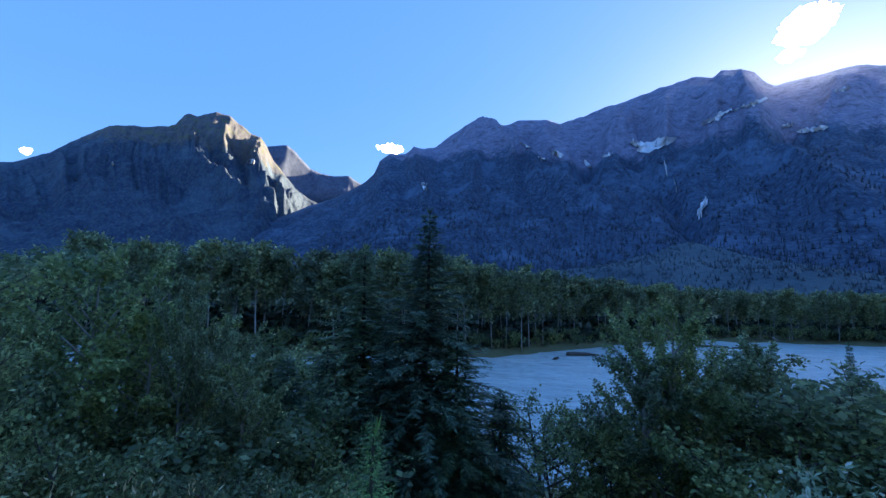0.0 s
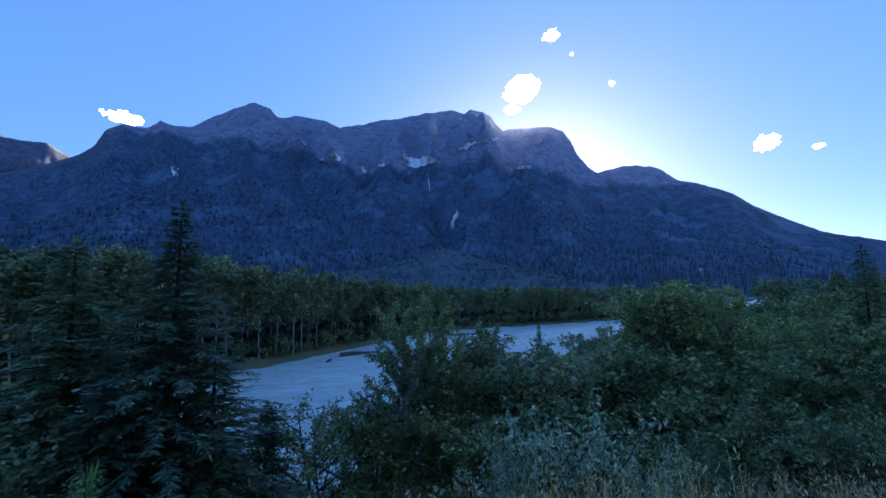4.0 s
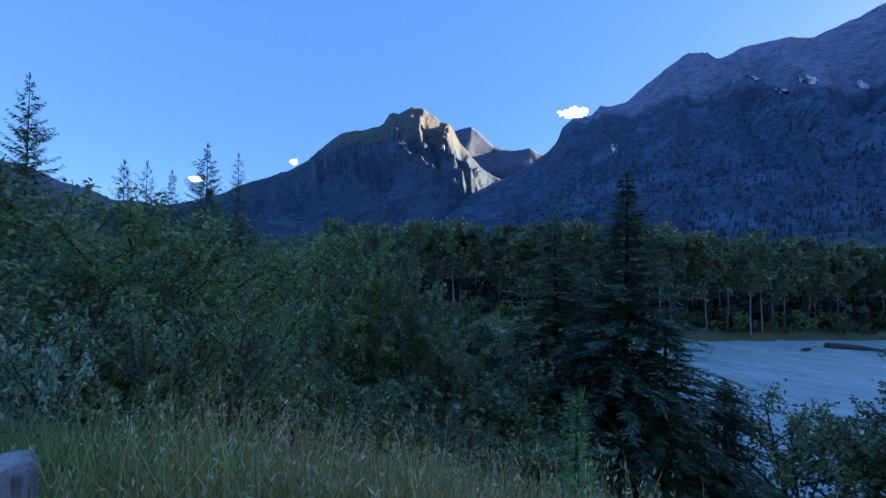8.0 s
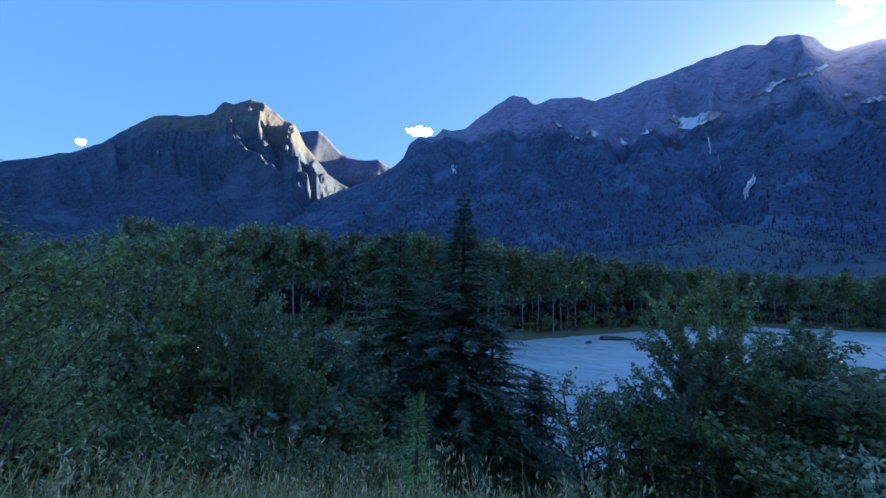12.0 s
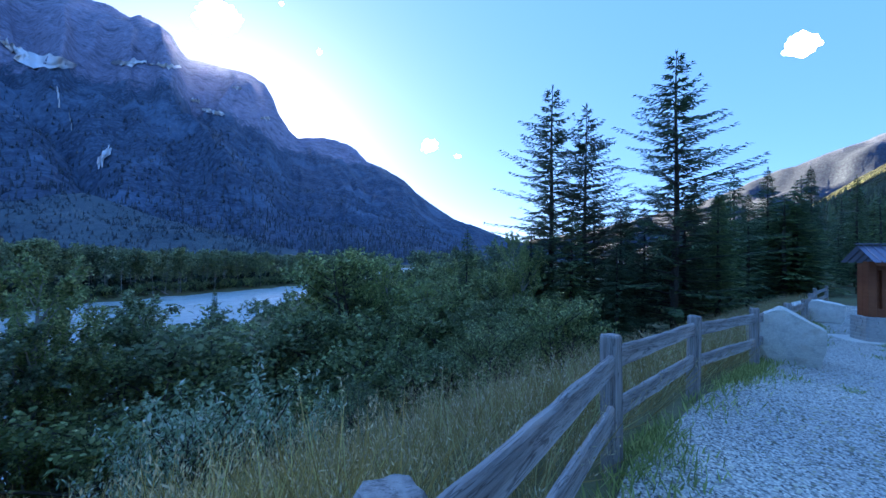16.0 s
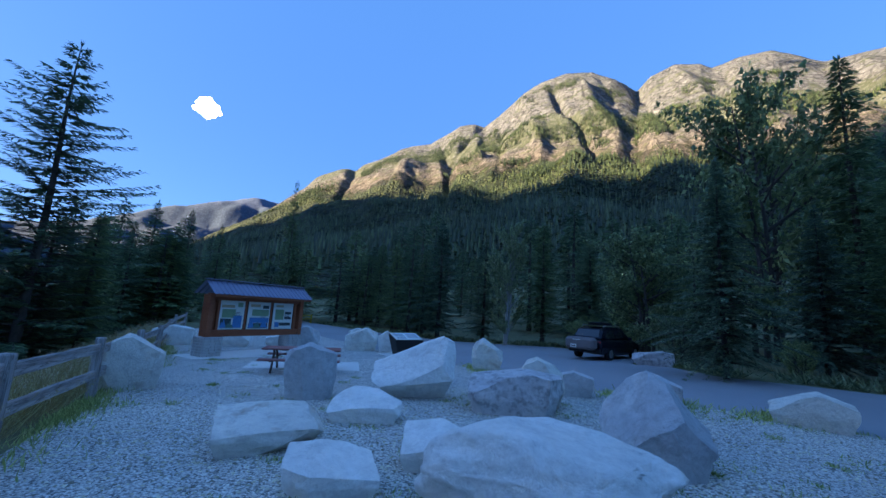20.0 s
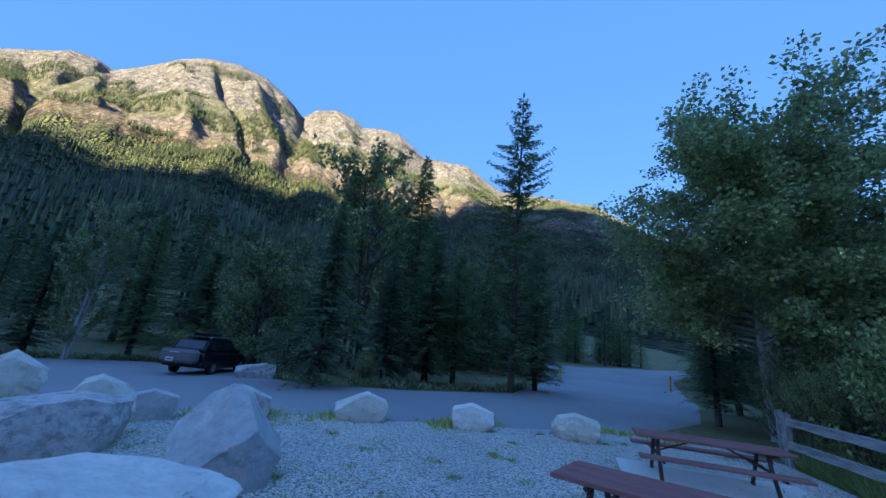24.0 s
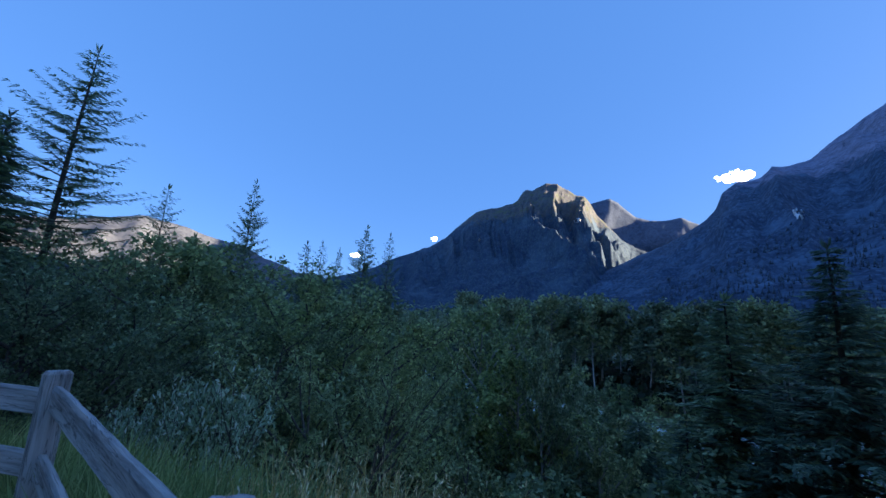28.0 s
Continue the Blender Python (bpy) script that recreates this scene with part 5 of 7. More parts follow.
for n in range(60):
    az = radians(place.uniform(90, 132))
    r = place.uniform(42, 78)
    x, y = r * math.sin(az), r * math.cos(az)
    if -24.5 < y < -19 and x < 62:
        continue
    h = place.uniform(7, 10.5)
    tree_thing("fir_tree", "dark green fir in the wood behind the road", "fir", P_LOW[n % 3], x, y, gz(x, y), h / 14.0, place.uniform(0, 360), "wood behind the road", place.uniform(1.4, 1.9))

# the flood-plain wood over the river: tall bare stems and high crowns
WOOD_X, WOOD_H = [-200, -130, -60, -7, 15, 60, 120, 300], [33, 31, 28.5, 25.5, 22.5, 20, 18.5, 17.5]
P_FAR = [leafy_meshes("river_cottonwood", 26.0, 4.4, M_BANK, 120 + k, trunks=1, bare=0.30 + 0.08 * k, fine=False, leaf=0.95, leaves=1500, limbs=40, twigs=5, clump=1.25, bark=M_BARK_PALE, spread=0.75, shape=0.55, thick=0.007) for k in range(3)]
P_UNDER = leafy_meshes("bank_bush", 6.0, 3.4, M_LEAF, 131, trunks=4, bare=0.05, fine=False, leaf=0.85, leaves=360, limbs=9, twigs=7, clump=0.9)
for n in range(190):
    x = -130 + 420 * ((n + place.random() * 0.8) / 190) ** 0.9
    y = np.interp(x, BANK_X, BANK_Y) + 3 + place.choice((0, 4, 9, 15)) + place.uniform(-2, 3)
    tree_thing("cottonwood_tree", "tall cottonwood on the far river bank", "tree", P_FAR[n % 3], x, y, gz(x, y) - 0.2, np.interp(x, WOOD_X, WOOD_H) / 26.0 * place.uniform(0.84, 1.04), place.uniform(0, 360), "cottonwoods on the far bank", place.uniform(0.95, 1.35))
for n in range(120):
    x = -90 + 330 * (n + place.random()) / 120
    y = np.interp(x, BANK_X, BANK_Y) + 1.5 + place.uniform(0, 4)
    tree_thing("bank_bush", "low green bush on the far river bank", "bush", P_UNDER, x, y, gz(x, y) - 0.2, place.uniform(0.4, 0.9), place.uniform(0, 360), "bushes on the far bank")
for n in range(70):
    x = 28 + 150 * place.random() ** 1.1
    near = np.interp(x, NEAR_X, NEAR_Y)
    y = near - 2 - place.uniform(0, 1) * min(34, 0.35 * near)
    tree_thing("bank_bush", "low green willow bush on the near river bank", "bush", P_UNDER, x, y, gz(x, y) - 0.2, place.uniform(0.35, 0.8), place.uniform(0, 360), "bushes on the near bank")


def far_wood(name, count, spot, height, wide, mat, label, seed, leafy=False):
    """A wood too far off to count: many small crowns in one mesh."""
    r = np.random.default_rng(seed)
    verts, quads, at = [], [], 0
    for n in range(count):
        x, y, z = spot(r)
        h, w = height * r.uniform(0.7, 1.25), wide * r.uniform(0.75, 1.25)
        if leafy:
            h = height / 25.0 * float(np.interp(x, WOOD_X, WOOD_H)) * r.uniform(0.78, 1.0)
        turn = r.uniform(0, 6.28)
        if leafy:
            k = 44
            d = r.normal(0, 1, (k, 3))
            d = unit(d) * [w, w, h * 0.34]
            root = np.array([x, y, z + h * 0.64]) + d * r.uniform(0.5, 1.0, (k, 1))
            v, q = blades(root, r.normal(0, 1, (k, 3)), d + [0, 0, 0.6 * w], np.full(k, w * 0.55), np.full(k, w * 0.42))
            verts.append(v)
            quads.append(q + at)
            at += len(v)
            continue
        for lo, hi, rad in ((0.06, 0.68, 1.0), (0.42, 1.0, 0.62)):
            a = turn + np.arange(4) * 1.571
            rr = w * rad * r.uniform(0.75, 1.2, 4)
            ring = np.stack([x + rr * np.cos(a), y + rr * np.sin(a), np.full(4, z + h * lo)], 1)
            tip = np.array([[x, y, z + h * hi]])
            mid = (ring + np.roll(ring, -1, 0)) / 2 * 1.0
            mid[:, :2] = [x, y] + (mid[:, :2] - [x, y]) * 0.55
            mid[:, 2] += h * 0.03
            verts.append(np.concatenate([ring, mid, tip]))
            quads.append(np.array([(8, 4 + (k - 1) % 4, k, 4 + k) for k in range(4)]) + at)
            at += 9
    me = mesh_np(name, np.concatenate(verts), np.concatenate(quads), mat)
    tagged(new(name, me), label, "forest", kind="stuff")


def south_spot(r):
    az = r.uniform(102, 245)
    s = 0.02 + 0.45 * r.random() ** 0.75
    return south_range.point(az, s)


def south_high(r):
    while True:
        az, s = r.uniform(112, 215), r.uniform(0.4, 0.85)
        p = south_range.point(az, s)
        belt = max(0.0, 1 - abs(p[2] - 610) / 160)
        if noise.noise(Vector((p[0] / 130, p[1] / 130, p[2] / 90))) > 0.32 - 0.5 * belt:
            return p


def north_spot(r):
    return north_range.point(r.uniform(-30, 70), 0.02 + 0.5 * r.random() ** 1.5)


def under_spot(r):
    x = r.uniform(-260, 420)
    y = float(np.interp(x, BANK_X, BANK_Y)) + 8 + 60 * r.random()
    return x, y, gz(x, y) - 3


def plain_spot(r):
    x = r.uniform(-500, 700)
    y = float(np.interp(x, BANK_X, BANK_Y)) + 24 + 500 * r.random() ** 1.6
    return x, y, gz(x, y)


far_wood("south_forest", 11000, south_spot, 17.0, 4.2, M_FOREST, "dark conifer forest on the lower mountain slope", 1)
far_wood("south_high_forest", 9000, south_high, 16.0, 3.8, M_FOREST, "scattered conifers on the rock ledges", 2)
def fan_spot(r):
    return debris_fan.point(r.uniform(-4, 42), 0.05 + 0.93 * r.random())


far_wood("fan_scrub", 1600, fan_spot, 9.0, 5.0, M_HAZED_NEEDLE, "low scrub and young trees on the debris fan", 6)
far_wood("north_forest", 8000, north_spot, 21.0, 7.0, M_HAZED_NEEDLE, "distant conifer forest on the shaded mountain foot", 3)
far_wood("plain_understory", 1500, under_spot, 11.0, 4.5, M_FOREST, "dark understorey of the valley floor wood", 5, True)
far_wood("plain_forest", 2600, plain_spot, 25.0, 4.2, M_BANK, "cottonwood forest of the valley floor", 4, True)

# ---- the fence ----


def rail_mesh(length, seed, thick=0.055, tall=0.17):
    """A split rail with a wavy worn edge, along x."""
    r = random.Random(seed)
    bm = bmesh.new()
    rows, n = [], 22
    for i in range(n + 1):
        x = length * (i / n - 0.5)
        up = tall / 2 + 0.012 * noise.noise(Vector((x * 2.2, seed, 0))) + 0.007 * noise.noise(Vector((x * 9, seed, 4)))
        dn = -tall / 2 + 0.016 * noise.noise(Vector((x * 1.6, seed, 9)))
        yb = 0.008 * noise.noise(Vector((x * 1.3, seed, 7)))
        t = thick / 2
        rows.append([bm.verts.new((x, yb + a, b)) for a, b in ((-t, dn + 0.012), (-t, up - 0.02), (-t * 0.5, up), (t * 0.6, up - 0.004), (t, up - 0.022), (t, dn + 0.01), (t * 0.5, dn), (-t * 0.5, dn))])
    for a, b in zip(rows, rows[1:]):
        for k in range(8):
            bm.faces.new((a[k], b[k], b[(k + 1) % 8], a[(k + 1) % 8]))
    bm.faces.new(rows[0])
    bm.faces.new(rows[-1][::-1])
    bmesh.ops.recalc_face_normals(bm, faces=bm.faces[:])
    me = bpy.data.meshes.new("rail")
    bm.to_mesh(me)
    bm.free()
    me.materials.append(M_FENCE)
    return me


def post_mesh(seed, tall=1.5, wide=0.15):
    bm = bmesh.new()
    rings = []
    for i, z in enumerate((-0.4, 0.0, 0.3, 0.6, 0.9, tall - 0.42, tall - 0.40)):
        f = 1.0 if i < 6 else 0.86
        ring = []
        for k in range(12):
            a = 2 * math.pi * k / 12
            sq = 1.0 / max(abs(math.cos(a)), abs(math.sin(a)))
            rr = wide / 2 * min(sq, 1.16) * f * (1 + 0.05 * noise.noise(Vector((k * 1.7, z * 2, seed))))
            ring.append(bm.verts.new((rr * math.cos(a), rr * math.sin(a), z + (0.012 * noise.noise(Vector((k, seed, 1))) if i > 4 else 0))))
        rings.append(ring)
    for a, b in zip(rings, rings[1:]):
        for k in range(12):
            bm.faces.new((a[k], a[(k + 1) % 12], b[(k + 1) % 12], b[k]))
    bm.faces.new(rings[-1])
    me = bpy.data.meshes.new("post")
    bm.to_mesh(me)
    bm.free()
    me.materials.append(M_POST)
    return me


fence = thing("fence", "weathered grey-violet timber fence of posts and two split rails", "fence")
for n, (x, y) in enumerate(FENCE):
    ob = part("post", post_mesh(n * 3.1), M_POST, fence)
    ob.matrix_basis = pose(x, y, float(plateau(x, y)), 0.8 * math.sin(n * 2.1), 0.8 * math.cos(n * 1.7), 20 * n + math.degrees(math.atan2(y, x)))
for n, ((x0, y0), (x1, y1)) in enumerate(zip(FENCE, FENCE[1:])):
    a, b = Vector((x0, y0, float(plateau(x0, y0)))), Vector((x1, y1, float(plateau(x1, y1))))
    way = b - a
    yaw = math.degrees(math.atan2(way.y, way.x))
    tip = -math.degrees(math.atan2(way.z, math.hypot(way.x, way.y)))
    for k, h in enumerate((0.90, 0.47)):
        mid = (a + b) / 2 + Vector((0, 0, h + 0.02 * math.sin(n * 1.9 + k)))
        ob = part("rail", rail_mesh(way.length - 0.08, n * 2 + k + 0.37), M_FENCE, fence)
        ob.matrix_basis = pose(mid.x, mid.y, mid.z, 0, tip + 0.5 * math.sin(n * 2.3 + k), yaw)

# ---- boulders ----


def boulder_mesh(seed, sx, sy, sz, mat, peak=0.0, sharp=0.25, round_=0.035, points=11, planes=()):
    """A broken block: the hull of a few points, its edges worn, its faces uneven. peak: where its top lies across, sharp: how far it falls from there."""
    r = random.Random(seed)
    bm = bmesh.new()
    if points > 20:
        for k in range(points + 7):
            p = Vector((r.uniform(-1, 1), r.uniform(-1, 1), r.uniform(-0.9, 1)))
            q = (abs(p.x) ** 2.4 + abs(p.y) ** 2.4 + abs(p.z) ** 2.4) ** (1 / 2.4)
            bm.verts.new(p / q * r.uniform(0.86, 1.06))
    else:
        bmesh.ops.create_cube(bm, size=2.0)
        for n, d in planes:
            bmesh.ops.bisect_plane(bm, geom=bm.verts[:] + bm.edges[:] + bm.faces[:], plane_co=Vector(n) * d, plane_no=n, clear_outer=True)
            bmesh.ops.convex_hull(bm, input=bm.verts[:])
        for k in range(points):
            n = Vector((r.uniform(-1, 1), r.uniform(-1, 1), r.uniform(-0.75, 0.9)))
            n /= max(abs(n.x), abs(n.y), abs(n.z))
            reach = abs(n.x) + abs(n.y) + abs(n.z)
            bmesh.ops.bisect_plane(bm, geom=bm.verts[:] + bm.edges[:] + bm.faces[:], plane_co=n * (reach * r.uniform(0.64, 0.86) / n.length_squared), plane_no=n, clear_outer=True)
            bmesh.ops.convex_hull(bm, input=bm.verts[:])
    bmesh.ops.convex_hull(bm, input=bm.verts[:])
    bmesh.ops.delete(bm, geom=[v for v in bm.verts if not v.link_faces], context="VERTS")
    bmesh.ops.dissolve_limit(bm, angle_limit=radians(8), verts=bm.verts[:], edges=bm.edges[:])
    bmesh.ops.bevel(bm, geom=bm.edges[:], offset=round_, segments=2, profile=0.6, affect="EDGES", clamp_overlap=True)
    corners = [v.co.copy() for v in bm.verts]
    bm.free()
    bm = bmesh.new()
    for c in corners:
        bm.verts.new(c)
    bmesh.ops.remove_doubles(bm, verts=bm.verts[:], dist=0.006)
    bmesh.ops.convex_hull(bm, input=bm.verts[:])
    bmesh.ops.delete(bm, geom=[v for v in bm.verts if not v.link_faces], context="VERTS")
    bmesh.ops.recalc_face_normals(bm, faces=bm.faces[:])
    bmesh.ops.triangulate(bm, faces=bm.faces[:])
    for _ in range(4):
        long = [e for e in bm.edges if e.calc_length() > 0.10]
        if len(bm.verts) > (2600 if sx > 1.3 else 1700):
            break
        bmesh.ops.subdivide_edges(bm, edges=long, cuts=1)
        bmesh.ops.triangulate(bm, faces=[f for f in bm.faces if len(f.verts) > 3])
    off = Vector((seed * 1.7, 0, 0))
    for v in bm.verts:
        p = v.co
        step = math.floor((p.z + 0.4 * p.x + 0.25 * noise.noise(p * 1.4 + off)) * 4.5) * 0.010
        n = (0.075 if points > 20 else 0.045) * noise.fractal(p * 1.9 + off, 1.0, 2.0, 5) + 0.035 * abs(noise.noise(p * 6 + off)) + 0.016 * noise.noise(p * 16 + off) - 0.09 * max(0.0, noise.noise(p * 2.3 - off) - 0.2) + step * 0.6
        v.co = p + p.normalized() * n
        tuck = 1.0 - 0.20 * min(1.0, max(0.0, (0.05 - v.co.z) / 0.7)) * (0.7 + 0.6 * noise.noise(Vector((p.x, p.y, seed)) * 1.3))
        v.co.x *= tuck
        v.co.y *= tuck
        if v.co.z > -0.3:
            v.co.z -= sharp * abs(v.co.x - peak) * (v.co.z + 0.3) * 0.75
    lo = [min(v.co[k] for v in bm.verts) for k in range(3)]
    hi = [max(v.co[k] for v in bm.verts) for k in range(3)]
    for v in bm.verts:
        for k, s in enumerate((sx, sy, sz)):
            v.co[k] = ((v.co[k] - lo[k]) / (hi[k] - lo[k]) - (0.5 if k < 2 else 0.0)) * s * (1.0 if k < 2 else 1.16)
        v.co.z -= 0.16 * sz
    me = bpy.data.meshes.new("boulder")
    bm.to_mesh(me)
    bm.free()
    me.materials.append(mat)
    me.polygons.foreach_set("use_smooth", [True] * len(me.polygons))
    if points <= 20:
        me.set_sharp_from_angle(angle=radians(24))
    return me


# place, width and depth as seen from the fence, height, extra turn, stone, seed, peak, fall to the sides
BOULDERS = []
# broken faces of single stones: direction and distance from the middle
PLANES = {7: [((-0.35, -0.62, 0.70), 0.62), ((0.1, -0.55, -0.8), 0.75)], 13: [((-0.55, -0.45, 0.70), 0.52), ((0.75, -0.1, 0.65), 0.80)], 10: [((-0.15, -0.35, 0.92), 0.72)], 2: [((0.05, -0.2, 0.97), 0.62)], 3: [((-0.1, -0.25, 0.96), 0.6), ((0.5, -0.6, -0.5), 0.9)], 6: [((-0.3, -0.3, 0.9), 0.5)]}
BOULDERS += [
    (1.75, -3.8, 2.25, 1.6, 0.76, 4, M_ROCK_WHITE, 35, -0.2, 0.30, "large smooth pale boulder on the gravel"),
    (3.4, -2.72, 0.88, 0.7, 0.38, 0, M_ROCK_WHITE, 2, -0.3, 0.2, "flat pale boulder on the gravel"),
    (5.0, -2.98, 1.3, 0.95, 0.46, 5, M_ROCK_TAN, 3, -0.2, 0.15, "flat rust-stained boulder on the gravel"),
    (7.2, -4.95, 1.0, 0.8, 1.08, 0, M_ROCK_GREY, 4, -0.1, 0.25, "upright blue-grey boulder on the gravel"),
    (5.15, -4.65, 1.15, 0.7, 0.48, -5, M_ROCK_WHITE, 6, -0.4, 0.45, "low pale wedge-shaped boulder on the gravel"),
    (5.95, -6.6, 1.75, 1.15, 1.30, 0, M_ROCK_WHITE, 7, 0.75, 0.5, "large pale angular boulder with a raised corner"),
    (3.75, -7.0, 1.75, 1.1, 0.78, 0, M_ROCK_SPECK, 8, 0.3, 0.3, "speckled grey boulder on the gravel"),
    (3.75, -7.95, 1.05, 0.9, 0.95, 0, M_ROCK_TAN, 9, 0.0, 0.4, "brown-tipped boulder behind another"),
]
BOULDERS += [
    (3.1, -3.9, 0.75, 0.65, 0.46, 0, M_ROCK_WHITE, 10, 0.1, 0.15, "small pale boulder beside a large one"),
    (1.22, -5.7, 1.25, 1.0, 1.08, 0, M_ROCK_GREY, 13, -0.1, 0.55, "leaning grey granite boulder"),
    (2.0, -9.9, 1.1, 0.8, 0.72, 0, M_ROCK_SPECK, 12, -0.2, 0.5, "speckled boulder at the road edge"),
    (-0.5, -10.2, 1.2, 0.85, 0.62, 0, M_ROCK_TAN, 14, 0.2, 0.6, "pale angular boulder at the road edge"),
    (-3.1, -9.75, 1.0, 0.8, 0.58, 0, M_ROCK_WHITE, 15, -0.1, 0.4, "white boulder at the road edge"),
    (-5.45, -9.2, 1.1, 0.8, 0.58, 0, M_ROCK_TAN, 16, 0.0, 0.4, "pale layered boulder at the road edge"),
    (7.4, -11.9, 1.05, 0.8, 1.1, 0, M_ROCK_TAN, 17, -0.3, 0.5, "tan boulder at the road edge"),
    (3.9, -20.3, 1.7, 0.9, 0.65, 0, M_ROCK_SPECK, 18, 0.5, 0.3, "grey boulder beside the parked car"),
]
BOULDERS += [
    (10.3, -2.75, 1.2, 0.9, 1.12, 0, M_ROCK_TAN, 19, -0.1, 0.55, "tall pale boulder against the fence"),
    (20.9, -6.8, 1.6, 1.1, 0.9, 0, M_ROCK_WHITE, 20, 0.0, 0.3, "pale boulder by the far fence"),
    (17.2, -11.2, 1.3, 0.9, 1.15, 0, M_ROCK_GREY, 23, 0.0, 0.4, "grey boulder beside the kiosk"),
    (15.6, -13.3, 1.6, 0.9, 1.15, 0, M_ROCK_TAN, 22, 0.3, 0.5, "pale boulder at the car park edge"),
    (3.6, -9.6, 0.9, 0.7, 0.6, 0, M_ROCK_GREY, 24, 0.0, 0.4, "small grey boulder at the road edge"),
    (19.6, -16.4, 1.2, 0.9, 0.95, 0, M_ROCK_WHITE, 25, 0.0, 0.4, "white boulder at the car park edge"),
    (19.6, -8.9, 1.5, 0.9, 0.75, 0, M_ROCK_WHITE, 26, 0.0, 0.3, "pale boulder behind the kiosk"),
    (18.6, -10.7, 1.3, 0.8, 0.6, 0, M_ROCK_WHITE, 27, 0.0, 0.3, "pale boulder behind the kiosk"),
]
BOULDERS += [
    (14.2, -13.7, 0.9, 0.8, 1.05, 0, M_ROCK_WHITE, 28, 0.0, 0.5, "white boulder behind the lectern sign"),
]
for x, y, sx, sy, sz, turn, mat, seed, peak, sharp, label in BOULDERS:
    ob = new("boulder", boulder_mesh(seed, sx, sy, sz, mat, peak, sharp, 0.16 if seed == 35 else 0.03, 40 if seed == 35 else 6, PLANES.get(seed, ())))
    ob.matrix_basis = pose(x, y, float(plateau(x, y)), 0, 0, turn - math.degrees(math.atan2(x, y)))
    tagged(ob, label, "boulder", "boulders on the gravel")

# ---- picnic tables on their pads ----


def pad(x, y, sx, sy, turn):
    bm = box_bm(sx, sy, 0.16, (0, 0, -0.028), 0.01)
    me = bpy.data.meshes.new("concrete_pad")
    bm.to_mesh(me)
    bm.free()
    me.materials.append(M_CONCRETE)
    ob = new("concrete_pad", me)
    ob.matrix_basis = pose(x, y, float(plateau(x, y)) + 0.0, 0, 1.2 * (x > 0), turn)
    return tagged(ob, "pale concrete slab set in the gravel", "pad", kind="structure")


def board_mesh(length, width, thick):
    bm = box_bm(length, width, thick, (0, 0, 0), 0.006)
    me = bpy.data.meshes.new("board")
    bm.to_mesh(me)
    bm.free()
    me.materials.append(M_TABLE)
    return me


BOARD = board_mesh(2.12, 0.235, 0.045)
SEAT = board_mesh(2.12, 0.26, 0.045)


def picnic_table(x, y, turn, label):
    table = thing("picnic_table", label, "picnic table", "picnic tables", pose(x, y, float(plateau(x, y)) + 0.045, 0, 0, turn) @ Matrix.Diagonal((1, 1, 0.9, 1)))
    for k in range(3):
        part("tabletop_board", BOARD, M_TABLE, table).matrix_basis = pose(0, (k - 1) * 0.247, 0.70)
    for s in (-1, 1):
        part("bench", SEAT, M_TABLE, table, "red-stained bench board").matrix_basis = pose(0, s * 0.68, 0.43)
    for s in (-1, 1):
        ex = s * 0.74
        for q in (-1, 1):
            leg = tube_bm([(ex, q * 0.20, 0.675), (ex, q * 0.30, 0.45), (ex, q * 0.50, 0.10), (ex, q * 0.56, 0.03), (ex, q * 0.50, 0.025)], 0.03, 8)
            part("leg", leg, M_STEEL, table, "brown steel tube leg")
            part("bench_bracket", tube_bm([(ex, q * 0.30, 0.38), (ex, q * 0.60, 0.385), (ex, q * 0.78, 0.39)], 0.025, 8), M_STEEL, table)
        part("crossbar", tube_bm([(ex, -0.36, 0.655), (ex, 0.36, 0.655)], 0.024, 8), M_STEEL, table)
        part("lower_crossbar", tube_bm([(ex, -0.34, 0.40), (ex, 0.34, 0.40)], 0.024, 8), M_STEEL, table)
        part("brace", tube_bm([(ex, 0, 0.42), (s * 0.18, 0, 0.675)], 0.016, 6), M_STEEL, table)
    return table


pad(-2.75, -2.95, 2.9, 2.5, 130)
picnic_table(-2.88, -3.3, 129, "red-stained picnic table on a concrete slab near the fence")
pad(-5.8, -5.7, 2.8, 2.5, 148)
picnic_table(-5.85, -6.0, 147, "red-stained picnic table on a concrete slab by the boulders")
pad(11.0, -7.2, 3.4, 2.7, 52)
picnic_table(10.5, -6.85, 52, "red-brown picnic table on a slab before the kiosk")

# ---- information kiosk ----
KX, KY, KT = 15.7, -8.1, -81.0


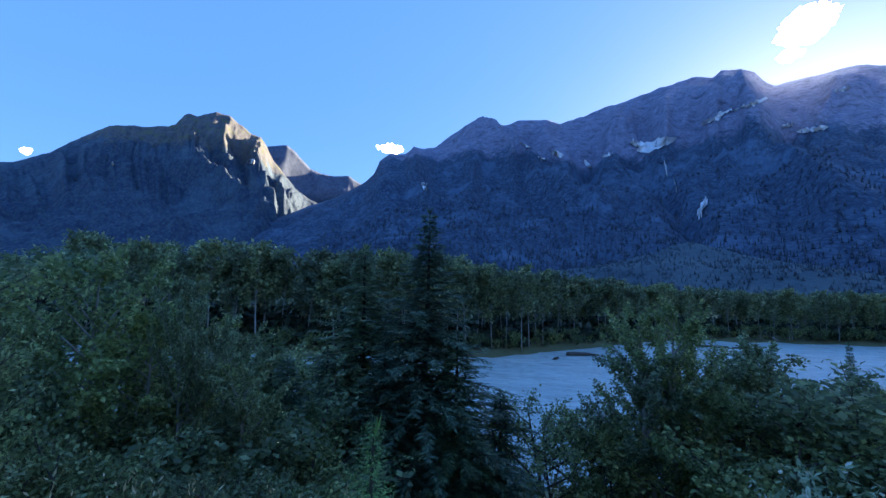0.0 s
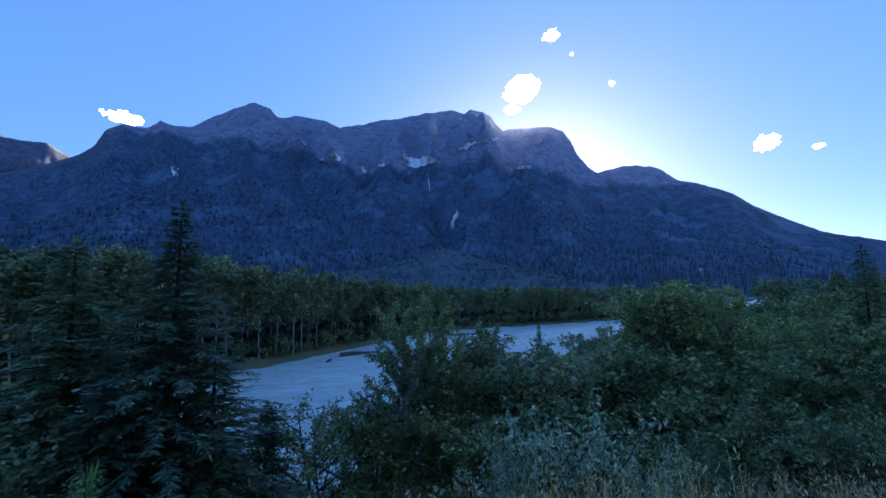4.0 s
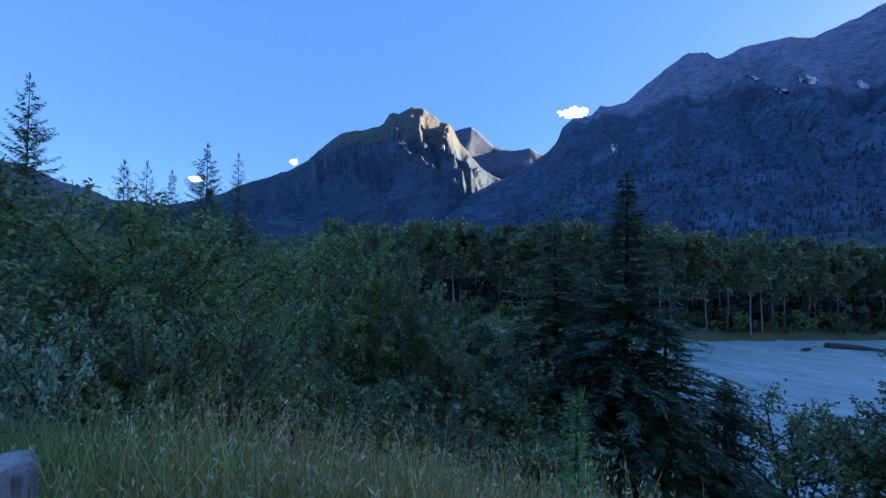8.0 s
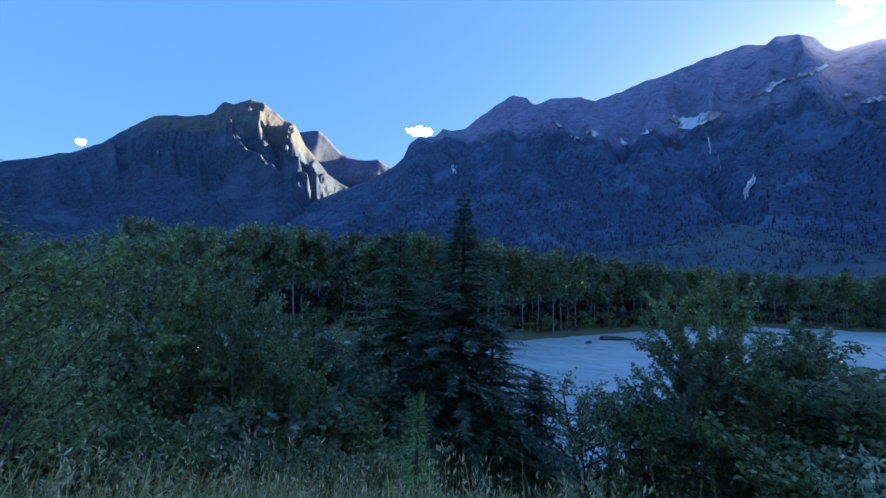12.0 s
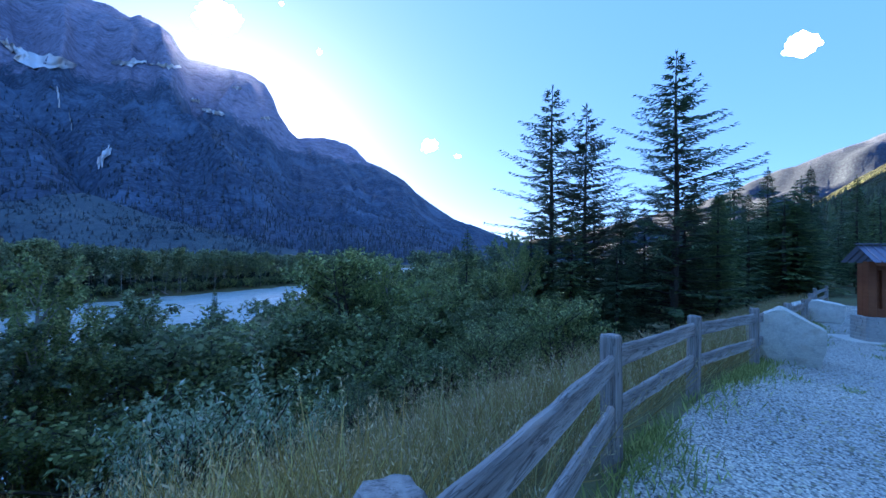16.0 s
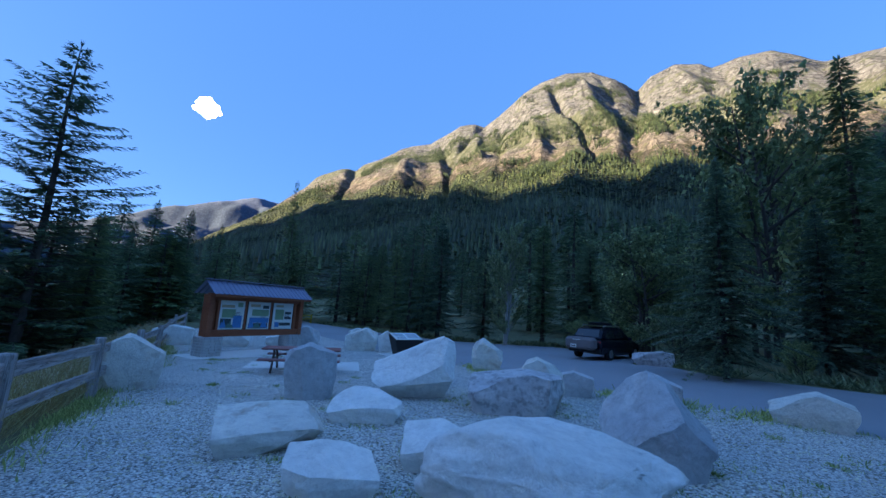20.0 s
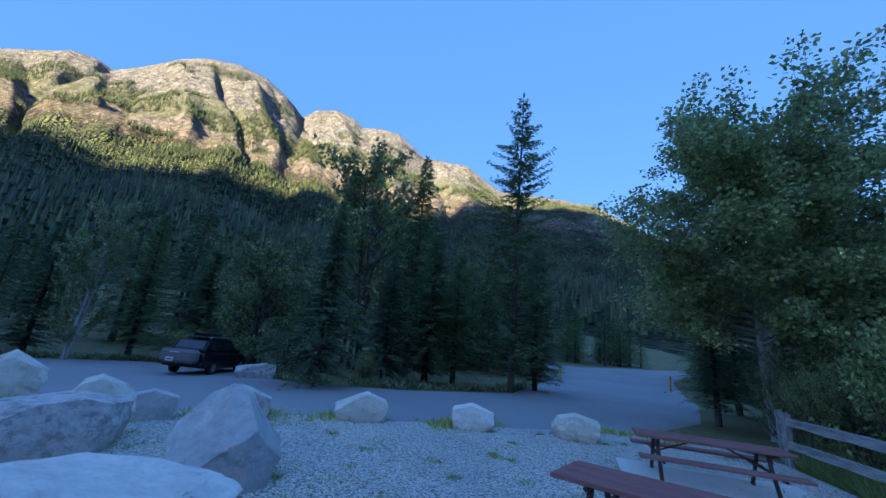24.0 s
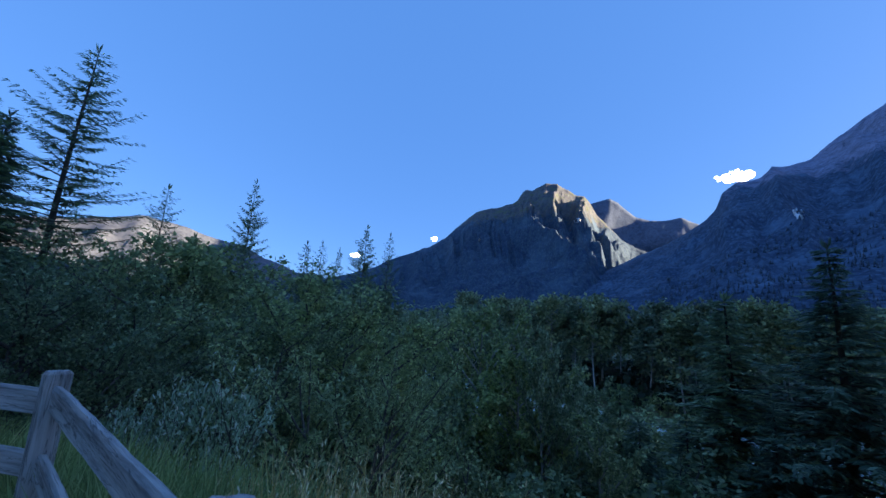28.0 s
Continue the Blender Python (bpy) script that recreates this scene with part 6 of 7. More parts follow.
def kiosk():
    m = pose(KX, KY, float(plateau(KX, KY)), 0, 0, KT)
    k = thing("information_kiosk", "red-brown timber kiosk with metal roof and three posters", "kiosk", m=m)
    # x runs along the front from left to right as one faces it, y goes in
    W, D = 4.2, 0.5
    part("floor_slab", box_bm(W + 0.9, 2.4, 0.12, (0, -0.1, 0.02), 0.01), M_CONCRETE, k, "pale concrete slab under the kiosk")
    for sx in (-1, 1):
        px, py = sx * (W / 2 - 0.30), 0.30
        base = part("stone_pier", box_bm(0.66, 0.66, 0.72, (px, py, 0.40), 0.02), M_MORTAR, k, "grey stone pier under the kiosk")
        r = random.Random(5 + sx)
        for row in range(7):
            for face in (0, 1, 2):
                x = -0.33
                while x < 0.30:
                    w = min(r.uniform(0.14, 0.27), 0.33 - x)
                    size = (w - 0.015, 0.04, 0.085) if face == 0 else (0.04, w - 0.015, 0.085)
                    at = (px + x + w / 2, py - 0.335, 0) if face == 0 else (px + (0.335 if face == 1 else -0.335), py + x + w / 2, 0)
                    part("stone", box_bm(*size, (at[0], at[1] + r.uniform(-0.006, 0.006), 0.115 + row * 0.1), 0.008), M_STONE, base)
                    x += w
    part("back_panel", box_bm(W - 0.5, 0.06, 1.45, (0, 0.18, 1.50), 0.004), M_KIOSK, k)
    for z, t in ((0.88, 0.24), (2.17, 0.18)):
        part("beam", box_bm(W - 0.38, 0.16, t, (0, 0.12, z), 0.012), M_KIOSK, k)
    for sx in (-1, 1):
        part("corner_post", box_bm(0.20, 0.22, 1.56, (sx * (W / 2 - 0.1), 0.10, 1.54), 0.015), M_KIOSK, k)
        part("side_wall", box_bm(0.16, 0.22, 1.5, (sx * (W / 2 - 0.1), 0.34, 1.52), 0.01), M_KIOSK, k)
        part("inner_post", box_bm(0.10, 0.10, 1.11, (sx * (W / 2 - 0.40), 0.10, 1.54), 0.01), M_KIOSK, k)
    for side in (0, 1):
        bm = bmesh.new()
        prof = []
        x = -2.2
        while x < 2.05:
            prof += [(x, 0.0), (x + 0.13, 0.0), (x + 0.145, 0.035), (x + 0.175, 0.035), (x + 0.19, 0.0)]
            x += 0.19
        rows = []
        for d, z in ((-0.42, 2.30), (0.25, 2.78)) if side == 0 else ((0.25, 2.78), (0.92, 2.30)):
            rows.append([(bm.verts.new((px, d, z + pz)), bm.verts.new((px, d, z + pz - 0.012))) for px, pz in prof])
        for i in range(len(prof) - 1):
            a, b, c, e = rows[0][i], rows[0][i + 1], rows[1][i + 1], rows[1][i]
            bm.faces.new((a[0], b[0], c[0], e[0]))
            bm.faces.new((a[1], e[1], c[1], b[1]))
            bm.faces.new((a[0], a[1], b[1], b[0]))
        bmesh.ops.recalc_face_normals(bm, faces=bm.faces[:])
        part("roof", bm, M_ROOF, k, "ribbed grey-violet sheet metal roof")
    part("ridge_cap", box_bm(4.44, 0.16, 0.03, (0.0, 0.25, 2.825), 0.008), M_ROOF, k)
    part("fascia", box_bm(4.3, 0.05, 0.10, (0.0, -0.36, 2.255), 0.005), M_KIOSK, k)
    for n, cx in enumerate((-1.14, 0.0, 1.14)):
        px = part("poster", box_bm(0.98, 0.03, 1.08, (cx, 0.125, 1.55), 0.004), M_PAPER, k, "framed information poster")
        part("poster_frame", box_bm(1.04, 0.02, 1.14, (cx, 0.142, 1.55), 0.004), M_DARK, px)
        blocks = {0: ((-0.14, 0.30, 0.40, 0.10, "tan"), (-0.1, 0.05, 0.42, 0.30, "green"), (-0.17, -0.28, 0.34, 0.30, "dark"), (0.19, -0.22, 0.28, 0.40, "blue"), (0.24, 0.36, 0.16, 0.16, "green")),
                  1: ((-0.15, 0.36, 0.34, 0.10, "tan"), (0.05, 0.10, 0.6, 0.24, "green"), (0.02, -0.18, 0.68, 0.2, "blue"), (0.0, -0.38, 0.68, 0.18, "dark"), (0.22, 0.32, 0.22, 0.12, "dark")),
                  2: ((-0.16, 0.38, 0.30, 0.08, "tan"), (-0.14, 0.05, 0.34, 0.40, "green"), (0.20, 0.12, 0.26, 0.10, "dark"), (0.20, -0.08, 0.26, 0.10, "dark"), (0.1, -0.32, 0.46, 0.12, "dark"), (-0.22, -0.34, 0.16, 0.2, "blue"))}[n]
        for bx, bz, w, h, c in blocks:
            part("printed_block", box_bm(w * 1.25, 0.006, h * 1.06, (cx + bx * 1.25, 0.107, 1.55 + bz * 1.06)), PRINT[c], px)
        if n < 2:
            for j, (hx, hz, w, h, c) in enumerate(((-0.30, -0.48, 0.30, 0.34, "blue"), (-0.05, -0.48, 0.36, 0.26, "hill"), (0.26, -0.48, 0.34, 0.38, "blue"))):
                bm = bmesh.new()
                outline = [(hx - w / 2, hz), (hx - w * 0.22, hz + h * 0.62), (hx - w * 0.08, hz + h * 0.55), (hx + w * 0.04, hz + h), (hx + w * 0.2, hz + h * 0.5), (hx + w / 2, hz)]
                front = [bm.verts.new((cx + px_, 0.1035 - 0.001 * j, 1.55 + pz_)) for px_, pz_ in outline]
                back = [bm.verts.new((cx + px_, 0.108, 1.55 + pz_)) for px_, pz_ in outline]
                bm.faces.new(front)
                bm.faces.new(back[::-1])
                for i in range(6):
                    bm.faces.new((front[i], back[i], back[(i + 1) % 6], front[(i + 1) % 6]))
                part("printed_hill", bm, PRINT[c], px)
        for i in range(7):
            part("text_bar", box_bm(0.24, 0.004, 0.012, (cx + 0.2, 0.107, 1.65 - 0.03 * i)), PRINT["ink"], px)


PRINT = {"grey": plain("print_glare", (0.46, 0.50, 0.50), 0.25), "hill": plain("print_hill", (0.10, 0.20, 0.16)), "tan": plain("print_tan", (0.50, 0.40, 0.24)), "green": plain("print_green", (0.25, 0.36, 0.20)), "blue": plain("print_blue", (0.09, 0.24, 0.48)), "dark": plain("print_dark", (0.05, 0.07, 0.07)), "ink": plain("print_ink", (0.08, 0.08, 0.08))}
kiosk()

# ---- lectern sign ----


def lectern():
    x, y = 12.4, -13.1
    s = thing("lectern_sign", "dark lectern sign with a tilted pale panel", "sign", m=pose(x, y, float(plateau(x, y)), 0, 0, -105) @ Matrix.Scale(0.95, 4))
    part("foot_slab", box_bm(2.0, 1.6, 0.1, (0, 0, 0.02), 0.01), M_CONCRETE, s, "pale concrete slab")
    bm = bmesh.new()
    lo, hi = [(-0.5, -0.28), (0.5, -0.28), (0.5, 0.22), (-0.5, 0.22)], [(-0.75, -0.42, 0.78), (0.75, -0.42, 0.78), (0.75, 0.34, 1.05), (-0.75, 0.34, 1.05)]
    a = [bm.verts.new((*p, 0.07)) for p in lo]
    b = [bm.verts.new(p) for p in hi]
    for k in range(4):
        bm.faces.new((a[k], a[(k + 1) % 4], b[(k + 1) % 4], b[k]))
    bm.faces.new(b)
    bm.faces.new(a[::-1])
    bmesh.ops.bevel(bm, geom=bm.edges[:], offset=0.012, segments=1, affect="EDGES")
    part("body", bm, M_DARK, s)
    turn = Matrix.Rotation(math.atan2(0.27, 0.76), 4, "X")
    part("panel", box_bm(1.42, 0.74, 0.02, (0, -0.04, 0.932), 0.003, turn), M_PAPER, s, "pale printed panel")
    # blocks coloured grey to imitate glare on the tilted panel
    for bx, by, w, h, c in ((-0.35, 0.1, 0.5, 0.3, "grey"), (0.3, 0.05, 0.55, 0.4, "grey"), (-0.35, -0.2, 0.5, 0.16, "grey")):
        part("printed_block", box_bm(w, h, 0.006, (bx, -0.04 + by * 0.94, 0.946 + by * 0.34), 0.0, turn), PRINT[c], s)


lectern()

# ---- yellow barrier and marker posts ----


def marker(x, y, lean=0.0):
    s = thing("marker_post", "yellow painted steel marker post at the road mouth", "post", "marker posts", pose(x, y, gz(x, y), 0, lean, 30) @ Matrix.Diagonal((1, 1, 1.35, 1)))
    part("shaft", tube_bm([(0, 0, -0.2), (0, 0, 1.05), (0, 0, 1.1)], [0.09, 0.09, 0.06], 10), M_YELLOW, s)
    part("band", tube_bm([(0, 0, 0.86), (0, 0, 0.94)], 0.096, 10), M_DARK, s)
    part("stub", tube_bm([(0.16, 0.05, -0.2), (0.16, 0.05, 0.95)], 0.05, 8), M_YELLOW, s)


marker(-20.5, -36.3)
marker(-31.7, -34.7)


def barrier():
    x, y = 39.5, -24.6
    s = thing("road_barrier", "yellow swing gate across the far end of the road", "gate", m=pose(x, y, gz(x, y), 0, 0, -60))
    part("post", tube_bm([(-2.6, 0, -0.2), (-2.6, 0, 1.0)], 0.09, 8), M_YELLOW, s)
    part("post", tube_bm([(2.6, 0, -0.2), (2.6, 0, 1.0)], 0.09, 8), M_YELLOW, s)
    part("upper_bar", tube_bm([(-2.6, 0, 0.92), (2.6, 0, 0.88)], 0.06, 8), M_YELLOW, s)
    part("lower_bar", tube_bm([(-2.6, 0, 0.5), (2.6, 0, 0.5)], 0.05, 8), M_YELLOW, s)
    part("brace", tube_bm([(-2.6, 0, 0.5), (0, 0, 0.9), (2.6, 0, 0.5)], 0.04, 8), M_YELLOW, s)
    part("sign_plate", box_bm(0.5, 0.03, 0.5, (0, -0.07, 0.72), 0.01), M_YELLOW, s)


barrier()

# ---- parked car ----


def loft(bm, sections):
    """Rings of equal count joined into a closed skin."""
    rings = [[bm.verts.new(p) for p in s] for s in sections]
    n = len(rings[0])
    for a, b in zip(rings, rings[1:]):
        for k in range(n):
            bm.faces.new((a[k], a[(k + 1) % n], b[(k + 1) % n], b[k]))
    bm.faces.new(rings[0][::-1])
    bm.faces.new(rings[-1])
    bmesh.ops.recalc_face_normals(bm, faces=bm.faces[:])
    return bm


def car():
    x, y = 6.5, -22.4
    # y points to the front of the car
    c = thing("parked_car", "dark blue estate car with a luggage bag behind", "car", m=pose(x, y, float(plateau(x, y)) + 0.02, 0, 0, -190))

    def ring(yy, w, lo, hi, belly=0.04):
        return [(-w + 0.05, yy, lo), (w - 0.05, yy, lo), (w, yy, lo + 0.12), (w + belly, yy, (lo + hi) / 2), (w, yy, hi - 0.1), (w - 0.08, yy, hi), (-w + 0.08, yy, hi), (-w, yy, hi - 0.1), (-w - belly, yy, (lo + hi) / 2), (-w, yy, lo + 0.12)]
    body = loft(bmesh.new(), [ring(-2.28, 0.78, 0.42, 0.88), ring(-2.2, 0.86, 0.34, 0.98), ring(-1.6, 0.88, 0.26, 1.02), ring(-0.4, 0.89, 0.24, 1.0), ring(0.8, 0.89, 0.24, 0.98), ring(1.5, 0.87, 0.26, 0.92), ring(2.1, 0.82, 0.3, 0.80), ring(2.3, 0.68, 0.4, 0.68)])
    part("body", body, M_CAR, c)
    cab = loft(bmesh.new(), [ring(-2.12, 0.74, 0.95, 1.06, 0.0), ring(-1.75, 0.70, 0.95, 1.50, 0.03), ring(-1.2, 0.68, 0.95, 1.60, 0.04), ring(-0.1, 0.68, 0.95, 1.62, 0.04), ring(0.5, 0.68, 0.95, 1.52, 0.04), ring(1.25, 0.74, 0.9, 0.98, 0.0)])
    part("cabin", cab, M_CAR, c)
    glass = M_GLASS
    part("rear_window", loft(bmesh.new(), [[(-0.62, -2.03, 1.12), (0.62, -2.03, 1.12), (0.56, -1.80, 1.46), (-0.56, -1.80, 1.46)], [(-0.62, -2.06, 1.13), (0.62, -2.06, 1.13), (0.56, -1.83, 1.47), (-0.56, -1.83, 1.47)]]), glass, c, "dark tinted rear window")
    for s in (-1, 1):
        for y0, y1 in ((-1.62, -0.62), (-0.55, 0.30)):
            part("side_window", loft(bmesh.new(), [[(s * 0.735, y0, 1.06), (s * 0.735, y1, 1.06), (s * 0.70, y1 - 0.06, 1.46), (s * 0.70, y0 + 0.08, 1.46)], [(s * 0.755, y0, 1.06), (s * 0.755, y1, 1.06), (s * 0.72, y1 - 0.06, 1.46), (s * 0.72, y0 + 0.08, 1.46)]]), glass, c)
        part("tail_light", box_bm(0.22, 0.08, 0.16, (s * 0.70, -2.22, 0.86), 0.02), PRINT["red"], c, "red tail light")
        part("roof_rail", tube_bm([(s * 0.56, -1.5, 1.60), (s * 0.56, -1.4, 1.68), (s * 0.56, 0.2, 1.68), (s * 0.56, 0.3, 1.60)], 0.02, 6), M_RIM, c)
        part("mirror", box_bm(0.18, 0.12, 0.13, (s * 0.98, 0.62, 1.06), 0.03), M_CAR, c)
        for yy in (-1.38, 1.40):
            wheel = part("wheel", tube_bm([(s * 0.70, yy, 0.33), (s * 0.72, yy, 0.33), (s * 0.90, yy, 0.33), (s * 0.92, yy, 0.33)], [0.30, 0.335, 0.335, 0.30], 28), M_RUBBER, c, "black tyre")
            rim = tube_bm([(s * 0.905, yy, 0.33), (s * 0.925, yy, 0.33)], 0.20, 20)
            part("rim", rim, M_RIM, wheel, "bright alloy rim")
    part("luggage_bag", box_bm(1.5, 0.55, 0.58, (0, -2.62, 0.80), 0.12), M_BAG, c, "taupe canvas bag on a hitch rack")
    part("hitch_bar", box_bm(0.08, 0.5, 0.08, (0, -2.45, 0.45), 0.01), M_DARK, c)
    part("number_plate", box_bm(0.32, 0.02, 0.16, (-0.25, -2.90, 0.66), 0.004), M_PAPER, c, "pale plate with unreadable dark bar")
    part("bar", box_bm(0.24, 0.012, 0.05, (-0.25, -2.908, 0.66)), PRINT["ink"], c)
    part("strap", box_bm(0.4, 0.02, 0.03, (-0.1, -2.90, 0.96), 0.004), M_PAPER, c)
    box = loft(bmesh.new(), [ring(-1.35, 0.30, 1.70, 1.78, 0.0), ring(-1.2, 0.36, 1.68, 1.84, 0.0), ring(-0.3, 0.36, 1.68, 1.85, 0.0), ring(0.1, 0.26, 1.70, 1.77, 0.0)])
    part("roof_basket", box, M_DARK, c, "low black load on the roof rails")
    part("bumper", box_bm(1.66, 0.12, 0.2, (0, -2.30, 0.45), 0.03), M_DARK, c)


PRINT["red"] = plain("tail_red", (0.22, 0.01, 0.01), 0.3)
M_GLASS = plain("tinted_glass", (0.02, 0.025, 0.03), 0.05)
M_GLASS.node_tree.nodes["Principled BSDF"].inputs["Specular IOR Level"].default_value = 0.9
car()

# ---- clouds ----


def cloud(az, el, width, height, seed, puffs=34, label="small bright white cloud", r=4300):
    """A clump of puffs far off: bearing, height angle and size in degrees."""
    q = random.Random(seed)
    bm = bmesh.new()
    k = r * math.pi / 180
    for n in range(puffs):
        far = q.random()
        s = (0.34 - 0.24 * far) * q.uniform(0.7, 1.2) * min(width, height) * k
        turn = q.uniform(0, 2 * math.pi)
        u, v = 0.5 * far * math.cos(turn) * width * k, 0.5 * far * math.sin(turn) * height * k
        m = Matrix.Translation((u, q.uniform(-0.3, 0.3) * s, v)) @ Matrix.Diagonal((s * q.uniform(0.9, 1.4), s, s * q.uniform(0.7, 1.0), 1))
        bmesh.ops.create_icosphere(bm, subdivisions=3 if s > 0.1 * min(width, height) * k else 2, radius=1.0, matrix=m)
    for v in bm.verts:
        v.co += 0.13 * min(width, height) * k * noise.turbulence_vector(v.co * (7.0 / (min(width, height) * k)), 4, False)
    me = bpy.data.meshes.new("cloud")
    bm.to_mesh(me)
    bm.free()
    me.materials.append(M_CLOUD)
    me.polygons.foreach_set("use_smooth", [True] * len(me.polygons))
    ob = new("cloud", me)
    a = radians(az)
    ob.matrix_basis = pose(r * math.sin(a), r * math.cos(a), r * math.tan(radians(el)), 0, 0, -az)
    tagged(ob, label, "cloud", kind="structure")


for n, c in enumerate(((33.6, 27.7, 4.6, 4.2, "bright sunlit cloud over the ridge"), (32.0, 25.3, 2.6, 1.5, "bright cloud scrap over the ridge"), (38.2, 33.6, 2.4, 1.8, ""), (46.2, 26.7, 0.7, 0.9, ""), (-18.6, 19.6, 5.2, 1.4, "low white cloud behind the ridge"), (107.3, 23.0, 3.0, 2.6, "ragged white cloud"), (62.2, 16.2, 2.6, 1.8, ""), (66.5, 14.8, 1.0, 0.6, ""), (-70.3, 9.1, 1.6, 0.7, ""), (-58.8, 12.5, 1.0, 0.7, ""), (41.0, 31.0, 0.6, 0.5, ""))):
    cloud(*c[:4], 30 + n, label=c[4] or "small bright white cloud")

# ---- driftwood on the far bank ----


def driftwood(x, y, length, thick, turn, tip, label):
    bm = tube_bm([(-length / 2, 0, 0), (-length / 6, 0.1, 0.05), (length / 5, -0.1, 0.12), (length / 2, 0.05, 0.1)], [thick, thick * 0.95, thick * 0.8, thick * 0.5], 9)
    for k in range(3):
        tube_bm([(-length / 2 + 0.2, 0, 0), (-length / 2 - 0.5, 0.6 * math.sin(k * 2), 0.5 * math.cos(k * 2))], [thick * 0.5, thick * 0.15], 5, bm)
    me = bpy.data.meshes.new("driftwood_log")
    bm.to_mesh(me)
    bm.free()
    me.materials.append(M_BARK_PALE if thick < 0.3 else M_BARK)
    ob = new("driftwood_log", me)
    ob.matrix_basis = pose(x, y, max(gz(x, y), WATER_Z) + thick * 0.4, 0, tip, turn)
    tagged(ob, label, "log", "driftwood")


driftwood(17.4, 117.5, 6.5, 0.75, 15, 0, "dark driftwood log stranded in the shallows")
driftwood(21.0, 119.0, 4.0, 0.4, -10, 0, "dark driftwood log stranded in the shallows")
driftwood(66.0, 150.0, 9.0, 0.45, 5, 0, "grey driftwood log on a bar in the river")
driftwood(74.0, 149.0, 5.0, 0.35, -20, 0, "grey driftwood log on a bar in the river")
driftwood(98.0, 176.0, 11.0, 0.28, 160, -34, "bleached trunk leaning on the far bank")
driftwood(10.5, 110.0, 2.5, 0.4, 60, 0, "dark driftwood log stranded in the shallows")

# ---- grass, weeds and loose stones ----


def rim_y(x):
    return np.interp(x, RIM_X, RIM_Y)


def grass(name, count, spot, tall, wide, mat, label, seed, heads=None, lean=0.38):
    """Upright blades, and seed heads on top where wanted, as two joined meshes."""
    r = np.random.default_rng(seed)
    root = spot(r, count)
    way = r.normal(0, lean, (count, 3)) * [1.3, 1.3, 0.5] + [0.0, 0.0, 1.0]
    lens = tall * r.uniform(0.55, 1.15, count)
    v, q = blades(root, way, r.normal(0, 1, (count, 3)) * [1, 1, 0.2], lens, np.full(count, wide) * r.uniform(0.7, 1.4, count), 0.1)
    tagged(new(name, mesh_np(name, v, q, mat)), label, "grass", kind="stuff")
    if heads is not None:
        n = count // 3
        tip = root[:n] + unit(way[:n]) * lens[:n, None] * 0.86
        k = 7
        tips = np.repeat(tip, k, 0) + r.normal(0, 0.013, (n * k, 3)) * [1, 1, 4.2]
        hv, hq = blades(tips, r.normal(0, 0.5, (n * k, 3)) + [0, 0, 1], r.normal(0, 1, (n * k, 3)), r.uniform(0.025, 0.055, n * k), r.uniform(0.006, 0.012, n * k), 0.1)
        tagged(new(name + "_heads", mesh_np(name + "_heads", hv, hq, heads)), "feathery seed heads of dry grass", "grass", kind="stuff")


def strip(x0, x1, d0, d1, power=1.0):
    def spot(r, n):
        x = r.uniform(x0, x1, n)
        d = d0 + (d1 - d0) * r.random(n) ** power
        y = rim_y(x) + d
        return np.stack([x, y, ground_z(x, y) - 0.04], 1)
    return spot


grass("dry_grass", 38000, strip(-2.2, 30, 0.2, 5.0, 1.2), 0.85, 0.009, M_STRAW, "tall dry straw-coloured grass outside the fence", 1, M_SEED)
grass("tall_straw", 11000, strip(-3.4, 2.6, 0.8, 4.2), 0.98, 0.009, M_STRAW, "tall pale seeding grass outside the fence", 12, M_SEED)
grass("green_grass", 32000, strip(-11, 0.5, 0.15, 4.4), 0.66, 0.013, M_GRASS, "green grass outside the fence", 2)
grass("mixed_grass", 11000, strip(-10, 12, 2.0, 6.5), 0.8, 0.009, M_SEED, "brown seeding grass on the slope edge", 3, M_SEED)
def fence_foot(r, n):
    c = np.sort(r.uniform(-9, 26, 110))
    k = r.integers(0, 110, n)
    x = c[k] + r.normal(0, 0.28, n)
    y = rim_y(x) - 0.12 - np.abs(r.normal(0, 0.22, n)) * (0.4 + 1.3 * ((k * 29) % 10) / 10) + 0.2 * r.random(n)
    return np.stack([x, y, plateau(x, y) + 0.02], 1)


grass("fence_grass", 7000, fence_foot, 0.17, 0.015, M_GRASS, "short green grass along the fence foot", 4)


def tufts(r, n):
    m = 150
    cx, cy = r.uniform(-8.5, 16, m), r.uniform(-9.6, -0.6, m)
    extra = np.array([(b[0] + math.cos(k) * b[2] * 0.5, b[1] + math.sin(k) * b[3] * 0.55) for i, b in enumerate(BOULDERS[:16]) for k in (0.7 + i, 2.9 + i, 4.6 + i)])
    cx, cy = np.concatenate([cx, extra[:, 0]]), np.concatenate([cy, extra[:, 1]])
    ok = cy < rim_y(cx) - 0.5
    cx, cy = cx[ok], cy[ok]
    k = r.integers(0, len(cx), n)
    spread = 0.05 + 0.13 * ((k * 37) % 10) / 10
    x, y = cx[k] + r.normal(0, 1, n) * spread, cy[k] + r.normal(0, 0.8, n) * spread
    return np.stack([x, y, plateau(x, y) + 0.015], 1)


grass("weed_tufts", 13000, tufts, 0.10, 0.014, M_GRASS, "small green weed tufts in the gravel", 5, lean=0.7)


def verge(r, n):
    c = r.uniform(-9, 8, 16)
    x = c[r.integers(0, 16, n)] + r.normal(0, 0.35, n)
    y = -10.25 - 0.02 * x + r.normal(0, 0.3, n) + 0.35 * np.sin(x * 2.1) - np.where(x > 3, 0.3 * (x - 3), 0)
    return np.stack([x, y, plateau(x, y) + 0.01], 1)


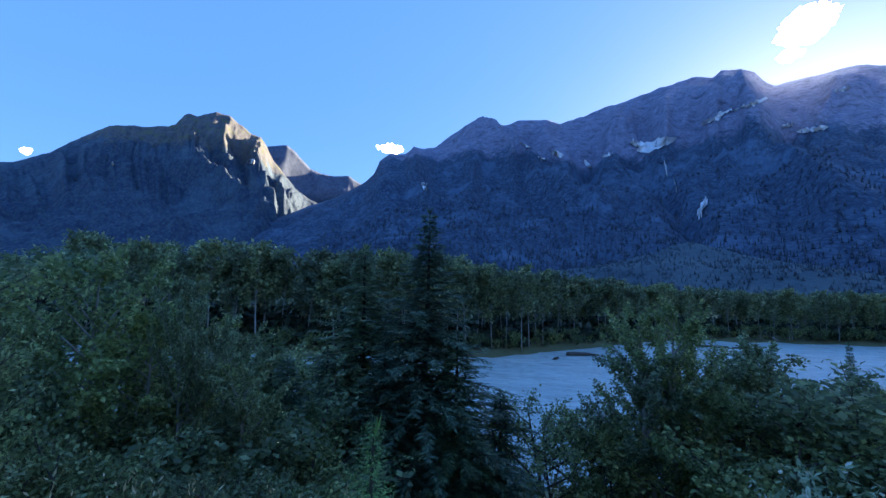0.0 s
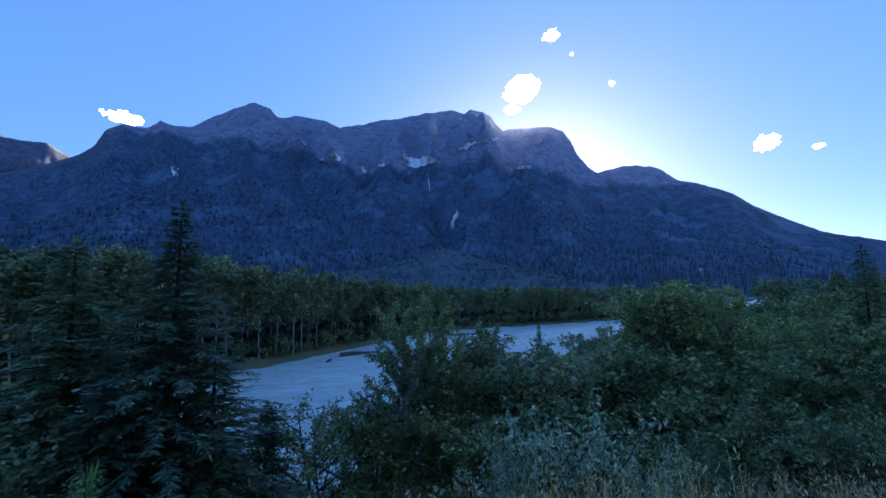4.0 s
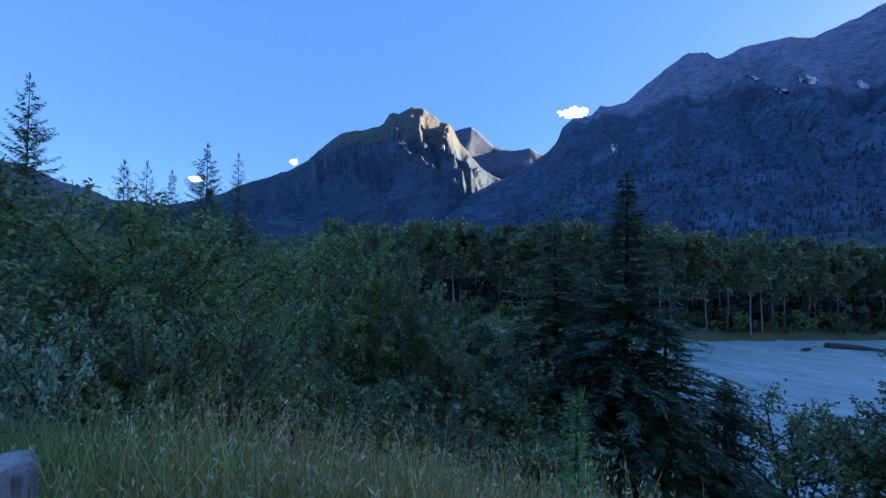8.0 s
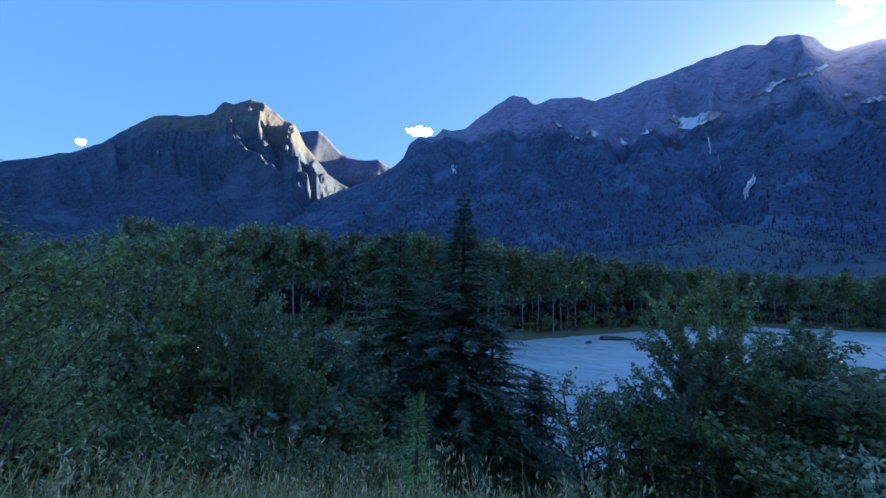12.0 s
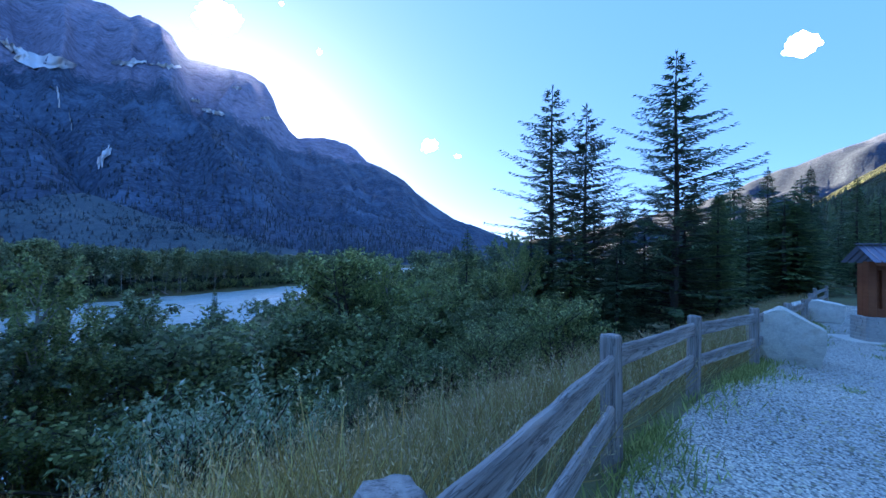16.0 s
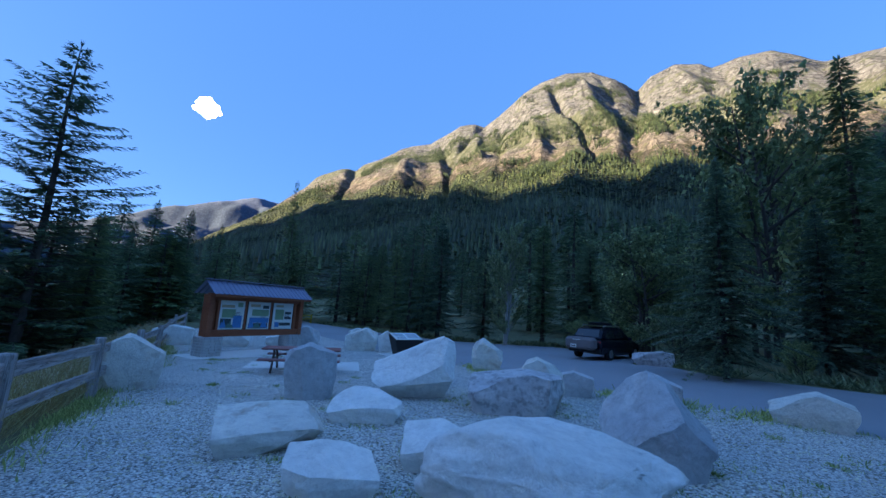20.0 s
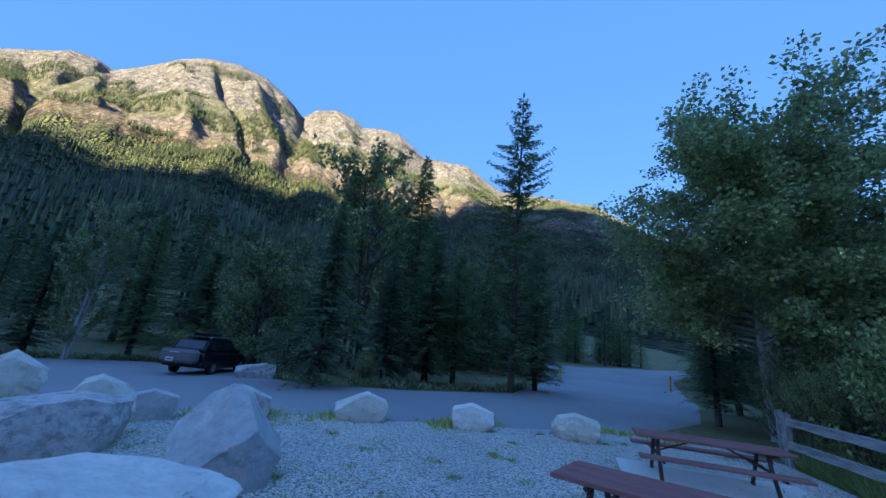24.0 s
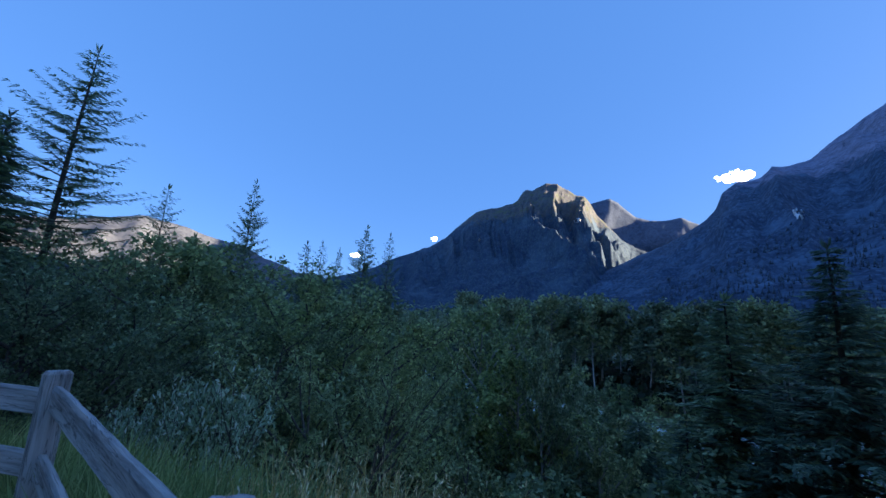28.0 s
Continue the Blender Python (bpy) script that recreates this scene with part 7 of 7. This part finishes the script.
grass("verge_grass", 6500, verge, 0.20, 0.018, M_GRASS, "patchy green grass between gravel and road", 6, lean=0.5)


def wayside(r, n):
    ex = np.array([-14.0, -9.0, -3.0, 1.2, 3.6, 6.0, 12.0, 20.0, 28.0, 42.0])
    ey = np.array([-28.6, -21.8, -19.0, -18.6, -21.4, -26.8, -29.3, -26.3, -25.8, -28.3])
    x = np.sort(r.uniform(-14, 42, 150))[r.integers(0, 150, n)] + r.normal(0, 0.25, n)
    y = np.interp(x, ex, ey) - np.abs(r.normal(0, 0.9, n))
    return np.stack([x, y, ground_z(x, y) - 0.05], 1)


grass("roadside_brush", 8000, wayside, 0.5, 0.06, M_BANK, "low green brush along the far road edge", 9, lean=0.7)


def stones(name, count, reach, size, seed):
    """Loose gravel stones over the pad, joined."""
    r = np.random.default_rng(seed)
    a, d = r.uniform(-1.9, 2.6, count), 0.8 + reach * r.random(count) ** 0.8
    x, y = d * np.sin(a + math.pi), d * np.cos(a + math.pi)
    ok = (y < rim_y(x) - 0.5) & (y > -9.6)
    x, y = x[ok], y[ok]
    n = len(x)
    cube = np.array([(-1, -1, -1), (1, -1, -1), (1, 1, -1), (-1, 1, -1), (-0.7, -0.7, 0.8), (0.7, -0.7, 0.8), (0.7, 0.7, 0.8), (-0.7, 0.7, 0.8)], float)
    quad = np.array([(4, 5, 6, 7), (0, 1, 5, 4), (1, 2, 6, 5), (2, 3, 7, 6), (3, 0, 4, 7)])
    s = size * r.uniform(0.45, 1.3, (n, 1, 3)) * [1, 1, 0.7]
    t = r.uniform(0, 6.28, n)
    v = cube[None] * s * r.uniform(0.75, 1.2, (n, 8, 3))
    c, sn = np.cos(t)[:, None], np.sin(t)[:, None]
    vx, vy = v[..., 0] * c - v[..., 1] * sn, v[..., 0] * sn + v[..., 1] * c
    v = np.stack([vx + x[:, None], vy + y[:, None], v[..., 2] + (plateau(x, y) + 0.045)[:, None]], -1).reshape(-1, 3)
    q = (np.arange(n)[:, None, None] * 8 + quad[None]).reshape(-1, 4)
    tagged(new(name, mesh_np(name, v, q, M_CHIP)), "loose pale grey gravel stones", "gravel", kind="stuff")


M_CHIP = foliage("gravel_chips", (0.34, 0.33, 0.30), (0.80, 0.78, 0.70), 0.95, 0.0)
stones("gravel_stones", 18000, 9.5, 0.017, 8)
